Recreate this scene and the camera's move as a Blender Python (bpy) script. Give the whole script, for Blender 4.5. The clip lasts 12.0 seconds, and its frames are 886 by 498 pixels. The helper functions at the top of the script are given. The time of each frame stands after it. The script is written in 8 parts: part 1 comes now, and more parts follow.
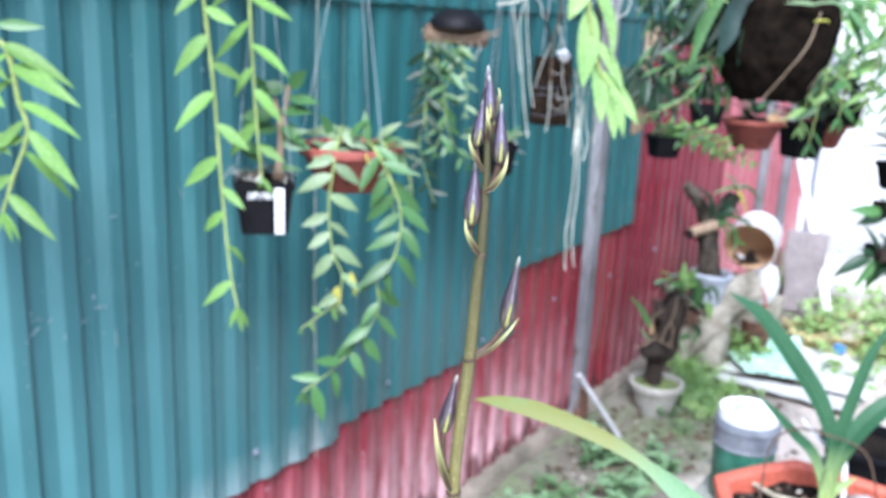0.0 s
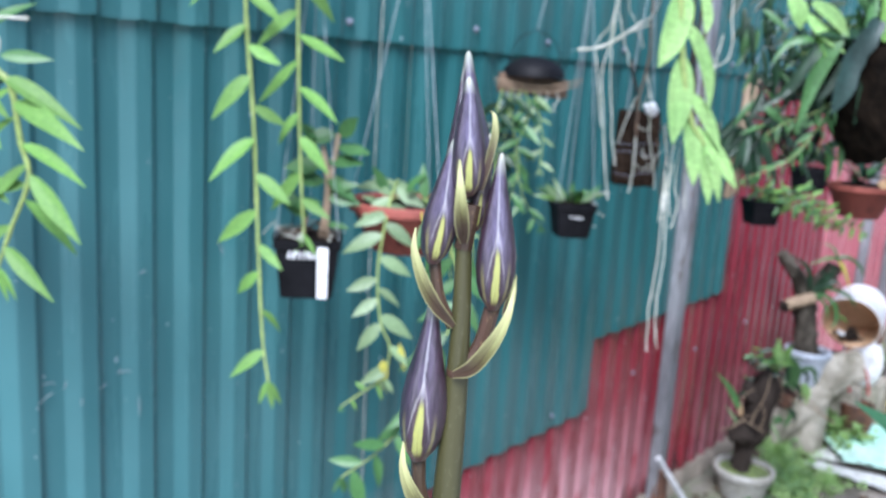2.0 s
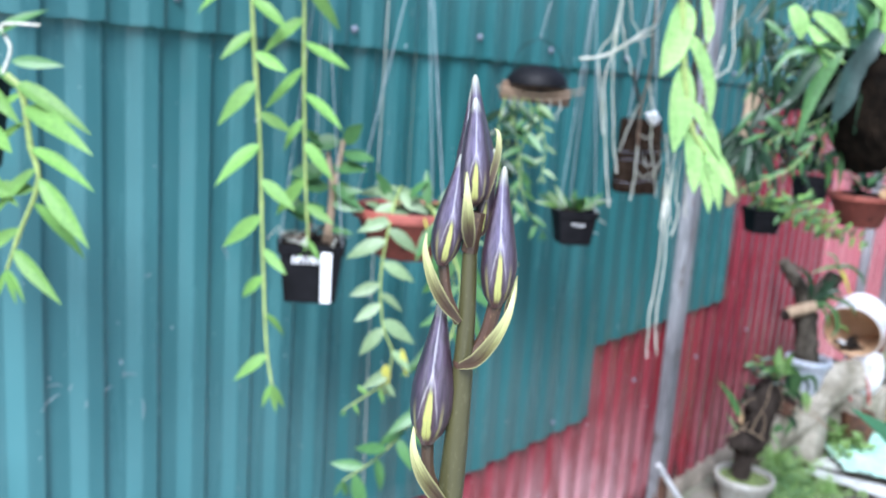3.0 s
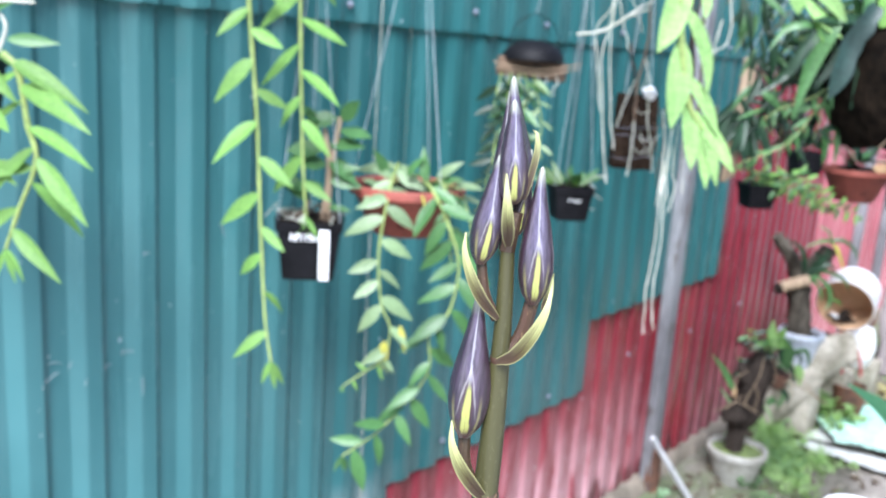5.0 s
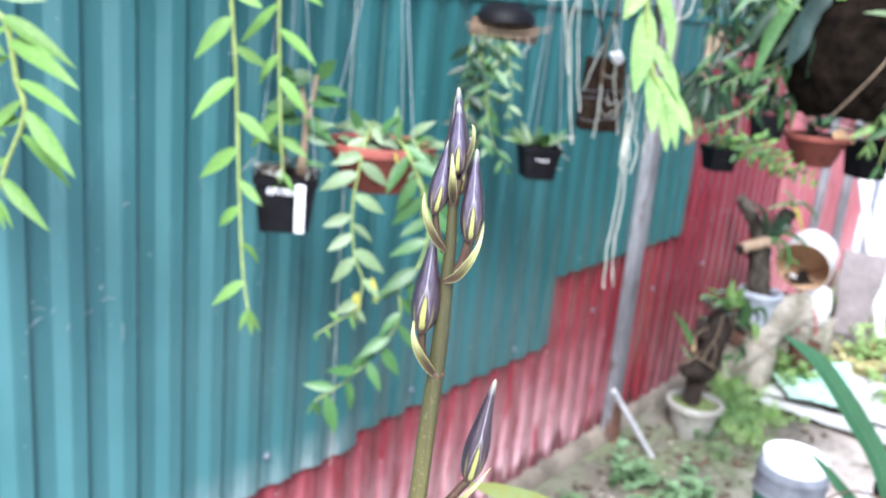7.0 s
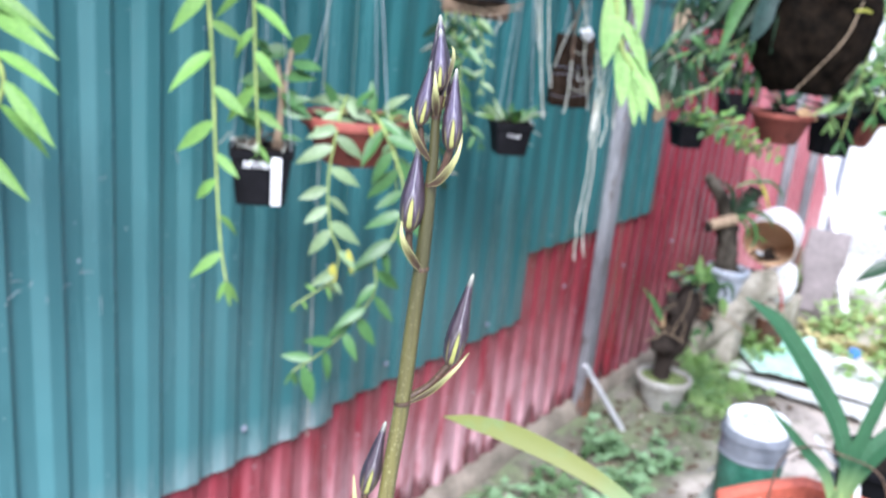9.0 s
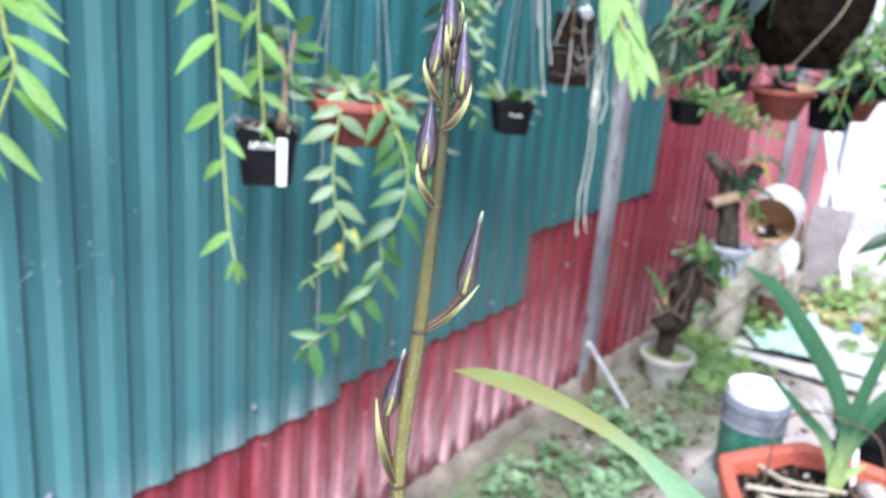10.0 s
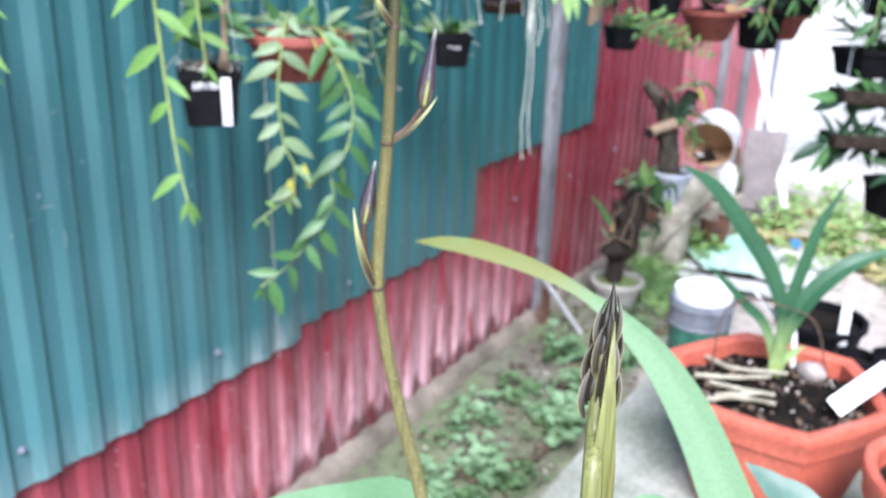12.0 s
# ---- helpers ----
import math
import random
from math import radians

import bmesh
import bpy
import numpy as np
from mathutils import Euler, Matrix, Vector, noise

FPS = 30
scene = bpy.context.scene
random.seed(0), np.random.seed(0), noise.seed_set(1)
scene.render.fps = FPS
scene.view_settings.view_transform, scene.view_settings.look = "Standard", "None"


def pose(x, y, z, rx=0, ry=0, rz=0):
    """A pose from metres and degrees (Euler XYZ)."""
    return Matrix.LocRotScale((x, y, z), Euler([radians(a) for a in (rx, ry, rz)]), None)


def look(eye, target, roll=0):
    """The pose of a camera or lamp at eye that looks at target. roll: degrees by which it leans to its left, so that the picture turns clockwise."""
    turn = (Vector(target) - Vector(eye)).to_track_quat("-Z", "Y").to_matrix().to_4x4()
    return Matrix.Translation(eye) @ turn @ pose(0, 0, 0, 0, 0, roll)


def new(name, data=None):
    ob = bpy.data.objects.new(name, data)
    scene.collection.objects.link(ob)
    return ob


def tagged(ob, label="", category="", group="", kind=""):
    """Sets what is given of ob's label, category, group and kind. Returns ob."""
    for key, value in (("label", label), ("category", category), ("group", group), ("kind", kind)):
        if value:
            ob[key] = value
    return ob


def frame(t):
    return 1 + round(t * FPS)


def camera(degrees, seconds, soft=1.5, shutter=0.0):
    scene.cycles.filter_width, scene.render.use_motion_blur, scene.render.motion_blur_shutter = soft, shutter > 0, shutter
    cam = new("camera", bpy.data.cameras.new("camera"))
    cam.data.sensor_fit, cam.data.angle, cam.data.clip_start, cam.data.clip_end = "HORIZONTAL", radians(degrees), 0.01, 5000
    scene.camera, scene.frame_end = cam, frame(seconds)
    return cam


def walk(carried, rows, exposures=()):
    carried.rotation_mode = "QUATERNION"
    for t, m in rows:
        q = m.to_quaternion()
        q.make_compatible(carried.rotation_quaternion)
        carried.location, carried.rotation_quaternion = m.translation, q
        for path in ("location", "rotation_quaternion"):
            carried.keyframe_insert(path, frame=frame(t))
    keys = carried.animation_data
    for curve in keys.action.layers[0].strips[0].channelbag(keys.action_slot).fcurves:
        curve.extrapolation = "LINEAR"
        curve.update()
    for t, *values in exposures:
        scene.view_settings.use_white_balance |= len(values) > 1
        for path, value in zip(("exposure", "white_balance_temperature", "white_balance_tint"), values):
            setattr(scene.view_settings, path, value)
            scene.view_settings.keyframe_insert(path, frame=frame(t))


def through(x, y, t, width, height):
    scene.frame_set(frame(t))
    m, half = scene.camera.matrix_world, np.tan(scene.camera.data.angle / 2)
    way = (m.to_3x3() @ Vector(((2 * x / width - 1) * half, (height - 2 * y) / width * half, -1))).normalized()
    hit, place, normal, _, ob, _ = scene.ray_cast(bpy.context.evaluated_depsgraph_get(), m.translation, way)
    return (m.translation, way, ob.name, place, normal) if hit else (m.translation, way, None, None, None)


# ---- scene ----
cam = camera(53.8, 12.0)
PATH = [
    (0, (-0.7209, -1.3993, 1.6165), (0.8828, -0.3187, 1.1080), 2.55),
    (0.5, (-0.6101, -1.3101, 1.5927), (0.9270, -0.1297, 1.0987), 4.52),
    (1, (-0.5560, -1.3083, 1.5992), (0.9540, -0.0765, 1.1485), 3.92),
    (1.5, (-0.5575, -1.3182, 1.5957), (0.9535, -0.0773, 1.1746), 3.53),
    (2, (-0.5417, -1.3069, 1.5982), (0.9713, -0.0610, 1.1995), 3.56),
    (2.5, (-0.5512, -1.3143, 1.6006), (0.9589, -0.0606, 1.2145), 3.87),
    (4.5, (-0.5545, -1.3150, 1.5992), (0.9600, -0.0711, 1.1996), 4.12),
    (5, (-0.5590, -1.3102, 1.6043), (0.9556, -0.0806, 1.1632), 3.85),
    (5.5, (-0.5555, -1.3246, 1.6051), (0.9604, -0.1204, 1.1033), 3.58),
    (6, (-0.5714, -1.3454, 1.6127), (0.9391, -0.1488, 1.0771), 4.37),
    (6.5, (-0.6008, -1.3556, 1.6200), (0.9153, -0.1686, 1.0812), 4.80),
    (7, (-0.6085, -1.3523, 1.6187), (0.9321, -0.1939, 1.0863), 5.32),
    (9, (-0.6388, -1.3734, 1.6070), (0.9333, -0.2733, 1.0443), 5.53),
    (9.5, (-0.6519, -1.3783, 1.6019), (0.9124, -0.2765, 1.0202), 5.18),
    (10, (-0.6632, -1.3882, 1.6001), (0.8991, -0.2914, 1.0044), 4.64),
    (10.5, (-0.6725, -1.3931, 1.5920), (0.8954, -0.3140, 0.9781), 4.39),
    (11, (-0.6857, -1.3975, 1.5814), (0.8897, -0.3420, 0.9457), 3.63),
    (11.5, (-0.6996, -1.4083, 1.5737), (0.8836, -0.3796, 0.9128), 2.12),
    (12, (-0.7102, -1.4160, 1.5637), (0.8926, -0.4386, 0.8757), 1.71),
]
walk(cam, [(t, look(eye, target, roll)) for t, eye, target, roll in PATH], ((0.0, 1.70, 5700, 14), (1.0, 1.58, 5680, 14), (1.5, 1.60, 5600, 13), (2.0, 1.42, 5650, 13), (2.5, 1.57, 5650, 12), (4.5, 1.80, 5800, 11), (7.0, 1.85, 5950, 14), (9.0, 1.70, 5850, 15), (12.0, 1.60, 5850, 15)))

# world, sun, exposure
world = bpy.data.worlds.new("world")
scene.world = world
world.use_nodes = True
wn = world.node_tree.nodes
sky = wn.new("ShaderNodeTexSky")
sky.sky_type = "NISHITA"
sky.sun_disc = False
SUN_EL, SUN_ROT = radians(49), radians(240)
sky.sun_elevation, sky.sun_rotation = SUN_EL, SUN_ROT
sky.dust_density, sky.air_density, sky.ozone_density = 2.0, 1.2, 2.0
wn["Background"].inputs["Strength"].default_value = 0.08
world.node_tree.links.new(sky.outputs[0], wn["Background"].inputs["Color"])
sun_data = bpy.data.lights.new("sun", "SUN")
sun_data.energy, sun_data.angle, sun_data.color = 3.2, radians(32), (1.0, 0.98, 0.96)
sun = new("sun", sun_data)
sun.matrix_world = look((-5.6, -3.2, 7.4), (0.0, 0.0, 0.0))
cam.data.dof.use_dof, cam.data.dof.focus_distance, cam.data.dof.aperture_fstop = True, 0.170, 29.0


# ---------------------------------------------------------------- materials
def mix_rgb(nt, fac, a, b, mode="MIX"):
    m = nt.nodes.new("ShaderNodeMix")
    m.data_type, m.blend_type = "RGBA", mode
    for sock, val in ((m.inputs[0], fac), (m.inputs[6], a), (m.inputs[7], b)):
        if isinstance(val, bpy.types.NodeSocket):
            nt.links.new(val, sock)
        else:
            sock.default_value = val
    return m.outputs[2]


def col(c):
    return (*c, 1.0)


def noise_tex(nt, scale, detail=4.0, rough=0.55, stretch=None, seed=0.0):
    tc = nt.nodes.new("ShaderNodeTexCoord")
    mp = nt.nodes.new("ShaderNodeMapping")
    mp.inputs["Location"].default_value = (seed, seed * 0.7, -seed * 0.3)
    if stretch:
        mp.inputs["Scale"].default_value = stretch
    nt.links.new(tc.outputs["Object"], mp.inputs[0])
    n = nt.nodes.new("ShaderNodeTexNoise")
    n.inputs["Scale"].default_value, n.inputs["Detail"].default_value, n.inputs["Roughness"].default_value = scale, detail, rough
    nt.links.new(mp.outputs[0], n.inputs["Vector"])
    return n.outputs["Fac"]


def ramp(nt, fac, lo, hi):
    m = nt.nodes.new("ShaderNodeMapRange")
    m.inputs[1].default_value, m.inputs[2].default_value = lo, hi
    nt.links.new(fac, m.inputs[0])
    return m.outputs[0]


def math_node(nt, op, a, b=0.0):
    m = nt.nodes.new("ShaderNodeMath")
    m.operation = op
    for sock, val in ((m.inputs[0], a), (m.inputs[1], b)):
        if isinstance(val, bpy.types.NodeSocket):
            nt.links.new(val, sock)
        else:
            sock.default_value = val
    return m.outputs[0]


def material(name, base, second=None, rough=0.6, scale=20.0, fine=120.0, bump=0.15, metal=0.0, rand=0.0, spec=0.5, through=0.0,
             stretch=None, sharp=(0.35, 0.65), depth=0.004):
    """Paint of two colours by a coarse and a fine noise, with relief. rand: how far single pieces differ. through: light passing through a leaf."""
    m = bpy.data.materials.new(name)
    m.use_nodes = True
    nt = m.node_tree
    b = nt.nodes["Principled BSDF"]
    second = second or tuple(c * 0.6 for c in base)
    f1 = ramp(nt, noise_tex(nt, scale, stretch=stretch), *sharp)
    c = mix_rgb(nt, f1, col(base), col(second))
    f2 = noise_tex(nt, fine, 3.0, seed=3.1, stretch=stretch)
    dark = mix_rgb(nt, ramp(nt, f2, 0.3, 0.7), (0.72, 0.72, 0.72, 1), (1.15, 1.15, 1.15, 1))
    c = mix_rgb(nt, 1.0, c, dark, "MULTIPLY")
    if rand:
        info = nt.nodes.new("ShaderNodeObjectInfo")
        h = nt.nodes.new("ShaderNodeHueSaturation")
        nt.links.new(c, h.inputs["Color"])
        v = nt.nodes.new("ShaderNodeMapRange")
        v.inputs[3].default_value, v.inputs[4].default_value = 1 - rand, 1 + rand
        nt.links.new(info.outputs["Random"], v.inputs[0])
        nt.links.new(v.outputs[0], h.inputs["Value"])
        c = h.outputs[0]
    nt.links.new(c, b.inputs["Base Color"])
    b.inputs["Metallic"].default_value = metal
    b.inputs["Specular IOR Level"].default_value = spec
    r = nt.nodes.new("ShaderNodeMapRange")
    r.inputs[3].default_value, r.inputs[4].default_value = max(0.03, rough - 0.1), min(1.0, rough + 0.1)
    nt.links.new(f2, r.inputs[0])
    nt.links.new(r.outputs[0], b.inputs["Roughness"])
    bp = nt.nodes.new("ShaderNodeBump")
    bp.inputs["Strength"].default_value, bp.inputs["Distance"].default_value = bump, depth
    nt.links.new(f2, bp.inputs["Height"])
    nt.links.new(bp.outputs[0], b.inputs["Normal"])
    if through:
        t = nt.nodes.new("ShaderNodeBsdfTranslucent")
        nt.links.new(mix_rgb(nt, 1.0, c, (1.35, 1.5, 0.7, 1), "MULTIPLY"), t.inputs["Color"])
        mx = nt.nodes.new("ShaderNodeMixShader")
        mx.inputs[0].default_value = through
        nt.links.new(b.outputs[0], mx.inputs[1])
        nt.links.new(t.outputs[0], mx.inputs[2])
        nt.links.new(mx.outputs[0], nt.nodes["Material Output"].inputs["Surface"])
    return m


def sheet_metal(name, base, faded, chalk_top, chalk, reach, dust_sheen=None, chalk_colour=(0.62, 0.60, 0.60), spread=(0.38, 0.62), mud=None):
    """Painted corrugated steel: faded streaks down the sheet, specks, and chalky lime below the height chalk_top."""
    m = bpy.data.materials.new(name)
    m.use_nodes = True
    nt = m.node_tree
    b = nt.nodes["Principled BSDF"]
    streak = ramp(nt, noise_tex(nt, 6.0, 5.0, stretch=(3.0, 3.0, 0.25)), 0.35, 0.75)
    c = mix_rgb(nt, streak, col(base), col(faded))
    broad = ramp(nt, noise_tex(nt, 1.6, 3.0, seed=5.0), 0.3, 0.7)
    c = mix_rgb(nt, 1.0, c, mix_rgb(nt, broad, (0.8, 0.8, 0.8, 1), (1.12, 1.12, 1.12, 1)), "MULTIPLY")
    tc = nt.nodes.new("ShaderNodeTexCoord")
    xyz = nt.nodes.new("ShaderNodeSeparateXYZ")
    nt.links.new(tc.outputs["Object"], xyz.inputs[0])
    low = nt.nodes.new("ShaderNodeMapRange")
    low.inputs[1].default_value, low.inputs[2].default_value = chalk_top, chalk_top - reach
    nt.links.new(xyz.outputs["Z"], low.inputs[0])
    splash = ramp(nt, noise_tex(nt, 7.0, 7.0, 0.7, stretch=(2.2, 2.2, 0.45), seed=9.0), *spread)
    lime = math_node(nt, "MULTIPLY", math_node(nt, "MULTIPLY", low.outputs[0], splash), chalk)
    if dust_sheen:
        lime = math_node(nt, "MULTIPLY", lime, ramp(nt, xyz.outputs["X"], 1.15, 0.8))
    if mud:
        reach_x = nt.nodes.new("ShaderNodeMapRange")
        reach_x.inputs[1].default_value, reach_x.inputs[2].default_value, reach_x.inputs[3].default_value = 0.45, 1.05, 0.30
        nt.links.new(xyz.outputs["X"], reach_x.inputs[0])
        lime = math_node(nt, "MULTIPLY", lime, math_node(nt, "MULTIPLY", reach_x.outputs[0], ramp(nt, xyz.outputs["X"], 2.6, 1.8)))
    c = mix_rgb(nt, lime, c, col(chalk_colour))
    if dust_sheen:
        # Dust tint, stronger down and to the left: sheen painted into the colour.
        sheen_z = nt.nodes.new("ShaderNodeMapRange")
        sheen_z.inputs[1].default_value, sheen_z.inputs[2].default_value = 2.3, 0.9
        nt.links.new(xyz.outputs["Z"], sheen_z.inputs[0])
        sheen_x = nt.nodes.new("ShaderNodeMapRange")
        sheen_x.inputs[1].default_value, sheen_x.inputs[2].default_value, sheen_x.inputs[3].default_value, sheen_x.inputs[4].default_value = -0.3, 1.0, 0.95, 0.12
        nt.links.new(xyz.outputs["X"], sheen_x.inputs[0])
        sheen_x = sheen_x.outputs[0]
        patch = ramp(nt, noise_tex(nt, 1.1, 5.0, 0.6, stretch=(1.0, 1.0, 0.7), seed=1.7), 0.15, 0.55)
        c = mix_rgb(nt, math_node(nt, "MULTIPLY", math_node(nt, "MULTIPLY", sheen_z.outputs[0], patch), sheen_x), c, col(dust_sheen))
    if mud:
        ragged = math_node(nt, "SUBTRACT", xyz.outputs["Z"], math_node(nt, "MULTIPLY", noise_tex(nt, 11.0, 3.0, 0.6, stretch=(1.6, 1.6, 0.3), seed=12.0), 0.34))
        c = mix_rgb(nt, math_node(nt, "MULTIPLY", ramp(nt, ragged, -0.002, -0.05), 0.85), c, col(mud))
    speck = ramp(nt, noise_tex(nt, 70.0, 2.0, seed=2.0), 0.72 if mud else 0.75, 0.74 if mud else 0.77)
    c = mix_rgb(nt, math_node(nt, "MULTIPLY", speck, 0.6), c, (0.6, 0.66, 0.68, 1))
    nt.links.new(c, b.inputs["Base Color"])
    r = nt.nodes.new("ShaderNodeMapRange")
    r.inputs[3].default_value, r.inputs[4].default_value = 0.20, 0.34
    nt.links.new(streak, r.inputs[0])
    nt.links.new(r.outputs[0], b.inputs["Roughness"])
    b.inputs["Specular IOR Level"].default_value = 0.43
    bp = nt.nodes.new("ShaderNodeBump")
    bp.inputs["Strength"].default_value, bp.inputs["Distance"].default_value = 0.12, 0.004
    nt.links.new(noise_tex(nt, 9.0, 3.0, seed=7.0), bp.inputs["Height"])
    nt.links.new(bp.outputs[0], b.inputs["Normal"])
    return m


M = {}
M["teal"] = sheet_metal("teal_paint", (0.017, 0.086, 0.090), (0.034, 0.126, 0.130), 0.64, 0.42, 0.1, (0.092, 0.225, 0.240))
M["red"] = sheet_metal("red_paint", (0.205, 0.018, 0.030), (0.250, 0.036, 0.050), 0.56, 0.85, 0.40, chalk_colour=(0.66, 0.43, 0.47), spread=(0.36, 0.56), mud=(0.085, 0.022, 0.026))
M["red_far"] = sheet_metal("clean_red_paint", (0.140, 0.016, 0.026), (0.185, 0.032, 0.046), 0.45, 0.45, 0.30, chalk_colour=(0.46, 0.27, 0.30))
# The far sheets' stronger light is painted in as a paler red.
M["red_sunlit"] = sheet_metal("sunlit_red_paint", (0.32, 0.080, 0.100), (0.42, 0.150, 0.170), 0.5, 0.5, 0.4, chalk_colour=(0.62, 0.42, 0.45))
M["steel"] = material("galvanised_steel", (0.34, 0.36, 0.43), (0.20, 0.21, 0.26), 0.55, 8, 90, 0.1, metal=0.35, stretch=(1, 1, 0.3))
M["rust"] = material("rusty_steel", (0.16, 0.07, 0.04), (0.07, 0.04, 0.03), 0.85, 25, 150, 0.4)
M["concrete"] = material("old_concrete", (0.26, 0.22, 0.175), (0.12, 0.105, 0.080), 0.9, 7, 90, 0.5)
M["cement"] = material("cement_slab", (0.36, 0.36, 0.32), (0.21, 0.23, 0.175), 0.9, 7, 120, 0.4)
M["black"] = material("black_plastic", (0.004, 0.004, 0.005), (0.009, 0.009, 0.011), 0.55, 18, 160, 0.12, spec=0.12)
M["terracotta"] = material("terracotta", (0.28, 0.066, 0.046), (0.19, 0.046, 0.032), 0.7, 10, 120, 0.25)
M["orange"] = material("orange_plastic", (0.52, 0.135, 0.085), (0.42, 0.095, 0.06), 0.42, 10, 140, 0.06)
M["soil"] = material("dark_soil", (0.022, 0.016, 0.012), (0.006, 0.005, 0.004), 0.95, 40, 160, 1.0, depth=0.01, spec=0.12)
M["string"] = material("pale_nylon_string", (0.44, 0.48, 0.50), (0.36, 0.40, 0.42), 0.4, 60, 200, 0.05)
M["rope"] = material("brown_jute_string", (0.26, 0.19, 0.13), (0.14, 0.1, 0.07), 0.9, 60, 200, 0.3)
M["white"] = material("white_plastic", (0.80, 0.80, 0.80), (0.72, 0.73, 0.74), 0.4, 10, 120, 0.05)
M["root"] = material("aerial_root", (0.52, 0.52, 0.46), (0.34, 0.35, 0.28), 0.8, 30, 160, 0.3)
M["wood"] = material("weathered_wood", (0.15, 0.095, 0.06), (0.05, 0.034, 0.024), 0.9, 18, 120, 0.8, stretch=(1, 1, 0.3), depth=0.008)
M["palewood"] = material("pale_dry_wood", (0.36, 0.27, 0.18), (0.20, 0.14, 0.09), 0.85, 18, 120, 0.5, stretch=(1, 1, 0.3))
M["bark"] = material("dark_bark", (0.040, 0.029, 0.022), (0.018, 0.014, 0.011), 0.95, 22, 90, 1.0, depth=0.012, spec=0.12)
M["coir"] = material("coconut_fibre", (0.017, 0.012, 0.008), (0.005, 0.004, 0.003), 0.95, 40, 200, 1.0, depth=0.01, spec=0.05)
M["fern_fibre"] = material("fern_fibre", (0.040, 0.026, 0.018), (0.012, 0.008, 0.006), 0.95, 50, 220, 1.0, depth=0.008, spec=0.05)
M["cane"] = material("green_cane", (0.30, 0.38, 0.12), (0.22, 0.30, 0.09), 0.5, 30, 150, 0.15, through=0.1)
M["leaf_light"] = material("light_green_leaf", (0.205, 0.375, 0.095), (0.150, 0.300, 0.078), 0.48, 14, 120, 0.1, rand=0.22, through=0.35, spec=0.3)
# Base colour lifted to stand in for light shining through the leaves.
M["leaf_bright"] = material("backlit_green_leaf", (0.330, 0.500, 0.190), (0.255, 0.430, 0.150), 0.5, 14, 120, 0.1, rand=0.15, through=0.35, spec=0.3)
M["leaf_mid"] = material("green_leaf", (0.075, 0.185, 0.055), (0.055, 0.140, 0.045), 0.42, 14, 120, 0.1, rand=0.25, through=0.25)
M["leaf_pale"] = material("pale_grey_green_leaf", (0.215, 0.305, 0.155), (0.155, 0.235, 0.115), 0.45, 14, 120, 0.1, rand=0.2, through=0.25)
M["leaf_dark"] = material("dark_green_leaf", (0.020, 0.050, 0.024), (0.013, 0.034, 0.018), 0.38, 14, 120, 0.1, rand=0.3, through=0.15, spec=0.3)
M["leaf_blue"] = material("bluish_strap_leaf", (0.020, 0.048, 0.040), (0.012, 0.030, 0.026), 0.4, 14, 120, 0.15, through=0.12, spec=0.35)
M["leaf_yellow"] = material("yellow_leaf", (0.520, 0.480, 0.090), (0.420, 0.420, 0.080), 0.5, 14, 120, 0.1, through=0.3)
M["leaf_dry"] = material("dry_tan_leaf", (0.50, 0.34, 0.18), (0.40, 0.24, 0.12), 0.8, 14, 120, 0.2, through=0.1)


# ---------------------------------------------------------------- mesh helpers
def to_mesh(name, bm, mat, smooth=True):
    me = bpy.data.meshes.new(name)
    bm.normal_update()
    bm.to_mesh(me)
    bm.free()
    me.materials.append(mat)
    if smooth:
        me.polygons.foreach_set("use_smooth", [True] * len(me.polygons))
        me.set_sharp_from_angle(angle=radians(38))
    return me


def part(name, bm, mat, parent=None, label="", smooth=True):
    ob = new(name, to_mesh(name, bm, mat, smooth))
    ob.parent = parent
    return tagged(ob, label)


def piece(name, mesh, parent, m, label=""):
    """One more object on a shared mesh, at the pose m in its parent's space."""
    ob = new(name, mesh)
    ob.parent = parent
    ob.matrix_basis = m
    return tagged(ob, label)


def thing(name, label, category, at=(0, 0, 0), turn=0.0, group="", kind=""):
    ob = new(name)
    ob.empty_display_size = 0.05
    ob.matrix_basis = pose(*at, 0, 0, turn)
    return tagged(ob, label, category, group, kind)


def box(bm, lo, hi, bevel=0.0, m=None):
    lo, hi = Vector(lo), Vector(hi)
    r = bmesh.ops.create_cube(bm, size=1.0, matrix=Matrix.Translation((lo + hi) / 2) @ Matrix.Diagonal((*(hi - lo), 1)))
    if bevel:
        edges = {e for v in r["verts"] for e in v.link_edges}
        bmesh.ops.bevel(bm, geom=list(edges), offset=bevel, segments=2, affect="EDGES", profile=0.6)
    if m is not None:
        bmesh.ops.transform(bm, matrix=m, verts=r["verts"] if not bevel else bm.verts)
    return bm


def smooth_line(pts, n):
    """A Catmull-Rom curve of n points through pts."""
    pts = [Vector(p) for p in pts]
    ext = [pts[0] * 2 - pts[1], *pts, pts[-1] * 2 - pts[-2]]
    out = []
    for k in range(n):
        s = k / (n - 1) * (len(pts) - 1)
        i = min(int(s), len(pts) - 2)
        f = s - i
        a, b, c, d = ext[i:i + 4]
        out.append(0.5 * (2 * b + (c - a) * f + (2 * a - 5 * b + 4 * c - d) * f * f + (3 * b - a - 3 * c + d) * f ** 3))
    return out


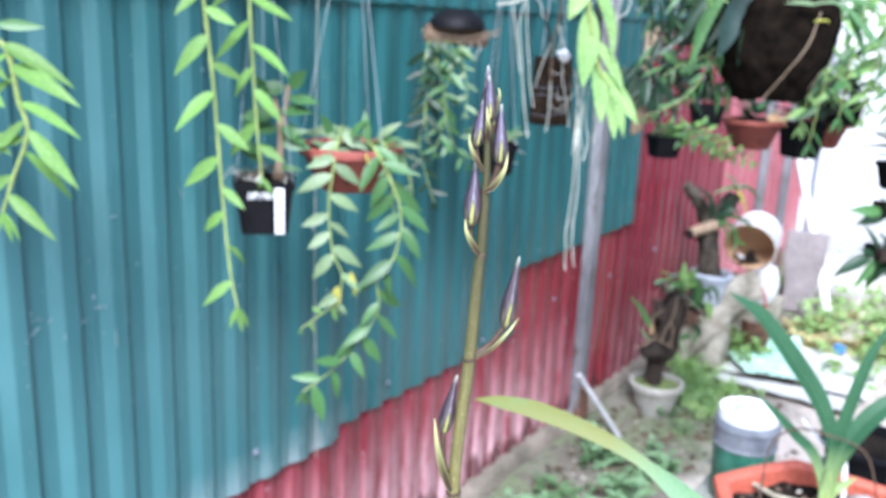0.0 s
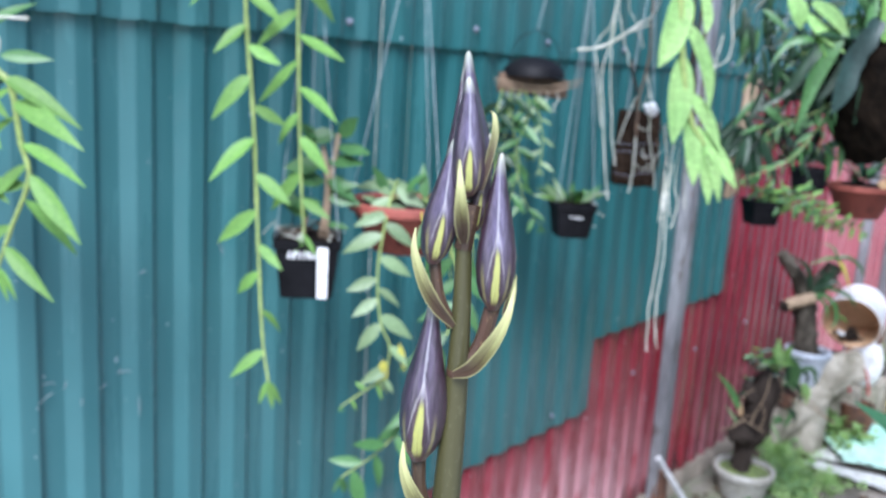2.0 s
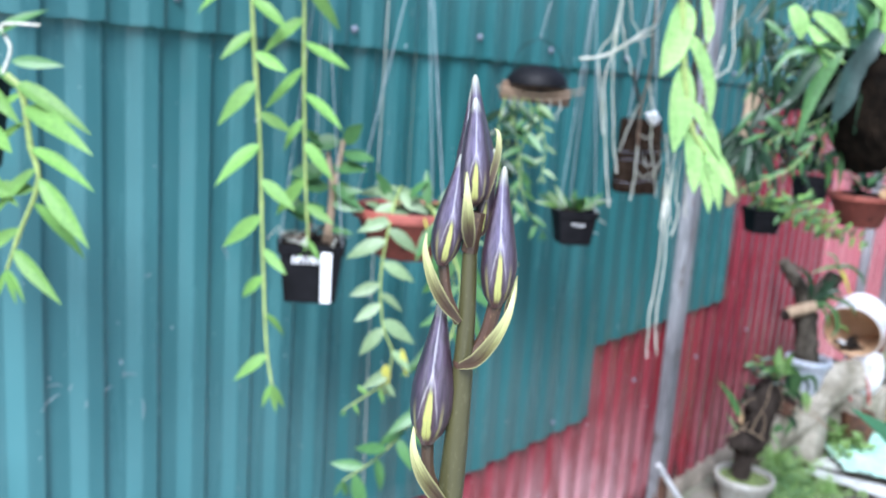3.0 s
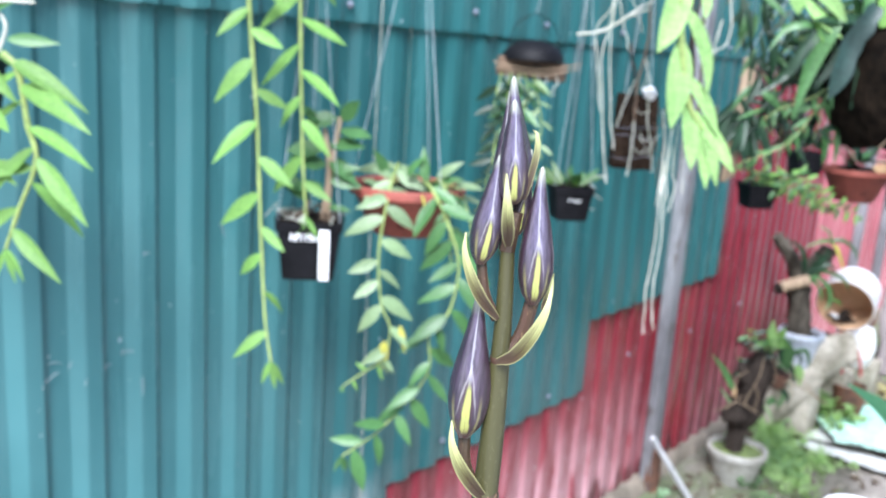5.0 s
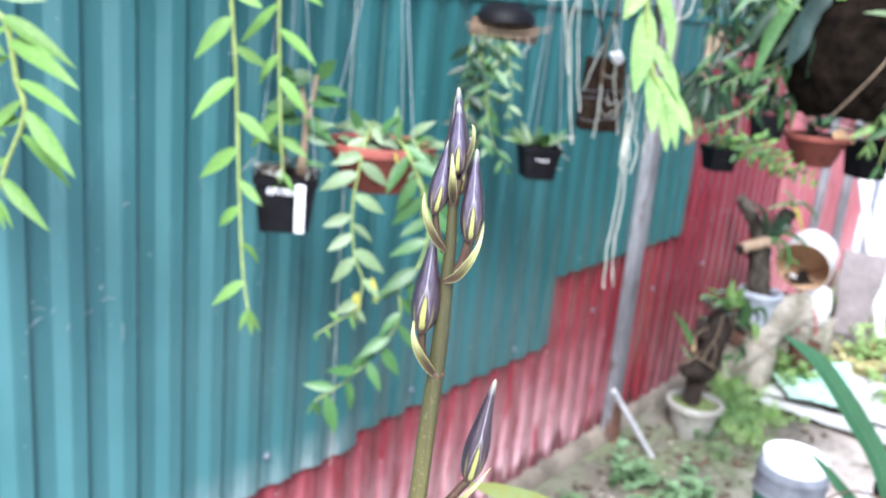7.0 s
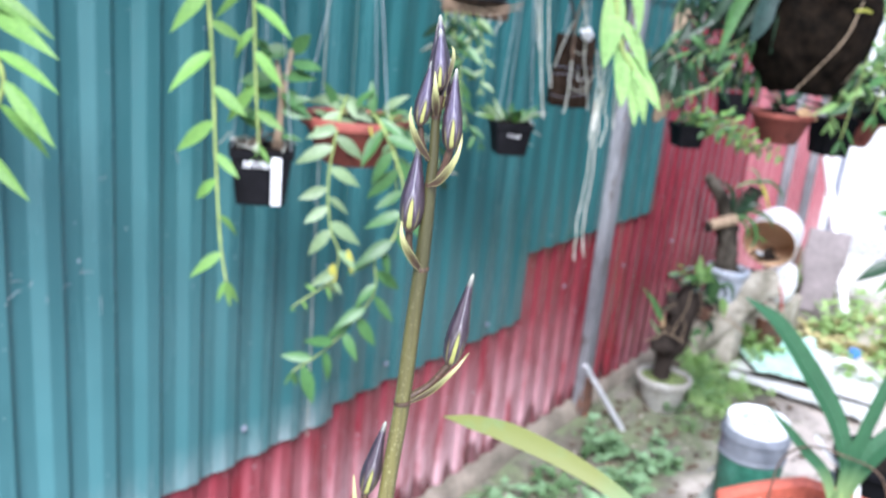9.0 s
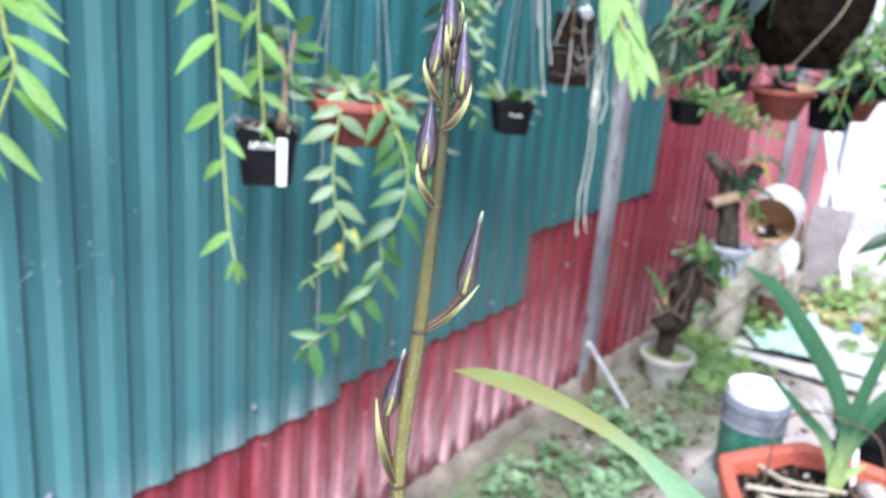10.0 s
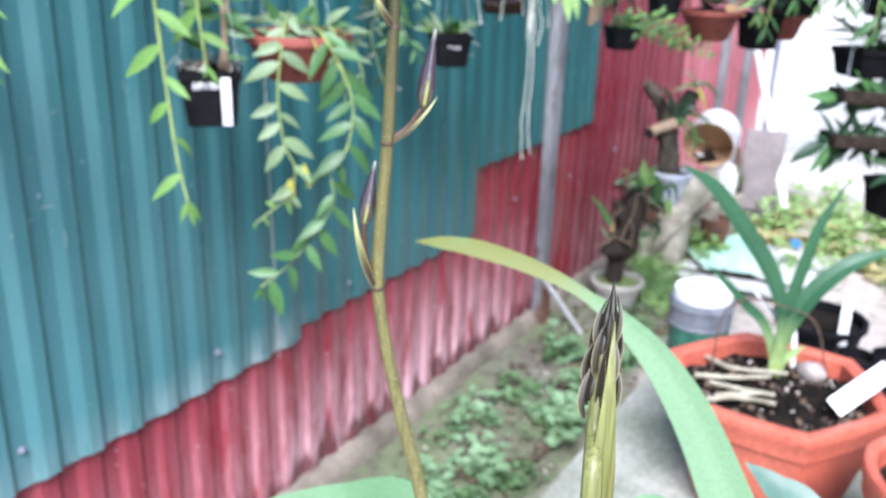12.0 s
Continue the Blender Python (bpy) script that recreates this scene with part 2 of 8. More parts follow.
def tube(bm, pts, radii, sides=8, n=None, wobble=0.0, rng=None):
    """A capped tube through pts; radii: one for all, or one for each of pts."""
    count = len(pts)
    if not isinstance(radii, (list, tuple)):
        radii = [radii] * count
    if n and n > count:
        rr = [radii[min(int(k / (n - 1) * (count - 1)), count - 2)] * (1 - (k / (n - 1) * (count - 1) - min(int(k / (n - 1) * (count - 1)), count - 2)))
              + radii[min(int(k / (n - 1) * (count - 1)), count - 2) + 1] * (k / (n - 1) * (count - 1) - min(int(k / (n - 1) * (count - 1)), count - 2)) for k in range(n)]
        pts = smooth_line(pts, n)
        radii = rr
    pts = [Vector(p) for p in pts]
    side = None
    rings = []
    for k, p in enumerate(pts):
        d = (pts[min(k + 1, len(pts) - 1)] - pts[max(k - 1, 0)]).normalized()
        if side is None:
            side = d.orthogonal().normalized()
        side = (side - d * side.dot(d)).normalized()
        up = d.cross(side)
        ring = []
        for j in range(sides):
            a = 2 * math.pi * j / sides
            r = radii[k] * (1 + (rng.uniform(-wobble, wobble) if wobble else 0))
            ring.append(bm.verts.new(p + r * (math.cos(a) * side + math.sin(a) * up)))
        rings.append(ring)
    for a, b in zip(rings, rings[1:]):
        for j in range(sides):
            bm.faces.new((a[j], a[(j + 1) % sides], b[(j + 1) % sides], b[j]))
    bm.faces.new(list(reversed(rings[0])))
    bm.faces.new(rings[-1])
    return bm


def lathe(bm, profile, sides=24, squash=None, m=Matrix(), caps=True):
    """Turn a profile of (radius, z) round z; squash(angle) gives a factor on the radius (square or hexagonal pots)."""
    rings = []
    for r, z in profile:
        ring = []
        for j in range(sides):
            a = 2 * math.pi * j / sides
            f = squash(a) if squash else 1.0
            ring.append(bm.verts.new(m @ Vector((r * f * math.cos(a), r * f * math.sin(a), z))))
        rings.append(ring)
    for a, b in zip(rings, rings[1:]):
        for j in range(sides):
            bm.faces.new((a[j], a[(j + 1) % sides], b[(j + 1) % sides], b[j]))
    if caps:
        bm.faces.new(list(reversed(rings[0])))
        bm.faces.new(rings[-1])
    return bm


def polygonal(sides, turn=0.0, roundness=0.0):
    """Squash function for a pot with flat sides."""
    def f(a):
        s = 2 * math.pi / sides
        b = (a - turn) % s - s / 2
        return (1 - roundness) * math.cos(s / 2) / math.cos(b) + roundness
    return f


def leaf_bm(length=1.0, width=0.24, fold=0.12, droop=0.15, belly=0.42, thick=0.012, segs=9, tip=1.0):
    """A leaf along +y from its stalk, its upper side to +z; closed, with a fold at the midrib and a bending tip."""
    bm = bmesh.new()
    def at(s, u):
        w = width / 2 * (math.sin(math.pi * min(1.0, s ** (math.log(0.5) / math.log(belly)))) ** 0.92 * tip + (1 - tip) * (1 - s))
        w = max(w, 0.012 * width)
        return Vector((u * w, s * length, abs(u) * w * fold * 2.0 - droop * length * s * s))
    rows = []
    for k in range(segs + 1):
        s = k / segs
        top = [bm.verts.new(at(s, u) + Vector((0, 0, thick * length * 0.5 * (1 - abs(u))))) for u in (-1, -0.5, 0, 0.5, 1)]
        low = [bm.verts.new(at(s, u) - Vector((0, 0, thick * length * 0.5 * (1 - abs(u))))) for u in (-0.5, 0, 0.5)]
        rows.append(top + list(reversed(low)))
    for a, b in zip(rows, rows[1:]):
        for j in range(8):
            bm.faces.new((a[j], a[(j + 1) % 8], b[(j + 1) % 8], b[j]))
    bm.faces.new(list(reversed(rows[0])))
    bm.faces.new(rows[-1])
    return bm


def blade(bm, pts, widths, face, fold=0.2, n=24, thick=0.0015):
    """A long strap leaf along pts; face: the way its upper side looks."""
    line = smooth_line(pts, n)
    count = len(widths) - 1
    rows = []
    for k, p in enumerate(line):
        s = k / (n - 1) * count
        i = min(int(s), count - 1)
        w = (widths[i] * (1 - (s - i)) + widths[i + 1] * (s - i)) / 2
        d = (line[min(k + 1, n - 1)] - line[max(k - 1, 0)]).normalized()
        side = d.cross(Vector(face)).normalized()
        up = side.cross(d).normalized()
        top = [bm.verts.new(p + side * w * u + up * (abs(u) * w * fold * 2 + thick * (1 - abs(u)))) for u in (-1, -0.5, 0, 0.5, 1)]
        low = [bm.verts.new(p + side * w * u + up * (abs(u) * w * fold * 2 - thick * (1 - abs(u)))) for u in (-0.5, 0, 0.5)]
        rows.append(top + list(reversed(low)))
    for a, b in zip(rows, rows[1:]):
        for j in range(8):
            bm.faces.new((a[j], a[(j + 1) % 8], b[(j + 1) % 8], b[j]))
    bm.faces.new(list(reversed(rows[0])))
    bm.faces.new(rows[-1])
    return bm


def aim(base, tip, face, width=1.0):
    """The pose of a unit leaf from base to tip, its upper side towards face; width: factor across."""
    base, tip, face = Vector(base), Vector(tip), Vector(face)
    y = tip - base
    length = y.length
    y.normalize()
    x = y.cross(face).normalized()
    z = x.cross(y)
    return Matrix.Translation(base) @ Matrix((x, y, z)).transposed().to_4x4() @ Matrix.Diagonal((length * width, length, length, 1))


LEAF = {}
for key, mat in (("light", "leaf_light"), ("bright", "leaf_bright"), ("mid", "leaf_mid"), ("pale", "leaf_pale"), ("dark", "leaf_dark"), ("yellow", "leaf_yellow"), ("dry", "leaf_dry")):
    LEAF[key] = [to_mesh("leaf_blade", leaf_bm(1.0, 0.26, 0.14, d, b), M[mat]) for d, b in ((0.10, 0.40), (0.20, 0.36), (-0.08, 0.43), (0.3, 0.40))]

RIGHT = Vector((0.64, -0.768, 0.0))     # across the view of the fence
AWAY = Vector((0.768, 0.64, 0.0))       # along it


def flat(origin, u, z, w=0.0):
    """A place u to the side, z up and w further off than origin, in metres."""
    return Vector(origin) + RIGHT * u + AWAY * w + Vector((0, 0, z))


def add_leaf(parent, kind, base, tip, rng, width=1.0, face=None):
    f = Vector(face) if face is not None else Vector((-0.55, -0.6, 0.55)) + Vector((rng.uniform(-0.4, 0.4), rng.uniform(-0.4, 0.4), rng.uniform(-0.2, 0.3)))
    return piece("leaf", rng.choice(LEAF[kind]), parent, aim(base, tip, f, width))


def cane_plant(parent, pts, kind, rng, size=0.085, gap=0.042, width=1.0, radius=0.0035, hang=0.5, start=0.03, taper=0.5, yellow=0.0, spread=1.0, both=True):
    """A hanging cane with leaves to both sides by turns."""
    total = sum((Vector(b) - Vector(a)).length for a, b in zip(pts, pts[1:]))
    line = smooth_line(pts, max(12, int(total / 0.012)))
    bm = bmesh.new()
    count = len(line)
    tube(bm, line, [radius * (1 - 0.5 * k / count) * (1.25 if k % 4 == 0 else 1.0) for k in range(count)], 7)
    cane = part("cane", bm, M["cane"], parent)
    run, want, sign = 0.0, start, 1
    for a, b in zip(line, line[1:]):
        step = (b - a).length
        run += step
        if run >= want:
            want += gap * rng.uniform(0.7, 1.3) * (0.85 + 0.5 * run / total)
            d = (b - a).normalized()
            side = d.cross(AWAY).normalized() * sign
            if d.z > 0:
                side = -side
            k = 1 - taper * run / total
            length = size * k * rng.uniform(0.72, 1.15)
            fall = hang * rng.uniform(0.55, 1.5)
            way = (side * spread + Vector((0, 0, -fall)) + AWAY * rng.uniform(-0.7, 0.35)).normalized()
            add_leaf(cane, "yellow" if rng.random() < yellow else kind, a, a + way * length, rng, width)
            sign = -sign
    for s in (-0.35, 0.15, 0.45):
        add_leaf(cane, kind, line[-1], line[-1] + (RIGHT * s + Vector((0, 0, -0.8))).normalized() * size * 0.42, rng, width * 0.8)


# ---------------------------------------------------------------- ground, kerb, fence
def ground_material():
    m = bpy.data.materials.new("mossy_earth")
    m.use_nodes = True
    nt = m.node_tree
    b = nt.nodes["Principled BSDF"]
    c = mix_rgb(nt, ramp(nt, noise_tex(nt, 2.2, 6.0, 0.65), 0.38, 0.62), (0.105, 0.094, 0.070, 1), (0.205, 0.190, 0.158, 1))
    c = mix_rgb(nt, ramp(nt, noise_tex(nt, 3.0, 7.0, 0.7, seed=4.0), 0.45, 0.6), c, (0.135, 0.165, 0.085, 1))
    c = mix_rgb(nt, ramp(nt, noise_tex(nt, 26.0, 5.0, 0.7, seed=8.0), 0.5, 0.75), c, (0.05, 0.042, 0.032, 1))
    tc = nt.nodes.new("ShaderNodeTexCoord")
    xyz = nt.nodes.new("ShaderNodeSeparateXYZ")
    nt.links.new(tc.outputs["Object"], xyz.inputs[0])
    edge = math_node(nt, "ADD", xyz.outputs["Y"], math_node(nt, "MULTIPLY", noise_tex(nt, 5.0, 5.0, 0.6, seed=15.0), 0.5))
    path = math_node(nt, "MULTIPLY", ramp(nt, edge, -0.28, -0.48), ramp(nt, noise_tex(nt, 14.0, 6.0, 0.7, seed=17.0), 0.25, 0.5))
    c = mix_rgb(nt, path, c, (0.54, 0.48, 0.43, 1))
    nt.links.new(c, b.inputs["Base Color"])
    b.inputs["Roughness"].default_value = 0.95
    bp = nt.nodes.new("ShaderNodeBump")
    bp.inputs["Strength"].default_value, bp.inputs["Distance"].default_value = 0.8, 0.02
    nt.links.new(noise_tex(nt, 22.0, 8.0, 0.7), bp.inputs["Height"])
    nt.links.new(bp.outputs[0], b.inputs["Normal"])
    return m


def bank(y):
    """The earth rises a little towards the kerb."""
    s = min(1.0, max(0.0, (y + 0.30) / 0.22))
    return 0.058 * s * s * (3 - 2 * s) if y < 0.2 else 0.0


def build_ground():
    bm = bmesh.new()
    near = [k * 0.12 for k in range(-30, 71)]
    xs = [-400, -60, -12, -6, *near, 9.5, 12, 20, 60, 400]
    ys = [-400, -60, -14, -7, *[k * 0.12 for k in range(-40, 21)], 4, 8, 20, 60, 400]
    grid = []
    for x in xs:
        row = []
        for y in ys:
            h = 0.0
            if -4 < x < 9 and -5 < y < 3:
                h = 0.018 * noise.noise(Vector((x * 1.3, y * 1.3, 0))) + 0.010 * noise.noise(Vector((x * 6, y * 6, 4)))
            row.append(bm.verts.new((x, y, h - 0.012 + (bank(y) if x < 6.0 else 0.0))))
        grid.append(row)
    for a, b in zip(grid, grid[1:]):
        for j in range(len(ys) - 1):
            bm.faces.new((a[j], b[j], b[j + 1], a[j + 1]))
    g = part("ground", bm, ground_material())
    tagged(g, "bare mossy earth with damp patches and trodden dirt", "ground", kind="structure")


PITCH, DEPTH = 0.1, 0.0095


def rib(x, w=0.25, depth=DEPTH):
    """How far the corrugated sheet stands out at x."""
    f = (x % PITCH) / PITCH
    if f < w:
        return depth * f / w
    if f < 0.54:
        return depth
    if f < 0.66:
        return depth * (0.66 - f) / 0.12
    return 0.0


def sheet(name, x0, x1, z0, z1, y, mat, parent, label, seed, w=0.25, depth=DEPTH):
    rng = random.Random(seed)
    cuts = {round(x0, 4), round(x1, 4)}
    k = math.floor(x0 / PITCH)
    while k * PITCH < x1:
        for f in (0.0, 0.02, w - 0.02, w + 0.02, 0.53, 0.55, 0.65, 0.67):
            x = (k + f) * PITCH
            if x0 < x < x1:
                cuts.add(round(x, 4))
        k += 1
    xs = sorted(cuts)
    rows = max(2, int((z1 - z0) / 0.25) + 1)
    bm = bmesh.new()
    front, back = [], []
    lip = [rng.uniform(-0.002, 0.002) for _ in xs]
    for i in range(rows):
        s = i / (rows - 1)
        fr, bk = [], []
        for j, x in enumerate(xs):
            z = z0 + (z1 - z0) * s + (lip[j] if i == 0 else 0)
            dent = 0.0025 * noise.noise(Vector((x * 1.5 + seed, z * 1.2, 0)))
            fr.append(bm.verts.new((x, y - rib(x, w, depth) + dent, z)))
            bk.append(bm.verts.new((x, y - rib(x, w, depth) + dent + 0.0012, z)))
        front.append(fr)
        back.append(bk)
    for grid, flip in ((front, False), (back, True)):
        for a, b in zip(grid, grid[1:]):
            for j in range(len(xs) - 1):
                q = (a[j], a[j + 1], b[j + 1], b[j])
                bm.faces.new(tuple(reversed(q)) if flip else q)
    for j in range(len(xs) - 1):
        bm.faces.new((front[0][j + 1], front[0][j], back[0][j], back[0][j + 1]))
        bm.faces.new((front[-1][j], front[-1][j + 1], back[-1][j + 1], back[-1][j]))
    for i in range(rows - 1):
        bm.faces.new((front[i][0], front[i + 1][0], back[i + 1][0], back[i][0]))
        bm.faces.new((front[i + 1][-1], front[i][-1], back[i][-1], back[i + 1][-1]))
    return part(name, bm, mat, parent, label, smooth=False)


def build_fence():
    fence = thing("wall_fence", "fence of painted corrugated steel sheets, teal above and red below", "fence", kind="structure")
    k = 0
    for x0, x1, low in ((-2.99, -1.02, 0.53), (-1.02, -0.068, 0.53), (-0.068, 0.883, 0.535), (0.881, 1.798, 0.572), (1.795, 2.79, 0.808)):
        k += 1
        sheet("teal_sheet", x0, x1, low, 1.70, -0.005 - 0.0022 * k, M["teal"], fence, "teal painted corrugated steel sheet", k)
    for x0, x1 in ((-2.99, -0.1), (-0.1, 1.47), (1.45, 2.645), (2.64, 4.3), (4.28, 6.06)):
        k += 1
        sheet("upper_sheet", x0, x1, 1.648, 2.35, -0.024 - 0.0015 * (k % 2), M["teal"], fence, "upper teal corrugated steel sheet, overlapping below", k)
    for x0, x1, top in ((-2.99, -0.02, 0.75), (-0.02, 0.95, 0.75), (0.94, 1.92, 0.8), (1.91, 2.9, 0.95)):
        k += 1
        sheet("red_sheet", x0, x1, 0.095, top, 0.004 + 0.002 * (k % 2), M["red"], fence, "red painted corrugated steel sheet with chalky stains", k, 0.16)
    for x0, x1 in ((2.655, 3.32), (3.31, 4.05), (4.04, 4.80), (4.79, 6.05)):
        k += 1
        sheet("red_sheet", x0, x1, 0.095, 1.665, 0.004 - 0.002 * (k % 2) - (0.0 if x0 > 2.9 else -0.002), M["red_far" if x0 < 4.0 else "red_sunlit"], fence, "tall red corrugated steel sheet" if x0 < 4.0 else "tall red corrugated steel sheet with sunlight in its colour", k, 0.14, 0.014)
    # screws along the rails
    bm = bmesh.new()
    lathe(bm, [(0.008, 0.0), (0.008, 0.002), (0.0045, 0.003), (0.0045, 0.007), (0.003, 0.008)], 8)
    screw = to_mesh("screw", bm, M["steel"])
    for z, step in ((1.69, 0.4), (0.62, 0.5)):
        x = -1.0
        while x < 2.6:
            x += step
            n = math.floor(x / PITCH) * PITCH + 0.082
            yy = -0.0265 if z > 1.65 else -0.017
            piece("screw", screw, fence, pose(n, yy, z + 0.01 * math.sin(x * 7), 90, 0, 0))
    for x0, z0, x1, z1 in ((0.054, 1.053, 0.083, 1.062), (0.062, 1.08, 0.087, 1.075), (0.098, 1.063, 0.103, 1.075), (0.154, 1.052, 0.174, 1.054), (0.191, 1.066, 0.196, 1.075), (0.194, 1.068, 0.214, 1.067), (0.224, 1.023, 0.225, 0.985), (0.123, 1.043, 0.122, 1.031), (0.388, 1.272, 0.401, 1.247), (0.227, 1.237, 0.241, 1.239)):
        bm = bmesh.new()
        a, b = Vector((x0, -0.0068 - rib(x0) - 0.0022 * (2 if x0 < -0.068 else 3), z0)), Vector((x1, -0.0068 - rib(x1) - 0.0022 * (2 if x1 < -0.068 else 3), z1))
        tube(bm, [a, a.lerp(b, 0.5) + Vector((0.002, 0, 0.003)), b], [0.0003, 0.0007, 0.0004], 5, 8)
        part("scratch", bm, M["string"], fence, "pale scratch in the paint")
    bm = bmesh.new()
    rng = random.Random(4)
    xs = [-3.0 + 0.15 * i for i in range(62)]
    rows = []
    for x in xs:
        j = rng.uniform(-0.008, 0.008)
        rows.append([bm.verts.new((x, y, z)) for y, z in ((-0.06 + j, -0.05), (-0.05 + j, 0.05), (-0.038 + j, 0.082 + j), (-0.02, 0.096 + j * 0.4), (0.09, 0.098), (0.1, -0.05))])
    for a, b in zip(rows, rows[1:]):
        for i in range(5):
            bm.faces.new((a[i], a[i + 1], b[i + 1], b[i]))
    tagged(part("kerb", bm, M["concrete"]), "rough low concrete kerb under the steel fence", "kerb", kind="structure")


def post_steel():
    """Galvanised steel gone dull, with dirt runs and rust blooming in patches."""
    m = material("weathered_post_steel", (0.30, 0.306, 0.326), (0.15, 0.152, 0.165), 0.6, 9, 90, 0.2, metal=0.25, stretch=(1, 1, 0.18))
    nt = m.node_tree
    b = nt.nodes["Principled BSDF"]
    old = b.inputs["Base Color"].links[0].from_socket
    rust = ramp(nt, noise_tex(nt, 11.0, 7.0, 0.7, stretch=(1.6, 1.6, 0.5), seed=21.0), 0.56, 0.66)
    nt.links.new(mix_rgb(nt, math_node(nt, "MULTIPLY", rust, 0.85), old, (0.075, 0.045, 0.034, 1)), b.inputs["Base Color"])
    return m


M["post"] = post_steel()


def fence_post(x, y, foot, top, label, w=0.052):
    """An angle-steel post: two flanges meeting in a corner."""
    post = thing("fence_post", label, "post", (x, y, 0))
    bm = bmesh.new()
    box(bm, (-w / 2, -0.005, foot), (w / 2, 0.0, top), 0.0012)
    part("flange", bm, M["post"], post)
    bm = bmesh.new()
    box(bm, (-w / 2, 0.0005, foot), (-w / 2 + 0.005, 0.035, top), 0.0012)
    part("side_flange", bm, M["post"], post)
    rng = random.Random(int(x * 10))
    for i in range(14):
        bm = bmesh.new()
        z = foot + (top - foot) * rng.random()
        s = rng.uniform(0.006, 0.026)
        e = rng.choice((-1, 1)) * w / 2
        lathe(bm, [(s * 0.2, -0.0015), (s * 0.5, -0.0005), (s * 0.1, 0.0008)], 7, m=pose(e - s * 0.3 * (1 if e > 0 else -1), -0.0052, z, 90, 0, 0) @ Matrix.Diagonal((0.5, 2.2, 1, 1)))
        part("rust_spot", bm, M["rust"], post)
    bm = bmesh.new()
    lathe(bm, [(0.034, -0.02), (0.036, 0.1), (0.031, 0.2), (0.012, 0.22)], 10, m=pose(0, 0.005, 0))
    part("footing", bm, M["rust"], post, "dark rusty footing")
    return post


def build_pavement():
    bm = bmesh.new()
    # The first two slabs are unseen, added to bounce light onto the fence.
    box(bm, (-14, -16, -0.03), (14, -2.35, 0.03), 0.004)
    box(bm, (-14, -2.36, -0.03), (0.60, -0.09, 0.03), 0.004)
    box(bm, (5.25, -2.36, -0.03), (14, -0.09, 0.03), 0.004)
    box(bm, (6.3, -0.10, -0.03), (14, 6.0, 0.03), 0.004)
    tagged(part("pavement", bm, material("pale_concrete", (0.52, 0.51, 0.48), (0.38, 0.375, 0.35), 0.9, 2, 40, 0.3)), "pale concrete yard, its near slabs unseen and added to bounce light", "pavement", kind="structure")


def build_unseen_wall():
    """An unseen wall added opposite the fence, to shape its reflections and ambient light."""
    bm = bmesh.new()
    box(bm, (1.0, -2.6, -0.05), (9.6, -2.36, 1.9), 0.02)
    tagged(part("wall_unseen", bm, material("unseen_wall_plaster", (0.24, 0.24, 0.22), (0.16, 0.165, 0.15), 0.95, 2.5, 40, 0.5)), "unseen grey wall added to shape the fence's reflections", "wall", kind="structure")


build_unseen_wall()
build_ground()
build_fence()
build_pavement()
fence_post(2.327, -0.052, 0.02, 2.3, "bluish grey steel angle post with rust along its edge", 0.066)
fence_post(4.78, -0.05, 0.02, 2.3, "grey steel angle post on the red fence")
fence_post(5.39, -0.05, 0.02, 2.3, "pale grey steel post near the end of the fence", 0.07)

# ---------------------------------------------------------------- the bench and what stands on it
def build_bench():
    bench = thing("bench", "grey cement slab bench on block legs", "bench", (0, 0, 0))
    bm = bmesh.new()
    box(bm, (-0.75, -1.85, 0.705), (0.93, -0.968, 0.76), 0.012)
    part("slab", bm, M["cement"], bench)
    bm = bmesh.new()
    box(bm, (0.936, -1.85, 0.705), (1.14, -1.13, 0.76), 0.012)
    part("slab", bm, M["cement"], bench)
    for x in (-0.55, 0.1, 0.75, 1.03):
        bm = bmesh.new()
        box(bm, (x - 0.1, -1.75, -0.03), (x + 0.1, -1.2, 0.706), 0.01)
        part("leg", bm, M["cement"], bench)


def hex_pot(at, turn, radius, height, label, roundness=0.34):
    pot = thing("flower_pot", label, "flower pot", at, turn, "orange plastic pots")
    sq = polygonal(6, 0.0, roundness)
    bm = bmesh.new()
    lathe(bm, [(radius * 0.66, 0.0), (radius * 0.68, 0.004), (radius * 0.93, height - 0.045), (radius * 0.93, height - 0.04), (radius * 0.88, height - 0.04), (radius * 0.6, 0.02)], 48, sq)
    body = part("body", bm, M["orange"], pot)
    bm = bmesh.new()
    h = height
    lathe(bm, [(radius * 0.925, h - 0.048), (radius * 0.97, h - 0.044), (radius * 0.985, h - 0.026), (radius * 1.01, h - 0.018), (radius * 1.02, h - 0.009), (radius * 1.0, h - 0.002), (radius * 0.96, h), (radius * 0.90, h - 0.002),
               (radius * 0.865, h - 0.006), (radius * 0.86, h - 0.05)], 48, sq)
    part("rim", bm, M["orange"], body, "rounded pot rim")
    bm = bmesh.new()
    rng = random.Random(8)
    rings = []
    for r in [0.0] + [0.05 + 0.041 * q for q in range(21)]:
        ring = []
        for j in range(72):
            a = 2 * math.pi * j / 72
            p = Vector((radius * r * sq(a) * math.cos(a), radius * r * sq(a) * math.sin(a), height - 0.030))
            p.z += 0.010 * noise.noise(p * 45) + 0.006 * noise.noise(p * 140) + rng.uniform(-0.002, 0.002)
            ring.append(bm.verts.new(p))
        rings.append(ring)
    for a, b in zip(rings, rings[1:]):
        for j in range(72):
            bm.faces.new((a[j], b[j], b[(j + 1) % 72], a[(j + 1) % 72]))
    part("soil", bm, M["soil"], pot, "dark crumbly soil")
    return pot


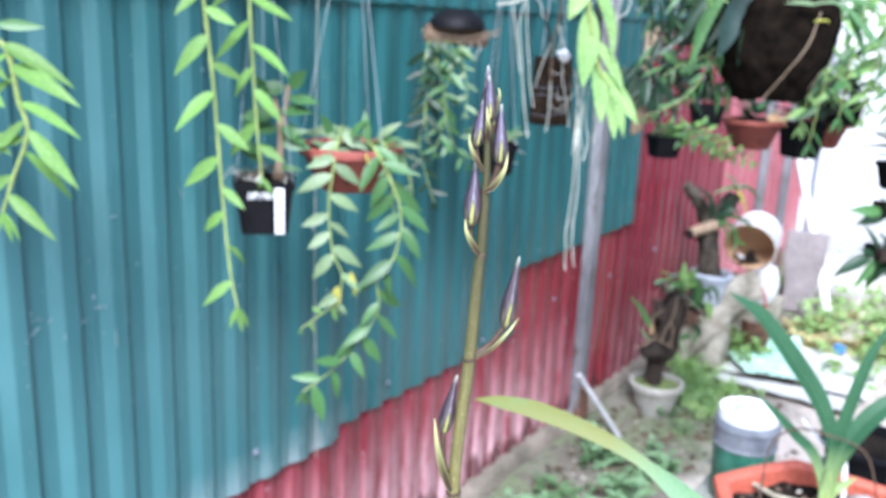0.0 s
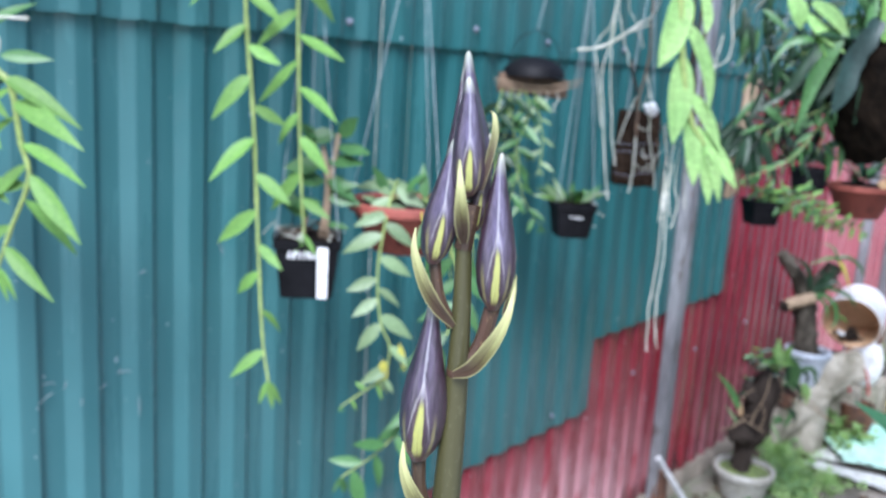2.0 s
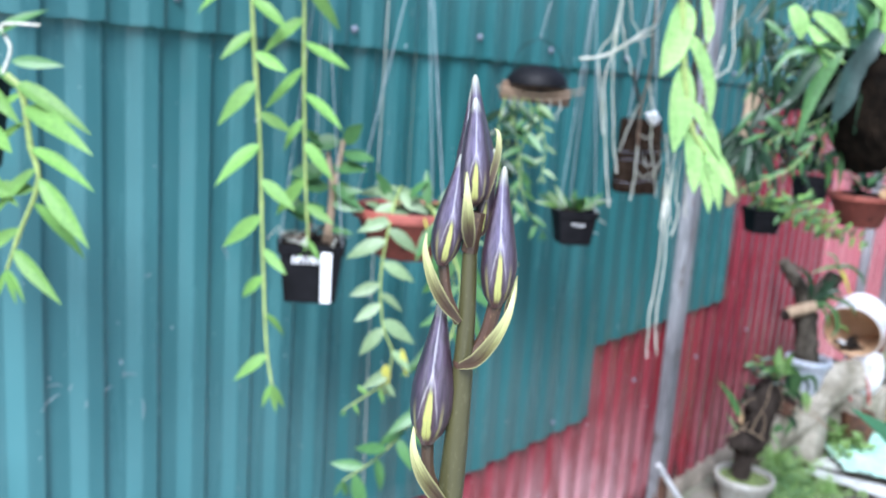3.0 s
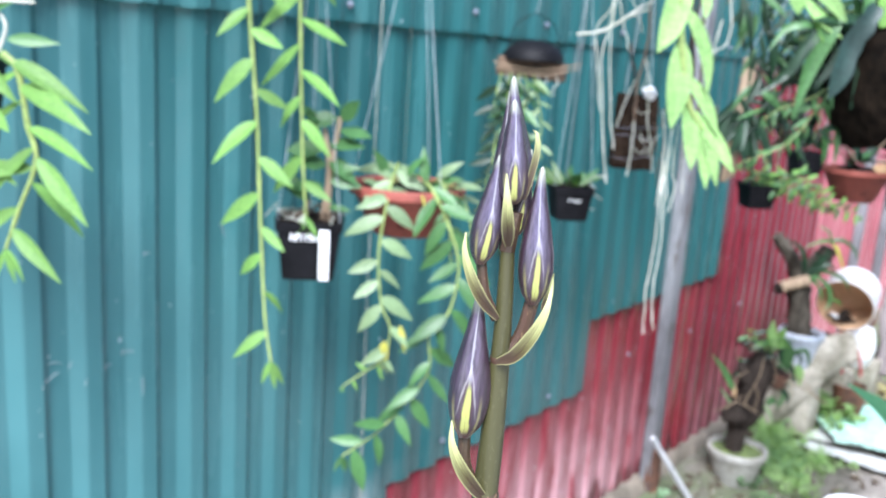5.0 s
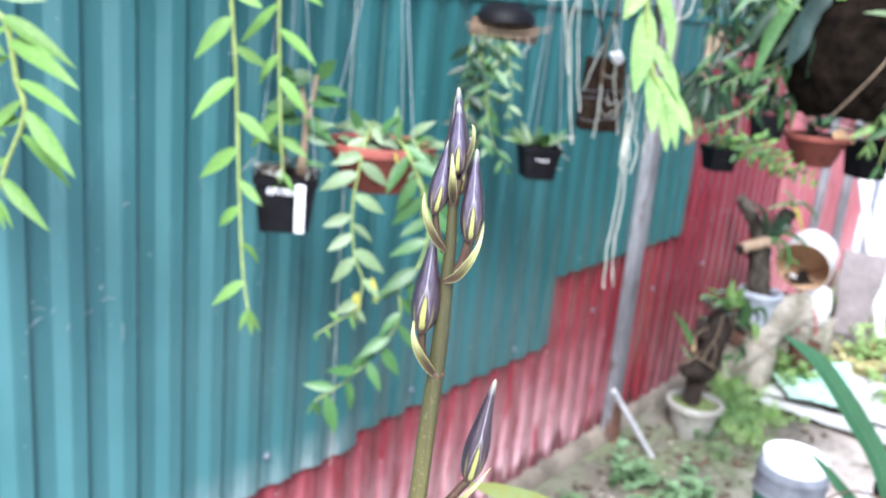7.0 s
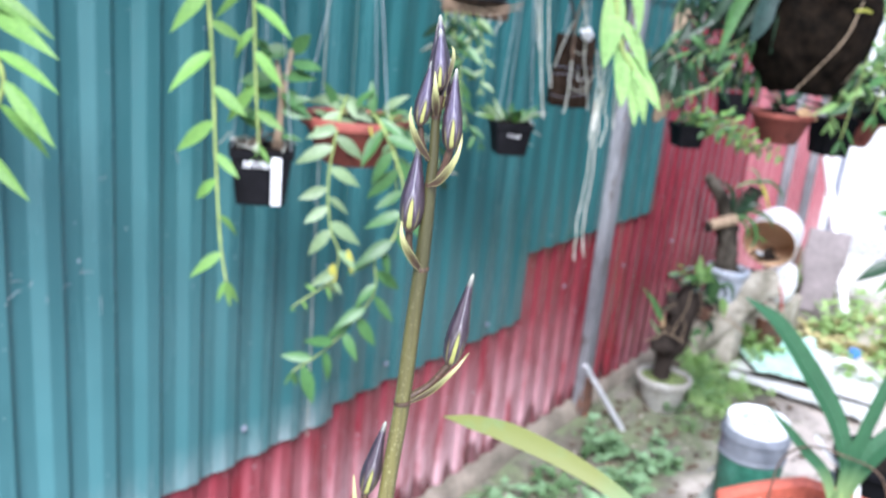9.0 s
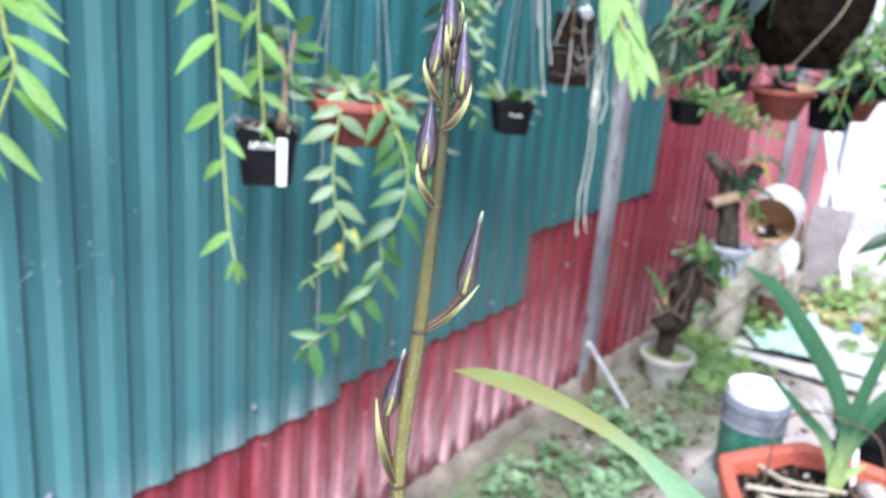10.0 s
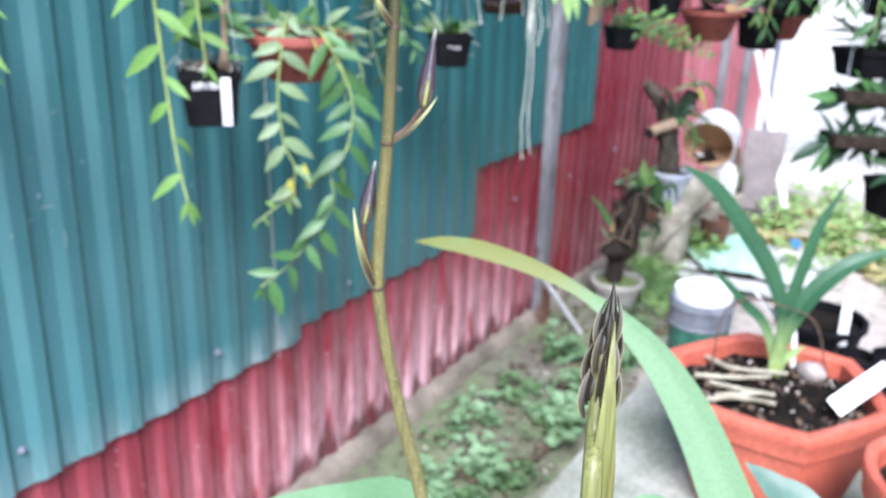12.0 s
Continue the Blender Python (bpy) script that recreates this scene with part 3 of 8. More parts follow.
build_bench()
big_pot = hex_pot((0.530, -1.241, 0.76), 28, 0.163, 0.195, "orange plastic hexagonal pot with dark soil on the bench", 0.20)
hex_pot((0.385, -1.495, 0.76), 20, 0.115, 0.20, "smaller round orange plastic pot beside the hexagonal one", 0.85)
hex_pot((-0.38, -1.35, 0.76), 0, 0.15, 0.19, "orange plastic pot that holds the budding orchid")


def pot_print(pot):
    """A worn curved print on the pot's flat side."""
    bm = bmesh.new()
    for a, b in (((-0.040, 0.098), (-0.024, 0.090)), ((-0.018, 0.086), (0.030, 0.104))):
        mid = ((a[0] + b[0]) / 2, (a[1] + b[1]) / 2 + 0.006)
        blade(bm, [(p[0], -0.0004, p[1]) for p in (a, mid, b)], [0.002, 0.006, 0.004], (0, -1, 0), 0.0, 14, 0.0004)
    ob = part("printed_mark", bm, material("worn_print", (0.10, 0.05, 0.07), (0.22, 0.09, 0.08), 0.5, 60, 160, 0.05), pot, "worn dark print")
    ob.matrix_basis = pose(0, 0, 0, 0, 0, -120) @ pose(0, -0.1225, 0, -14, 0, 0)


pot_print(big_pot)


def build_bucket():
    can = thing("paint_bucket", "small grey paint bucket with green label and white lid", "bucket", (0.852, -1.043, 0.76), 20)
    can.matrix_basis = can.matrix_basis @ Matrix.Diagonal((0.86, 0.86, 0.86, 1))
    bm = bmesh.new()
    lathe(bm, [(0.058, 0.0), (0.060, 0.004), (0.066, 0.125), (0.0662, 0.13)], 40)
    part("body", bm, material("green_label", (0.02, 0.11, 0.07), (0.05, 0.19, 0.13), 0.4, 30, 120, 0.05), can, "dark green printed body")
    bm = bmesh.new()
    lathe(bm, [(0.0664, 0.128), (0.0685, 0.13), (0.0685, 0.134), (0.067, 0.136), (0.068, 0.17), (0.0705, 0.172), (0.0705, 0.178), (0.066, 0.19), (0.05, 0.19)], 40)
    part("collar", bm, material("grey_plastic", (0.20, 0.215, 0.24), (0.15, 0.165, 0.19), 0.4, 20, 30, 0.03), can, "blue-grey plastic collar")
    bm = bmesh.new()
    lathe(bm, [(0.055, 0.186), (0.062, 0.187), (0.063, 0.205), (0.061, 0.21), (0.056, 0.211), (0.053, 0.207), (0.03, 0.2062), (0.002, 0.206)], 40)
    lid = part("lid", bm, M["white"], can, "white lid with faded green print")
    bm = bmesh.new()
    lathe(bm, [(0.036, 0.2058), (0.036, 0.2068), (0.016, 0.2070), (0.016, 0.2058)], 32, m=pose(-0.006, 0.004, 0), caps=False)
    part("print", bm, material("pale_green_print", (0.25, 0.68, 0.55), (0.7, 0.8, 0.78), 0.4, 40, 120, 0.02), lid, "pale green ring print")
    bm = bmesh.new()
    tube(bm, [(0.069, 0, 0.16), (0.085, 0.02, 0.12), (0.07, 0.045, 0.06), (0.03, 0.075, 0.05)], 0.0018, 6, 14)
    part("handle", bm, M["steel"], can, "thin wire handle")


build_bucket()

# ---------------------------------------------------------------- the budding orchid
SPIKE = Vector((-0.445, -1.231, 0.0))


def on(u, z, w=0.0):
    """A place beside the flower stem: u across, z up, w further off."""
    return SPIKE + Vector((0.625, -0.78, 0)) * u + Vector((0.78, 0.625, 0)) * w + Vector((0, 0, z))


def bud_material(dull=1.0):
    """Plum sepals with a lavender bloom and sky gloss painted in, a pale midrib that forks, and a yellow-green wedge
    where they part near the stalk.
    """
    m = bpy.data.materials.new("purple_bud")
    m.use_nodes = True
    nt = m.node_tree
    b = nt.nodes["Principled BSDF"]
    tc = nt.nodes.new("ShaderNodeTexCoord")
    sep = nt.nodes.new("ShaderNodeSeparateXYZ")
    nt.links.new(tc.outputs["Object"], sep.inputs[0])
    y = sep.outputs["Y"]
    mul = lambda a, b2: math_node(nt, "MULTIPLY", a, b2)
    n = noise_tex(nt, 5.0, 4.0, 0.6, stretch=(3.0, 0.8, 3.0))
    fine = noise_tex(nt, 30.0, 4.0, 0.65, stretch=(3.0, 0.25, 3.0), seed=6.0)
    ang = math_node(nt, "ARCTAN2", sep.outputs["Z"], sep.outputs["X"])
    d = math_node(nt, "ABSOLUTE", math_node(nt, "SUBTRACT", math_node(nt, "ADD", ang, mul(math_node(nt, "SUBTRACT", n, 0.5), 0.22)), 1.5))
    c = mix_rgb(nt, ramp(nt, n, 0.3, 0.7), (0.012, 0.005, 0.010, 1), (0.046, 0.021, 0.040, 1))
    # Lavender bloom with the sky's reflection painted on the facing side.
    bloom_gloss = mul(mul(ramp(nt, d, 0.95, 0.10), ramp(nt, y, 0.10, 0.42)), ramp(nt, math_node(nt, "ADD", mul(n, 0.7), mul(fine, 0.3)), 0.25, 0.62))
    c = mix_rgb(nt, mul(bloom_gloss, 0.06 + 0.62 * dull), c, (0.200, 0.180, 0.300, 1))
    # side streaks, the wedge and its dark margins
    side = mul(ramp(nt, math_node(nt, "ABSOLUTE", math_node(nt, "SUBTRACT", d, 0.72)), 0.13, 0.06), ramp(nt, y, 0.34, 0.20))
    c = mix_rgb(nt, mul(side, 0.7), c, (0.22, 0.20, 0.075, 1))
    half = math_node(nt, "SUBTRACT", 0.30, mul(y, 0.66))
    gap = math_node(nt, "SUBTRACT", d, half)
    low = ramp(nt, y, 0.44, 0.36)
    c = mix_rgb(nt, mul(mul(ramp(nt, gap, 0.22, 0.10), low), 0.85), c, (0.030, 0.009, 0.016, 1))
    wedge = mul(mul(ramp(nt, gap, 0.06, -0.02), low), ramp(nt, y, 0.03, 0.07))
    c = mix_rgb(nt, wedge, c, mix_rgb(nt, ramp(nt, fine, 0.35, 0.65), (0.40, 0.40, 0.09, 1), (0.30, 0.33, 0.10, 1)))
    c = mix_rgb(nt, mul(mul(ramp(nt, d, 0.035, 0.012), ramp(nt, y, 0.24, 0.12)), 0.6), c, (0.09, 0.05, 0.03, 1))
    # midrib and its two branches
    rib_line = mul(ramp(nt, math_node(nt, "SUBTRACT", d, mul(y, 0.07)), 0.06, 0.015), ramp(nt, y, 0.38, 0.46))
    c = mix_rgb(nt, mul(rib_line, 0.5), c, (0.42, 0.41, 0.44, 1))
    fork = math_node(nt, "ABSOLUTE", math_node(nt, "SUBTRACT", d, mul(math_node(nt, "SUBTRACT", 0.52, y), 1.5)))
    c = mix_rgb(nt, mul(mul(ramp(nt, fork, 0.06, 0.015), mul(ramp(nt, y, 0.53, 0.50), ramp(nt, y, 0.14, 0.26))), 0.35), c, (0.44, 0.42, 0.40, 1))
    c = mix_rgb(nt, mul(ramp(nt, y, 0.10, 0.0), 0.8), c, (0.085, 0.036, 0.030, 1))
    c = mix_rgb(nt, mul(ramp(nt, y, 0.85, 0.97), 0.8), c, (0.40, 0.42, 0.34, 1))
    nt.links.new(c, b.inputs["Base Color"])
    nt.links.new(math_node(nt, "ADD", mul(fine, 0.24), 0.20), b.inputs["Roughness"])
    b.inputs["Specular IOR Level"].default_value = 0.5
    b.inputs["Coat Weight"].default_value = 0.6
    b.inputs["Coat Roughness"].default_value = 0.12
    bp = nt.nodes.new("ShaderNodeBump")
    bp.inputs["Strength"].default_value, bp.inputs["Distance"].default_value = 0.4, 0.03
    nt.links.new(math_node(nt, "ADD", mul(fine, 0.5), mul(rib_line, 0.6)), bp.inputs["Height"])
    nt.links.new(bp.outputs[0], b.inputs["Normal"])
    return m


def bract_material(name, tip, body, foot, edge):
    """A bract that pales towards its tip and margins and is stained at its foot; v runs along it, u across."""
    m = bpy.data.materials.new(name)
    m.use_nodes = True
    nt = m.node_tree
    b = nt.nodes["Principled BSDF"]
    uv = nt.nodes.new("ShaderNodeUVMap")
    sep = nt.nodes.new("ShaderNodeSeparateXYZ")
    nt.links.new(uv.outputs[0], sep.inputs[0])
    across, along = sep.outputs["X"], sep.outputs["Y"]
    mp = nt.nodes.new("ShaderNodeMapping")
    mp.inputs["Scale"].default_value = (9.0, 1.2, 1.0)
    nt.links.new(uv.outputs[0], mp.inputs[0])
    vein = nt.nodes.new("ShaderNodeTexNoise")
    vein.inputs["Scale"].default_value, vein.inputs["Detail"].default_value = 2.0, 4.0
    nt.links.new(mp.outputs[0], vein.inputs["Vector"])
    v = vein.outputs["Fac"]
    c = mix_rgb(nt, ramp(nt, along, 0.35, 0.85), col(body), col(tip))
    c = mix_rgb(nt, math_node(nt, "MULTIPLY", ramp(nt, math_node(nt, "ADD", along, math_node(nt, "MULTIPLY", v, 0.7)), 0.95, 0.60), 0.9), c, col(foot))
    rim = ramp(nt, math_node(nt, "ABSOLUTE", math_node(nt, "SUBTRACT", across, 0.5)), 0.36, 0.49)
    c = mix_rgb(nt, math_node(nt, "MULTIPLY", rim, 0.75), c, col(edge))
    c = mix_rgb(nt, 1.0, c, mix_rgb(nt, ramp(nt, v, 0.3, 0.7), (0.75, 0.72, 0.7, 1), (1.1, 1.1, 1.1, 1)), "MULTIPLY")
    nt.links.new(c, b.inputs["Base Color"])
    b.inputs["Roughness"].default_value = 0.45
    bp = nt.nodes.new("ShaderNodeBump")
    bp.inputs["Strength"].default_value, bp.inputs["Distance"].default_value = 0.3, 0.0004
    nt.links.new(v, bp.inputs["Height"])
    nt.links.new(bp.outputs[0], b.inputs["Normal"])
    return m


def veins(nt, grain, tilt_x, tilt_y):
    """Fine stripes along a stem that leans from the upright."""
    tc = nt.nodes.new("ShaderNodeTexCoord")
    mp = nt.nodes.new("ShaderNodeMapping")
    mp.vector_type = "TEXTURE"
    mp.inputs["Rotation"].default_value = (radians(tilt_x), radians(tilt_y), 0.0)
    mp.inputs["Scale"].default_value = (1.0, 1.0, 40.0)
    nt.links.new(tc.outputs["Object"], mp.inputs[0])
    n = nt.nodes.new("ShaderNodeTexNoise")
    n.inputs["Scale"].default_value, n.inputs["Detail"].default_value = grain, 4.0
    nt.links.new(mp.outputs[0], n.inputs["Vector"])
    return n.outputs["Fac"]


def stem_material(name, a, b2, speck, grain=420, dots=0.28, dusk=None, lean=None):
    m = bpy.data.materials.new(name)
    m.use_nodes = True
    nt = m.node_tree
    b = nt.nodes["Principled BSDF"]
    c = mix_rgb(nt, ramp(nt, veins(nt, grain, *lean) if lean else noise_tex(nt, grain, 4.0, stretch=(1, 1, 0.05)), 0.35, 0.65), col(a), col(b2))
    c = mix_rgb(nt, math_node(nt, "MULTIPLY", ramp(nt, noise_tex(nt, 1500, 2.0, seed=2, stretch=(1, 1, 0.55)), 0.60, 0.66), dots), c, col(speck))
    if dusk:
        tc = nt.nodes.new("ShaderNodeTexCoord")
        sep = nt.nodes.new("ShaderNodeSeparateXYZ")
        nt.links.new(tc.outputs["Object"], sep.inputs[0])
        c = mix_rgb(nt, math_node(nt, "MULTIPLY", ramp(nt, sep.outputs["Z"], dusk[1], dusk[2]), 0.88), c, col(dusk[0]))
    nt.links.new(c, b.inputs["Base Color"])
    b.inputs["Roughness"].default_value = 0.45
    bp = nt.nodes.new("ShaderNodeBump")
    bp.inputs["Strength"].default_value, bp.inputs["Distance"].default_value = 0.2 if grain < 1000 else 0.05, 0.0006
    nt.links.new(noise_tex(nt, 500, 3.0, stretch=(1, 1, 0.15)), bp.inputs["Height"])
    nt.links.new(bp.outputs[0], b.inputs["Normal"])
    return m


def young_bud_material():
    """Small brown-black buds with pale margins."""
    m = bpy.data.materials.new("young_bud")
    m.use_nodes = True
    nt = m.node_tree
    b = nt.nodes["Principled BSDF"]
    tc = nt.nodes.new("ShaderNodeTexCoord")
    sep = nt.nodes.new("ShaderNodeSeparateXYZ")
    nt.links.new(tc.outputs["Object"], sep.inputs[0])
    ang = math_node(nt, "ARCTAN2", sep.outputs["Z"], sep.outputs["X"])
    n = noise_tex(nt, 6.0, 4.0, 0.6, stretch=(3.0, 0.5, 3.0))
    c = mix_rgb(nt, ramp(nt, n, 0.35, 0.7), (0.005, 0.004, 0.003, 1), (0.020, 0.015, 0.008, 1))
    for centre in (0.75, 1.9, 2.7):
        line = ramp(nt, math_node(nt, "ABSOLUTE", math_node(nt, "SUBTRACT", ang, centre)), 0.12, 0.04)
        c = mix_rgb(nt, math_node(nt, "MULTIPLY", line, 0.4), c, (0.085, 0.075, 0.042, 1))
    nt.links.new(c, b.inputs["Base Color"])
    b.inputs["Roughness"].default_value = 0.45
    b.inputs["Specular IOR Level"].default_value = 0.3
    return m


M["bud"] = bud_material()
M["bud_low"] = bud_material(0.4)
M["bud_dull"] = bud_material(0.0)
M["spike"] = stem_material("flower_stem", (0.165, 0.150, 0.046), (0.095, 0.083, 0.028), (0.36, 0.35, 0.19), 700, 0.55, dusk=((0.034, 0.033, 0.012), 1.455, 1.535))
M["bract"] = bract_material("bract", (0.40, 0.41, 0.19), (0.112, 0.116, 0.034), (0.042, 0.020, 0.016), (0.33, 0.33, 0.15))
M["young_bud"] = young_bud_material()
M["young_bract"] = bract_material("young_bract", (0.016, 0.012, 0.009), (0.038, 0.028, 0.017), (0.030, 0.026, 0.014), (0.30, 0.27, 0.15))
M["node"] = stem_material("stem_node", (0.060, 0.030, 0.020), (0.045, 0.030, 0.017), (0.3, 0.2, 0.1))
M["sheath"] = stem_material("sheath", (0.190, 0.205, 0.062), (0.110, 0.110, 0.038), (0.4, 0.4, 0.2), 1100, 0.03, lean=(-5.7, 14.6))


SLIM = ((0.0, 0.30), (0.03, 0.42), (0.08, 0.70), (0.16, 0.90), (0.26, 1.0), (0.38, 0.97), (0.50, 0.82), (0.62, 0.64), (0.74, 0.46), (0.86, 0.30), (0.95, 0.19), (0.985, 0.15), (1.0, 0.06))
FULL = ((0.0, 0.30), (0.04, 0.60), (0.10, 0.86), (0.22, 1.0), (0.34, 0.99), (0.48, 0.90), (0.66, 0.70), (0.78, 0.52), (0.88, 0.36), (0.95, 0.22), (0.985, 0.15), (1.0, 0.06))


def bud_mesh(name, seed, curve=0.0, mat="bud", prof=SLIM):
    """A pointed bud one unit long along +y, with shallow ribs where its sepals meet and a blunt, slightly hooked tip."""
    bm = bmesh.new()
    sides, segs = 30, 34
    rings = []
    for k in range(segs + 1):
        s = k / segs
        for (s0, r0), (s1, r1) in zip(prof, prof[1:]):
            if s0 <= s <= s1:
                r = r0 + (r1 - r0) * (s - s0) / (s1 - s0)
                break
        ring = []
        hook = 0.035 * max(0.0, s - 0.86) / 0.14 * math.copysign(1.0, curve or 1.0)
        for j in range(sides):
            a = 2 * math.pi * j / sides
            ridge = max(0.0, math.cos(a - 1.5)) ** 60 * 0.05 * min(1.0, max(0.0, (s - 0.3) / 0.2))
            rr = r * 0.5 * (1 + 0.05 * math.cos(3 * a + seed) - 0.09 * max(0, math.cos(3 * a + seed + 1.0)) ** 8 + ridge + 0.04 * noise.noise(Vector((math.cos(a) * 1.5, s * 4, math.sin(a) * 1.5 + seed))))
            ring.append(bm.verts.new((rr * math.cos(a) + curve * s * s + hook * 0.5, s, rr * math.sin(a))))
        rings.append(ring)
    for a, b in zip(rings, rings[1:]):
        for j in range(sides):
            bm.faces.new((a[j], b[j], b[(j + 1) % sides], a[(j + 1) % sides]))
    bm.faces.new(rings[0])
    bm.faces.new(list(reversed(rings[-1])))
    return to_mesh(name, bm, M[mat])


def stem_bud(plant, mesh, base, tip, width, face=(-0.78, -0.62, 0.1)):
    base, tip = Vector(base), Vector(tip)
    length = (tip - base).length
    m = aim(base, tip, face, 1.0) @ Matrix.Diagonal((width / length, 1, width / length, 1))
    return piece("bud", mesh, plant, m, "dark purple pointed bud with yellow streaks at its base")


def bract(plant, pts, width, face, fold=0.5, mat="bract", label="pale green yellow bract", thick=0.00035, shape=(0.45, 0.85, 1.0, 0.92, 0.66, 0.36, 0.12)):
    """A boat-shaped bract along pts, broadest near its middle, running out into a narrow tip."""
    bm = bmesh.new()
    n = 22
    blade(bm, pts, [width * k for k in shape], face, fold, n, thick)
    bm.verts.index_update()
    layer = bm.loops.layers.uv.new("UVMap")
    across = (0.0, 0.25, 0.5, 0.75, 1.0, 0.75, 0.5, 0.25)
    for f in bm.faces:
        for corner in f.loops:
            row, k = divmod(corner.vert.index, 8)
            corner[layer].uv = (across[k], row / (n - 1))
    part("bract", bm, M[mat], plant, label)


def build_orchid():
    plant = thing("orchid_plant", "ground orchid with an upright stem of dark purple buds", "orchid", (0, 0, 0))
    axis = [on(0.046, 0.92), on(0.040, 1.10), on(0.026, 1.25), on(0.0128, 1.333), on(0.0068, 1.358), on(0.0012, 1.384), on(-0.0035, 1.410), on(-0.0058, 1.430), on(-0.0054, 1.446), on(-0.0038, 1.468),
            on(-0.0022, 1.488), on(-0.0012, 1.512), on(0.0, 1.537), on(0.0004, 1.560), on(0.0, 1.5765)]
    bm = bmesh.new()
    tube(bm, axis, [0.0036, 0.0035, 0.0033, 0.0030, 0.0029, 0.0027, 0.0026, 0.0026, 0.0025, 0.0025, 0.0024, 0.0023, 0.0021, 0.0015, 0.0011], 14, 90)
    part("flower_stem", bm, M["spike"], plant, "olive green stem with pale specks")
    for u, z, r in ((-0.0058, 1.4285, 0.0032), (-0.0022, 1.4875, 0.0029), (-0.0001, 1.5300, 0.0023), (0.0004, 1.5550, 0.0018), (0.0, 1.5739, 0.0012)):
        bm = bmesh.new()
        tube(bm, [on(u + 0.0001, z - 0.0007), on(u, z), on(u - 0.0001, z + 0.0006)], [r * 0.95, r * 1.0, r * 0.94], 14, 6)
        part("stem_node", bm, M["node"], plant, "reddish brown ring on the stem")
    A = bud_mesh("bud", 0.3, 0.02)
    C = bud_mesh("bud", 0.9, 0.03, "bud_dull")
    # upper cluster
    D = bud_mesh("bud", 1.2, -0.03, "bud_low")
    F = bud_mesh("bud", 0.6, -0.02, prof=FULL)
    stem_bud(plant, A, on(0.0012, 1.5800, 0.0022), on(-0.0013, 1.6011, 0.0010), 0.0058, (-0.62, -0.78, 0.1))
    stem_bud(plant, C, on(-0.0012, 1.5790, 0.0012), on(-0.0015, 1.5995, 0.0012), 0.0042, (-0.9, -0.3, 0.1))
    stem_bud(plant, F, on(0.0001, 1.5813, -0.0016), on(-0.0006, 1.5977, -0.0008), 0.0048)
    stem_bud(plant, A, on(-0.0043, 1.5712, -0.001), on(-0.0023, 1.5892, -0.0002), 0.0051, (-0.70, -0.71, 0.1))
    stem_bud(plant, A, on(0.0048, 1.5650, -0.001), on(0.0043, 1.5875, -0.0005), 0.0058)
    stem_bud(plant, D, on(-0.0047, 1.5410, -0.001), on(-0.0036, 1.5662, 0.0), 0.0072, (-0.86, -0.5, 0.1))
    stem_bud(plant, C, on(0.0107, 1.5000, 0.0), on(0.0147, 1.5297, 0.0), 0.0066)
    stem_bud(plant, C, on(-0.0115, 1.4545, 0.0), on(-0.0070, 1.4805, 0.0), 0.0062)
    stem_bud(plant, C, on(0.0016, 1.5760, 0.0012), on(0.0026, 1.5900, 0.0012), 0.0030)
    # stalks of the buds
    for pts, r in (([on(-0.0008, 1.5618), on(-0.0030, 1.5660), on(-0.0041, 1.5720)], 0.0009), ([on(0.0010, 1.5548), on(0.0036, 1.5595), on(0.0049, 1.5656)], 0.0012),
                   ([on(-0.0012, 1.5300), on(-0.0040, 1.5350), on(-0.0046, 1.5412)], 0.0011), ([on(-0.0012, 1.4885), on(0.0055, 1.4935), on(0.0107, 1.5006)], 0.0012),
                   ([on(-0.0064, 1.4290), on(-0.0104, 1.4420), on(-0.0115, 1.4552)], 0.0012), ([on(0.0, 1.5735), on(0.0004, 1.5770), on(0.0008, 1.5800)], 0.0014)):
        bm = bmesh.new()
        tube(bm, pts, r, 9, 10)
        part("bud_stalk", bm, M["node"], plant, "brownish stalk of a bud")
    near = (-0.78, -0.62, 0.15)
    bract(plant, [on(-0.0008, 1.5622, -0.001), on(-0.0036, 1.5655, -0.0026), on(-0.0057, 1.5692, -0.0028), on(-0.0070, 1.5733, -0.0026), on(-0.0069, 1.5764, -0.002)], 0.0020, (-0.5, -0.8, 0.1))
    bract(plant, [on(0.0000, 1.5548, -0.0016), on(0.0026, 1.5564, -0.0030), on(0.0052, 1.5602, -0.0034), on(0.0070, 1.5645, -0.0030), on(0.0077, 1.5688, -0.002)], 0.0024, (-0.75, -0.35, 0.55))
    bract(plant, [on(-0.0004, 1.5298, -0.0012), on(-0.0028, 1.5330, -0.0028), on(-0.0054, 1.5369, -0.0034), on(-0.0069, 1.5408, -0.0032), on(-0.0069, 1.5446, -0.002)], 0.0024, (-0.5, -0.8, 0.1))
    bract(plant, [on(-0.0006, 1.4872, -0.001), on(0.0060, 1.4920, -0.002), on(0.0120, 1.4990, -0.002), on(0.0162, 1.5052, -0.001)], 0.0018, (-0.6, -0.3, 0.7))
    bract(plant, [on(-0.0060, 1.4270, -0.001), on(-0.0104, 1.4385, -0.003), on(-0.0138, 1.4515, -0.003), on(-0.0152, 1.4625, -0.002)], 0.0030, near)
    bract(plant, [on(0.0000, 1.5748, -0.0018), on(-0.0005, 1.5782, -0.0038), on(-0.0009, 1.5820, -0.0046), on(-0.0013, 1.5865, -0.0038)], 0.0021, near, 0.5)
    bract(plant, [on(0.0020, 1.5822, -0.0012), on(0.0027, 1.5862, -0.0016), on(0.0033, 1.5900, -0.0016), on(0.0031, 1.5925, -0.0014), on(0.0025, 1.5932, -0.001)], 0.0011, near)
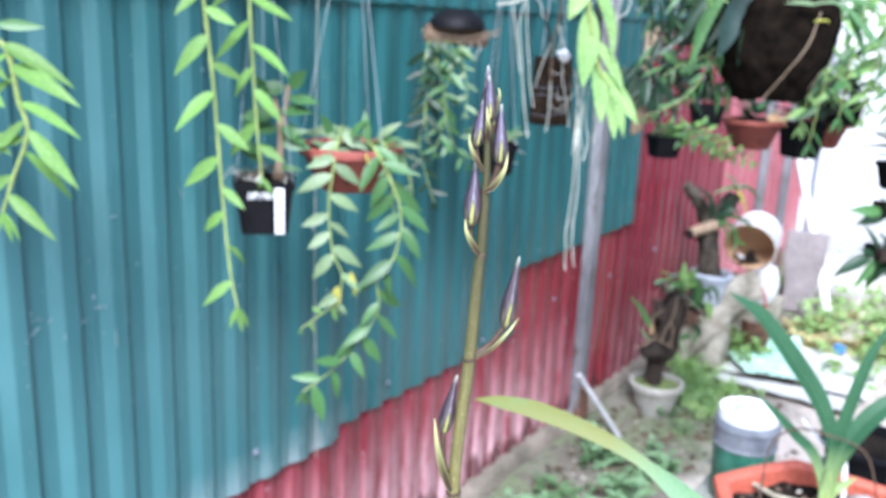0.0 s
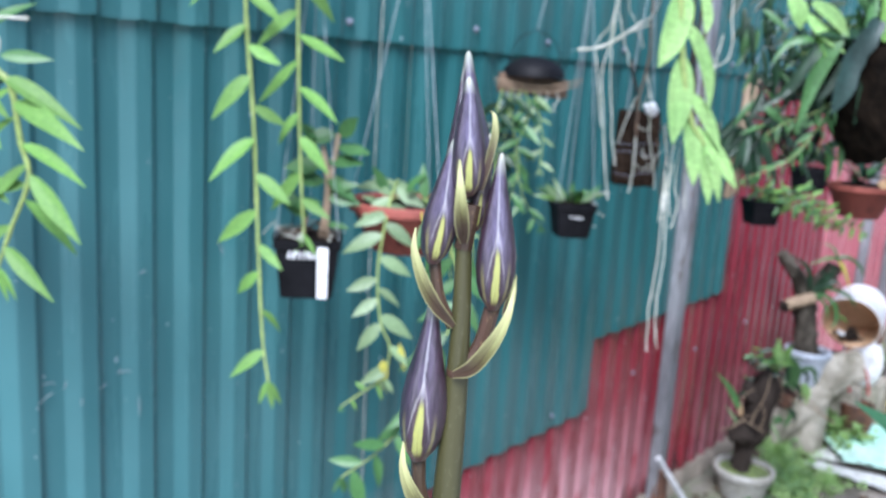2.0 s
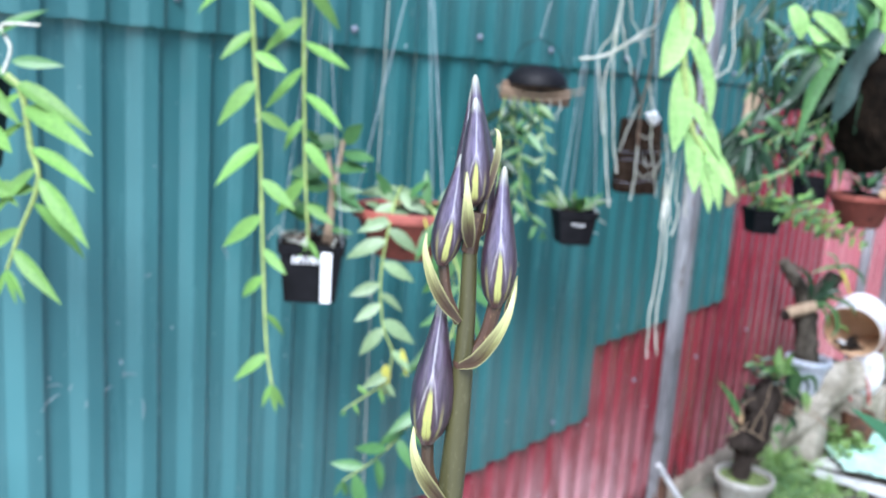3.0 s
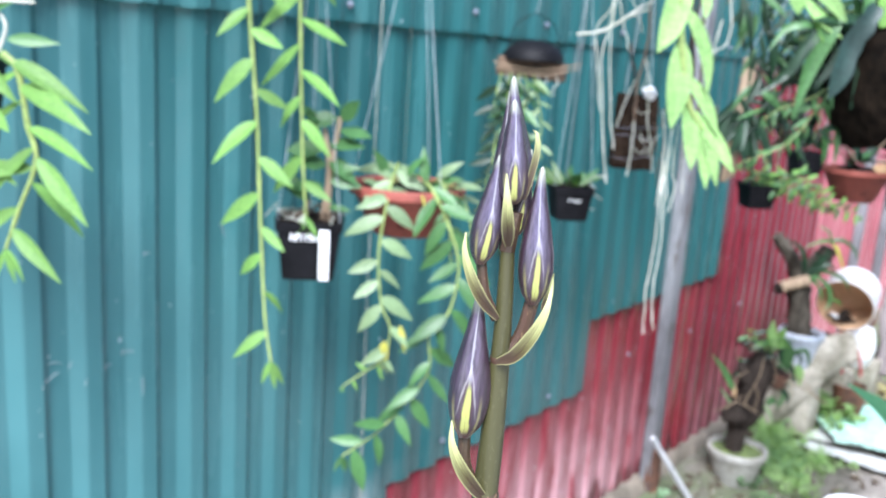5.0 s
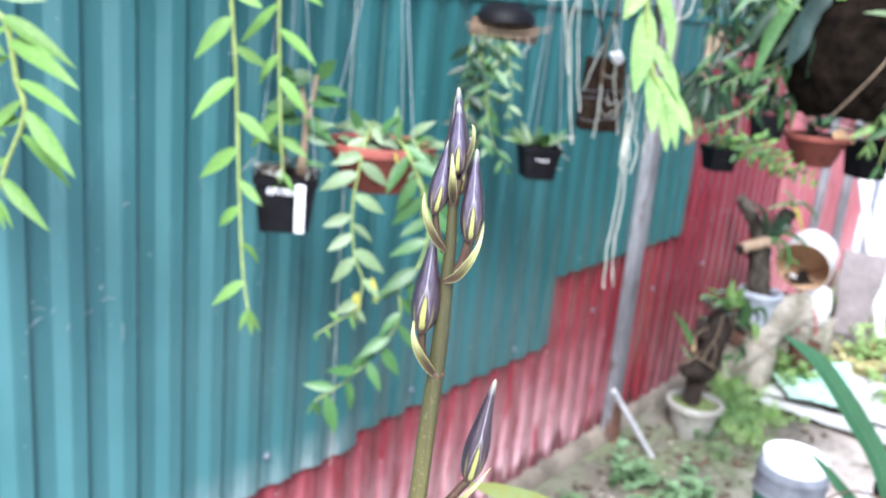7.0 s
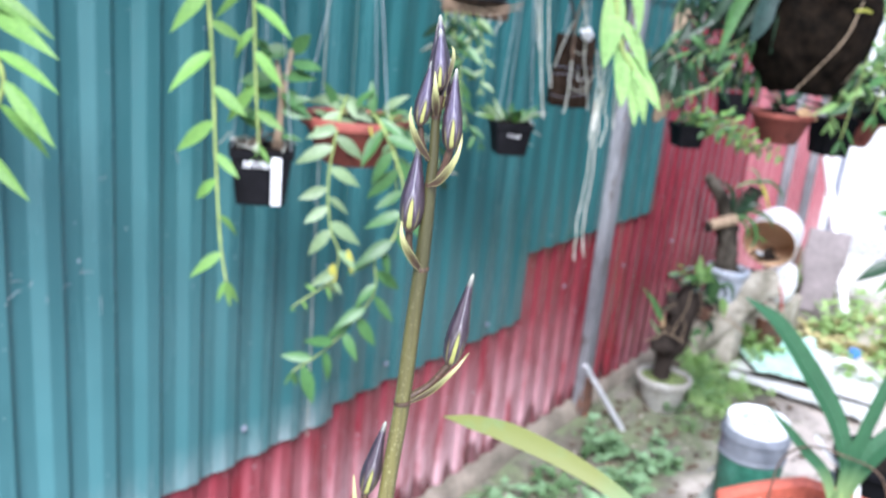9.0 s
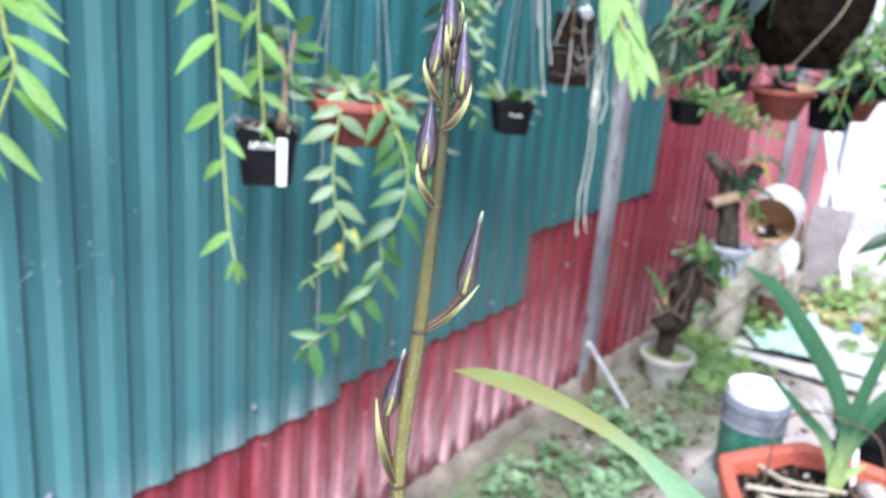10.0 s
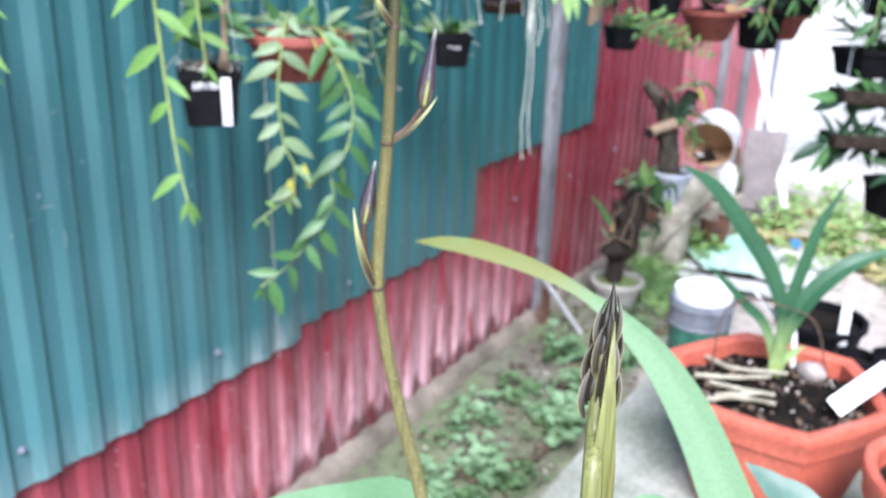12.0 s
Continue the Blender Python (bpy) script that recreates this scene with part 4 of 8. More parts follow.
    bract(plant, [on(0.0066, 1.5640, -0.0004), on(0.0074, 1.5668, -0.0004), on(0.0079, 1.5702, -0.0003)], 0.0014, near)

    # the young second stem, wrapped in its sheath
    S = [Vector((-0.400, -1.318, 0.94)), Vector((-0.47, -1.335, 1.20)), Vector((-0.521, -1.3495, 1.405)), Vector((-0.509, -1.344, 1.436)), Vector((-0.503, -1.342, 1.450)), Vector((-0.497, -1.340, 1.461))]
    bm = bmesh.new()
    tube(bm, S, [0.0036, 0.0036, 0.0029, 0.0024, 0.0018, 0.0009], 12, 48)
    part("young_stem", bm, M["sheath"], plant, "green young stem in ribbed sheaths")
    YA, YB = bud_mesh("young_bud", 0.3, 0.02, "young_bud"), bud_mesh("young_bud", 1.7, -0.03, "young_bud")
    ax, tipv = Vector((-0.505, -1.3425, 1.4425)), Vector((-0.491, -1.339, 1.4725))
    side, fwd = Vector((0.36, -0.93, 0)), Vector((-0.85, -0.40, 0.25))
    along = tipv - ax
    for k in range(17):
        s = k / 16
        a = k * 2.4 + 0.5
        off = side * 0.0032 * math.sin(a) * (1 - s * 0.75) + fwd * 0.0024 * math.cos(a) * (1 - s * 0.6)
        p = ax + along * (-0.10 + 0.68 * s) + off
        q = p + along * (0.38 - 0.03 * s) - off * 0.45
        stem_bud(plant, YA if k % 2 else YB, p, q if k < 16 else tipv, 0.0038 - 0.0008 * s)
        out = (off.normalized() + fwd * 0.5).normalized()
        b0, b1 = p - along * 0.14 + out * 0.0007, p.lerp(q, 0.84) + out * 0.0012
        bract(plant, [b0, b0.lerp(b1, 0.33) + out * 0.0013, b0.lerp(b1, 0.7) + out * 0.0014, b1], 0.0027 - 0.0006 * s, out, 0.6, "young_bract", "narrow dark bract with pale margins around young buds", 0.0002)
    bm = bmesh.new()
    blade(bm, [Vector((-0.5255, -1.3530, 1.385)), Vector((-0.5185, -1.3508, 1.419)), Vector((-0.5122, -1.3483, 1.4445)), Vector((-0.5045, -1.3450, 1.4665))], [0.0078, 0.0074, 0.0060, 0.0030, 0.0003], (-0.85, -0.35, 0.3), 0.32, 24, 0.0004)
    part("sheath", bm, M["sheath"], plant, "green pointed sheath on the young stem")

    # strap leaves
    up = (-0.2, 0.15, 1.0)
    for pts, widths, face, mat, label in (
            ([(-0.345, -1.375, 0.95), (-0.310, -1.380, 1.15), (-0.276, -1.357, 1.232), (-0.257, -1.333, 1.265), (-0.237, -1.303, 1.297), (-0.226, -1.269, 1.325), (-0.2285, -1.230, 1.3485), (-0.232, -1.193, 1.3605), (-0.238, -1.155, 1.3668), (-0.2435, -1.130, 1.3675), (-0.248, -1.112, 1.3660)],
             [0.018, 0.026, 0.030, 0.029, 0.025, 0.0180, 0.0072, 0.0105, 0.0122, 0.0085, 0.0006], (-0.75, -0.30, 0.5), "strap", "arching strap leaf with a yellowing tip"),
            ([(-0.40, -1.30, 0.95), (-0.40, -1.27, 1.16), (-0.383, -1.206, 1.262), (-0.393, -1.160, 1.2595), (-0.432, -1.118, 1.252), (-0.47, -1.06, 1.22)],
             [0.018, 0.03, 0.032, 0.03, 0.022, 0.002], (-0.3, -0.3, 0.9), "strap", "low green strap leaf"),
            ([(-0.33, -1.40, 0.95), (-0.27, -1.41, 1.14), (-0.213, -1.382, 1.226), (-0.206, -1.355, 1.243), (-0.204, -1.336, 1.2525)],
             [0.016, 0.024, 0.026, 0.018, 0.001], (-0.5, -0.2, 0.8), "strap_blue", "bluish green strap leaf tip"),
            ([(-0.40, -1.31, 0.95), (-0.41, -1.31, 1.18), (-0.385, -1.322, 1.308), (-0.370, -1.345, 1.308), (-0.36, -1.38, 1.29)],
             [0.016, 0.022, 0.022, 0.016, 0.001], (-0.4, -0.3, 0.8), "strap", "dark green strap leaf tip")):
        bm = bmesh.new()
        blade(bm, pts, widths, face, 0.10, 48, 0.0006)
        part("leaf", bm, M[mat], plant, label)


def strap_material():
    """A smooth strap leaf with fine veins that turns yellow towards the far end of the arching leaf."""
    m = material("strap_leaf", (0.150, 0.280, 0.140), (0.132, 0.252, 0.122), 0.5, 8, 3200, 0.06, through=0.25, spec=0.3, stretch=(1, 0.12, 0.12), depth=0.0003)
    nt = m.node_tree
    b = nt.nodes["Principled BSDF"]
    old = b.inputs["Base Color"].links[0].from_socket
    tc = nt.nodes.new("ShaderNodeTexCoord")
    sep = nt.nodes.new("ShaderNodeSeparateXYZ")
    nt.links.new(tc.outputs["Object"], sep.inputs[0])
    tip = nt.nodes.new("ShaderNodeMapRange")
    tip.inputs[1].default_value, tip.inputs[2].default_value = -1.245, -1.205
    nt.links.new(sep.outputs["Y"], tip.inputs[0])
    high = ramp(nt, sep.outputs["Z"], 1.30, 1.335)
    n = ramp(nt, noise_tex(nt, 40, 4.0), 0.05, 0.45)
    f = math_node(nt, "MULTIPLY", math_node(nt, "MULTIPLY", tip.outputs[0], high), n)
    leafy = mix_rgb(nt, f, old, (0.160, 0.180, 0.046, 1))
    nt.links.new(leafy, b.inputs["Base Color"])
    for node in nt.nodes:
        if node.bl_idname == "ShaderNodeBsdfTranslucent":
            nt.links.new(mix_rgb(nt, 1.0, leafy, (1.35, 1.4, 0.7, 1), "MULTIPLY"), node.inputs["Color"])
    return m


M["strap"] = strap_material()
M["strap_blue"] = material("bluish_strap_leaf", (0.120, 0.215, 0.170), (0.09, 0.17, 0.13), 0.4, 12, 60, 0.05, through=0.2, spec=0.4)
build_orchid()

# ---------------------------------------------------------------- plants in the hexagonal pot
M["chips"] = material("pale_chips", (0.50, 0.46, 0.40), (0.30, 0.26, 0.21), 0.8, 60, 200, 0.3)
M["drycane"] = material("dry_cane", (0.38, 0.36, 0.27), (0.24, 0.21, 0.15), 0.85, 30, 120, 0.4)


def foot_pale(m, low, high, pale):
    """A leaf whose sheathing foot is pale, between two heights."""
    nt = m.node_tree
    b = nt.nodes["Principled BSDF"]
    old = b.inputs["Base Color"].links[0].from_socket
    tc = nt.nodes.new("ShaderNodeTexCoord")
    sep = nt.nodes.new("ShaderNodeSeparateXYZ")
    nt.links.new(tc.outputs["Object"], sep.inputs[0])
    c = mix_rgb(nt, ramp(nt, sep.outputs["Z"], high, low), old, col(pale))
    nt.links.new(c, b.inputs["Base Color"])
    for node in nt.nodes:
        if node.bl_idname == "ShaderNodeBsdfTranslucent":
            nt.links.new(mix_rgb(nt, 1.0, c, (1.3, 1.4, 0.7, 1), "MULTIPLY"), node.inputs["Color"])
    return m


M["strap_dark"] = foot_pale(material("dark_strap_leaf", (0.042, 0.125, 0.060), (0.034, 0.105, 0.050), 0.42, 8, 700, 0.1, through=0.2, spec=0.35, stretch=(1, 1, 0.1), depth=0.0008), 0.95, 1.03, (0.34, 0.46, 0.19))


def build_pot_orchid():
    rng = random.Random(31)
    plant = thing("orchid_plant", "young strap-leaved orchid growing in an orange pot", "orchid", (0, 0, 0))
    O = Vector((0.605, -1.2265, 0.935))
    f = lambda u, z, w=0.0: flat(O, u, z, w)
    for pts, widths, face, label in (
            ([(-0.002, -0.02), (-0.003, 0.07), (-0.016, 0.115), (-0.047, 0.172), (-0.094, 0.232), (-0.150, 0.297), (-0.202, 0.333)], [0.018, 0.022, 0.028, 0.034, 0.034, 0.026, 0.002], (-0.6, -0.5, 0.7), "long arching green strap leaf"),
            ([(0.002, -0.02), (0.004, 0.05), (0.020, 0.10), (0.050, 0.145), (0.095, 0.180), (0.16, 0.20)], [0.016, 0.022, 0.028, 0.030, 0.024, 0.002], (-0.8, 0.0, 0.6), "broad green strap leaf"),
            ([(0.0, -0.02), (-0.003, 0.079), (0.003, 0.123), (0.011, 0.176), (0.024, 0.240), (0.05, 0.30)], [0.010, 0.014, 0.018, 0.018, 0.015, 0.002], (-0.8, -0.3, 0.5), "green strap leaf"),
            ([(-0.004, -0.02), (-0.012, 0.030), (-0.036, 0.080), (-0.070, 0.113), (-0.105, 0.148), (-0.142, 0.182)], [0.010, 0.014, 0.017, 0.016, 0.012, 0.001], (-0.7, -0.5, 0.5), "thin bluish green leaf"),
            ([(0.002, -0.02), (0.006, 0.015), (0.018, 0.030), (0.034, 0.044)], [0.014, 0.016, 0.014, 0.002], (-0.8, -0.5, 0.4), "pale green sheath"),
            ([(-0.002, -0.02), (-0.008, 0.02), (-0.012, 0.060)], [0.016, 0.018, 0.003], (-0.8, -0.5, 0.4), "pale green sheath")):
        bm = bmesh.new()
        blade(bm, [f(u, z, -0.02 * n / len(pts)) for n, (u, z) in enumerate(pts)], widths, face, 0.20, 28, 0.0007)
        part("leaf", bm, M["strap_dark"], plant, label)
    bm = bmesh.new()
    lathe(bm, [(0.007, -0.03), (0.010, -0.005), (0.008, 0.02), (0.004, 0.05)], 12, m=Matrix.Translation(O))
    part("shoot", bm, M["cane"], plant, "pale green swollen shoot")
    bm = bmesh.new()
    tube(bm, [f(-0.115, 0.0, -0.02), f(-0.110, 0.099, -0.02), f(-0.075, 0.127, -0.02), f(-0.024, 0.117, -0.02), f(0.040, 0.086, -0.02), f(0.075, 0.0, -0.02)], 0.0014, 6, 30)
    tagged(part("support_wire", bm, M["wood"]), "thin brown wire hoop stuck into the pot's soil", "wire")
    bm = bmesh.new()
    blade(bm, [f(-0.050, 0.130, 0.01), f(-0.030, 0.106, 0.004), f(-0.006, 0.086, 0.0), f(0.020, 0.067, 0.0), f(0.030, 0.0, 0.0)], [0.006, 0.008, 0.008, 0.008, 0.008], (-0.7, -0.5, 0.5), 0.05, 20, 0.0006)
    tagged(part("plant_tag", bm, M["white"]), "narrow curved white plastic tag stuck in the soil", "plant tag")
    for k, pts in enumerate(([(0.585, -1.124), (0.563, -1.175), (0.587, -1.249)], [(0.509, -1.129), (0.525, -1.176), (0.558, -1.230)], [(0.496, -1.156), (0.495, -1.200), (0.500, -1.249)], [(0.440, -1.167), (0.466, -1.208), (0.471, -1.256)], [(0.455, -1.175), (0.470, -1.20), (0.492, -1.235)])):
        bm = bmesh.new()
        tube(bm, [(x, y, 0.934 + 0.0015 * k + 0.003 * n) for n, (x, y) in enumerate(pts)], [0.0040, 0.0036, 0.0032], 8, 14, 0.14, rng)
        tagged(part("stick", bm, M["drycane"]), "pale dry cane cutting lying on the pot's soil", "stick", "cane cuttings")
    # pale chips, bark and perlite mixed into the soil
    for name, label, mat, n, size in (("soil_chips", "brown bark chips scattered on the pot's soil", "wood", 90, 0.0055), ("soil_chips", "pale stone chips scattered on the pot's soil", "chips", 34, 0.0030)):
        bm = bmesh.new()
        for _ in range(n):
            a, r = rng.uniform(0, 6.283), 0.125 * rng.random() ** 0.5
            p = Vector((0.530 + r * math.cos(a), -1.241 + r * math.sin(a), 0.930))
            m = Matrix.Translation(p) @ pose(0, 0, 0, rng.uniform(-40, 40), rng.uniform(-40, 40), rng.uniform(0, 360)) @ Matrix.Diagonal((rng.uniform(0.8, 1.8), 1, 0.6, 1))
            bmesh.ops.create_icosphere(bm, subdivisions=1, radius=size * rng.uniform(0.5, 1.3), matrix=m)
        tagged(part(name, bm, M[mat], smooth=False), label, "chips", kind="stuff")
    bm = bmesh.new()
    bmesh.ops.create_icosphere(bm, subdivisions=3, radius=0.021)
    for v in bm.verts:
        v.co *= 1 + 0.22 * noise.noise(v.co * 60)
    st = part("stone", bm, material("pale_stone", (0.36, 0.31, 0.29), (0.22, 0.185, 0.17), 0.8, 60, 200, 0.4))
    st.matrix_basis = pose(0.614, -1.279, 0.938, 20, 10, 30) @ Matrix.Diagonal((1.1, 1, 0.85, 1))
    tagged(st, "small pale pinkish stone on the dark soil", "stone")
    # plant tags
    for p, q, width, label in (((0.480, -1.329, 0.958), (0.550, -1.384, 1.005), 0.028, "white plastic plant tag stuck across the pot's rim"), ((0.948, -1.285, 0.85), (0.952, -1.283, 0.945), 0.018, "white plastic plant tag standing in a black pot")):
        bm = bmesh.new()
        box(bm, (-width / 2, 0, -0.0008), (width / 2, (Vector(q) - Vector(p)).length, 0.0008), 0.0007)
        tg = part("plant_tag", bm, M["white"])
        m = aim(p, q, (-0.8, -0.2, 0.6))
        tg.matrix_basis = m @ Matrix.Diagonal([1 / k for k in m.to_scale()] + [1])
        tagged(tg, label, "plant tag")


build_pot_orchid()


def nursery_pot(at, radius, height, label):
    pot = thing("nursery_pot", label, "plant pot", at, 0, "black nursery pots")
    bm = bmesh.new()
    lathe(bm, [(radius * 0.7, 0), (radius * 0.74, 0.003), (radius * 0.95, height - 0.012), (radius * 1.03, height - 0.011), (radius * 1.03, height), (radius * 0.93, height), (radius * 0.9, height - 0.03), (radius * 0.2, height - 0.03)], 28)
    part("body", bm, M["black"], pot)
    bm = bmesh.new()
    lathe(bm, [(radius * 0.88, height - 0.032), (radius * 0.86, height - 0.018), (radius * 0.1, height - 0.012)], 20)
    part("soil", bm, M["soil"], pot)


for x, y in ((0.735, -1.385), (0.63, -1.50), (0.80, -1.52)):
    nursery_pot((x, y, 0.76), 0.062, 0.115, "small black nursery pot with dark soil on the bench")
for x, y in ((0.868, -1.318), (0.905, -1.375)):
    nursery_pot((x, y, 0.76), 0.034, 0.115, "narrow black seedling pot on the bench")
nursery_pot((1.01, -1.235, 0.76), 0.085, 0.115, "broad black nursery pot full of dark soil")


# ---------------------------------------------------------------- hanging pots along the fence
RAIL_Z = 2.05


def build_rails():
    for y, x0, x1 in ((-0.26, -1.2, 4.4), (-0.66, -0.5, 4.4), (-1.08, 0.9, 4.4)):
        rail = thing("hanging_rail", "grey steel pipe rail that the pots hang from", "rail", group="hanging rails")
        bm = bmesh.new()
        tube(bm, [(x0, y, RAIL_Z), (x1, y, RAIL_Z)], 0.014, 10)
        part("pipe", bm, M["steel"], rail)
        for x in (x0 + 0.2, (x0 + x1) / 2, x1 - 0.2):
            bm = bmesh.new()
            tube(bm, [(x, y, RAIL_Z + 0.02), (x, 0.0, RAIL_Z + 0.02)], 0.01, 8)
            part("bracket", bm, M["steel"], rail)


def square_pot(name, at, width, height, label, rail_y, turn=2, text="", group="black hanging pots", count=3, slots=True):
    """A black plastic pot with rounded corners, a lip and drain slots; at: centre of its rim."""
    pot = thing(name, label, "plant pot", (at[0], at[1], at[2]), turn, group)
    sq = polygonal(4, 0.0, 0.16)
    r = width / 2 * 1.36
    bm = bmesh.new()
    lathe(bm, [(r * 0.72, -height), (r * 0.80, -height + 0.003), (r * 0.97, -0.014), (r * 0.97, -0.012), (r * 0.93, -0.012), (r * 0.7, -height + 0.01)], 40, sq)
    body = part("body", bm, M["black"], pot)
    bm = bmesh.new()
    lathe(bm, [(r * 0.96, -0.016), (r * 1.03, -0.015), (r * 1.04, -0.001), (r * 1.0, 0.0), (r * 0.95, -0.001), (r * 0.93, -0.02)], 40, sq)
    part("lip", bm, M["black"], body)
    bm = bmesh.new()
    rng = random.Random(int(at[0] * 100))
    lathe(bm, [(r * 0.9, -0.03), (r * 0.9, -0.012), (r * 0.5, -0.006), (r * 0.05, -0.004)], 24, sq)
    for v in bm.verts:
        v.co.z += rng.uniform(-0.004, 0.006)
    part("bark_mix", bm, M["soil"], pot, "dark bark mix")
    inv = pot.matrix_basis.inverted()
    for k in range(count):
        a = 2 * math.pi * k / count + 0.8
        p = Vector((at[0] + r * 0.8 * math.cos(a), at[1] + r * 0.8 * math.sin(a), at[2] - 0.004))
        bm = bmesh.new()
        tube(bm, [inv @ p, inv @ p.lerp(Vector((at[0], at[1], at[2] + 0.5)), 0.96), inv @ Vector((at[0], rail_y, RAIL_Z + 0.004))], 0.0006, 5)
        part("string", bm, M["string"], pot)
    if text:
        cu = bpy.data.curves.new("writing", "FONT")
        cu.body, cu.size, cu.extrude, cu.align_x = text, height * 0.22, 0.0004, "CENTER"
        tx = new("writing", cu)
        dg = bpy.context.evaluated_depsgraph_get()
        me = bpy.data.meshes.new_from_object(tx.evaluated_get(dg))
        bpy.data.objects.remove(tx)
        me.materials.clear()
        me.materials.append(M["white"])
        d = r * 0.93 * math.cos(math.pi / 4) * 1.07
        piece("writing", me, body, pose(-d * 0.7071, -d * 0.7071, -height * 0.42, 0, 0, 0) @ pose(0, 0, 0, 84, 0, -45), "white hand-painted writing")
    return pot


def scribble(pot, r, z, n, rng, h=0.008):
    """Unreadable white marks as plain bars on the pot's face."""
    for k in range(n):
        bm = bmesh.new()
        w = rng.uniform(0.002, 0.006)
        box(bm, (-w / 2, -0.0005, -h / 2), (w / 2, 0.0005, h / 2), 0.0003)
        u = (k - n / 2) * 0.008
        ob = part("paint_mark", bm, M["white"], pot, "white paint mark")
        d = r * 0.72
        ob.matrix_basis = pose(0, 0, 0, 0, 0, -45) @ pose(u, -d - 0.0005, z, -6, rng.uniform(-25, 25), 0)


def bowl(at, radius, height, label, rail_y, strings_mat="string", holes=True, gather=None):
    """A clay hanging bowl with a thick rim and drain holes; at: centre of its rim."""
    pot = thing("hanging_bowl", label, "hanging pot", at, 0, "terracotta hanging bowls")
    h = height
    bm = bmesh.new()
    lathe(bm, [(radius * 0.55, -h), (radius * 0.60, -h + 0.004), (radius * 0.90, -0.020), (radius * 0.92, -0.018), (radius * 1.0, -0.016), (radius * 1.01, -0.004), (radius * 0.99, 0.0), (radius * 0.93, 0.0),
               (radius * 0.90, -0.006), (radius * 0.88, -0.02), (radius * 0.3, -0.022)], 48)
    body = part("body", bm, M["terracotta"], pot)
    bm = bmesh.new()
    rng = random.Random(int(at[0] * 77))
    lathe(bm, [(radius * 0.885, -0.024), (radius * 0.86, -0.010), (radius * 0.5, -0.004), (radius * 0.05, 0.0)], 28)
    for v in bm.verts:
        v.co.z += rng.uniform(-0.003, 0.006)
    part("bark_mix", bm, M["soil"], pot, "dark bark mix")
    if holes:
        for k in range(6):
            a = math.radians(231 + 36 * (k - 2) - 14)
            f = 0.36 if k % 2 else 0.66
            r = radius * (0.60 + (0.90 - 0.60) * (1 - f))
            bm = bmesh.new()
            lathe(bm, [(0.006, -0.006), (0.0075, -0.001), (0.008, 0.0016), (0.006, 0.0012), (0.004, -0.003)], 14)
            ob = part("drain_hole", bm, M["black"], body, "round dark drain hole")
            ob.matrix_basis = pose(r * math.cos(a), r * math.sin(a), -h * f, 0, 0, math.degrees(a)) @ pose(0, 0, 0, 0, 104, 0)
    for k in range(3):
        a = 2 * math.pi * k / 3 + 2.4
        bm = bmesh.new()
        p = Vector((radius * 0.96 * math.cos(a), radius * 0.96 * math.sin(a), -0.006))
        tube(bm, [p, p.lerp(Vector((0, 0, gather or 0.5)), 0.96), (0, rail_y - at[1], RAIL_Z + 0.004 - at[2])], 0.0006, 5)
        part("string", bm, M[strings_mat], pot)
    return pot


def shrub(owner, at, kind, n, size, rng, lean=1.0, rise=0.06, width=1.2):
    """Short leafy shoots growing out of a pot."""
    for k in range(n):
        a = rng.uniform(0, 6.283)
        p = Vector(at) + Vector((math.cos(a), math.sin(a), 0)) * 0.02 * rng.random() + Vector((0, 0, rise * rng.random()))
        way = Vector((math.cos(a) * lean, math.sin(a) * lean, rng.uniform(0.0, 0.9))).normalized()
        add_leaf(owner, kind, p, p + way * size * rng.uniform(0.6, 1.2), rng, width, (rng.uniform(-0.5, 0.5), rng.uniform(-0.5, 0.2), 1))


def strap(owner, mat, pts, width, label="", face=(-0.62, -0.5, 0.6), fold=0.16, shape=(0.45, 0.8, 1.0, 1.0, 0.85, 0.5, 0.08)):
    """A single arching strap leaf along pts."""
    bm = bmesh.new()
    blade(bm, pts, [width * k for k in shape], face, fold, 18, 0.0006)
    return part("leaf", bm, M[mat], owner, label)


def wiggly(owner, pts, radius, mat="root", label="pale hanging aerial root", seed=0, name="aerial_root"):
    """A thin crooked root or stick along pts."""
    line = smooth_line([Vector(p) for p in pts], 26)
    line = [p + RIGHT * 0.0022 * noise.noise(Vector((k * 0.33, seed, 0))) + AWAY * 0.002 * noise.noise(Vector((k * 0.33, seed, 7))) for k, p in enumerate(line)]
    bm = bmesh.new()
    tube(bm, line, [radius * (0.85 + 0.35 * noise.noise(Vector((k * 0.5, seed, 3)))) for k in range(26)], 6)
    return part(name, bm, M[mat], owner, label)


def roots(owner, starts, mat="root", radius=0.0022):
    """Long hanging aerial roots. starts: (top, bottom, bend)."""
    for top, bottom, bend in starts:
        top, bottom = Vector(top), Vector(bottom)
        mid1, mid2 = top.lerp(bottom, 0.35) + RIGHT * bend, top.lerp(bottom, 0.7) - RIGHT * bend * 0.6
        bm = bmesh.new()
        tube(bm, [top, mid1, mid2, bottom], [radius * 0.9, radius, radius, radius * 0.7], 6, 24)
        part("aerial_root", bm, M[mat], owner, "pale hanging aerial root")


build_rails()


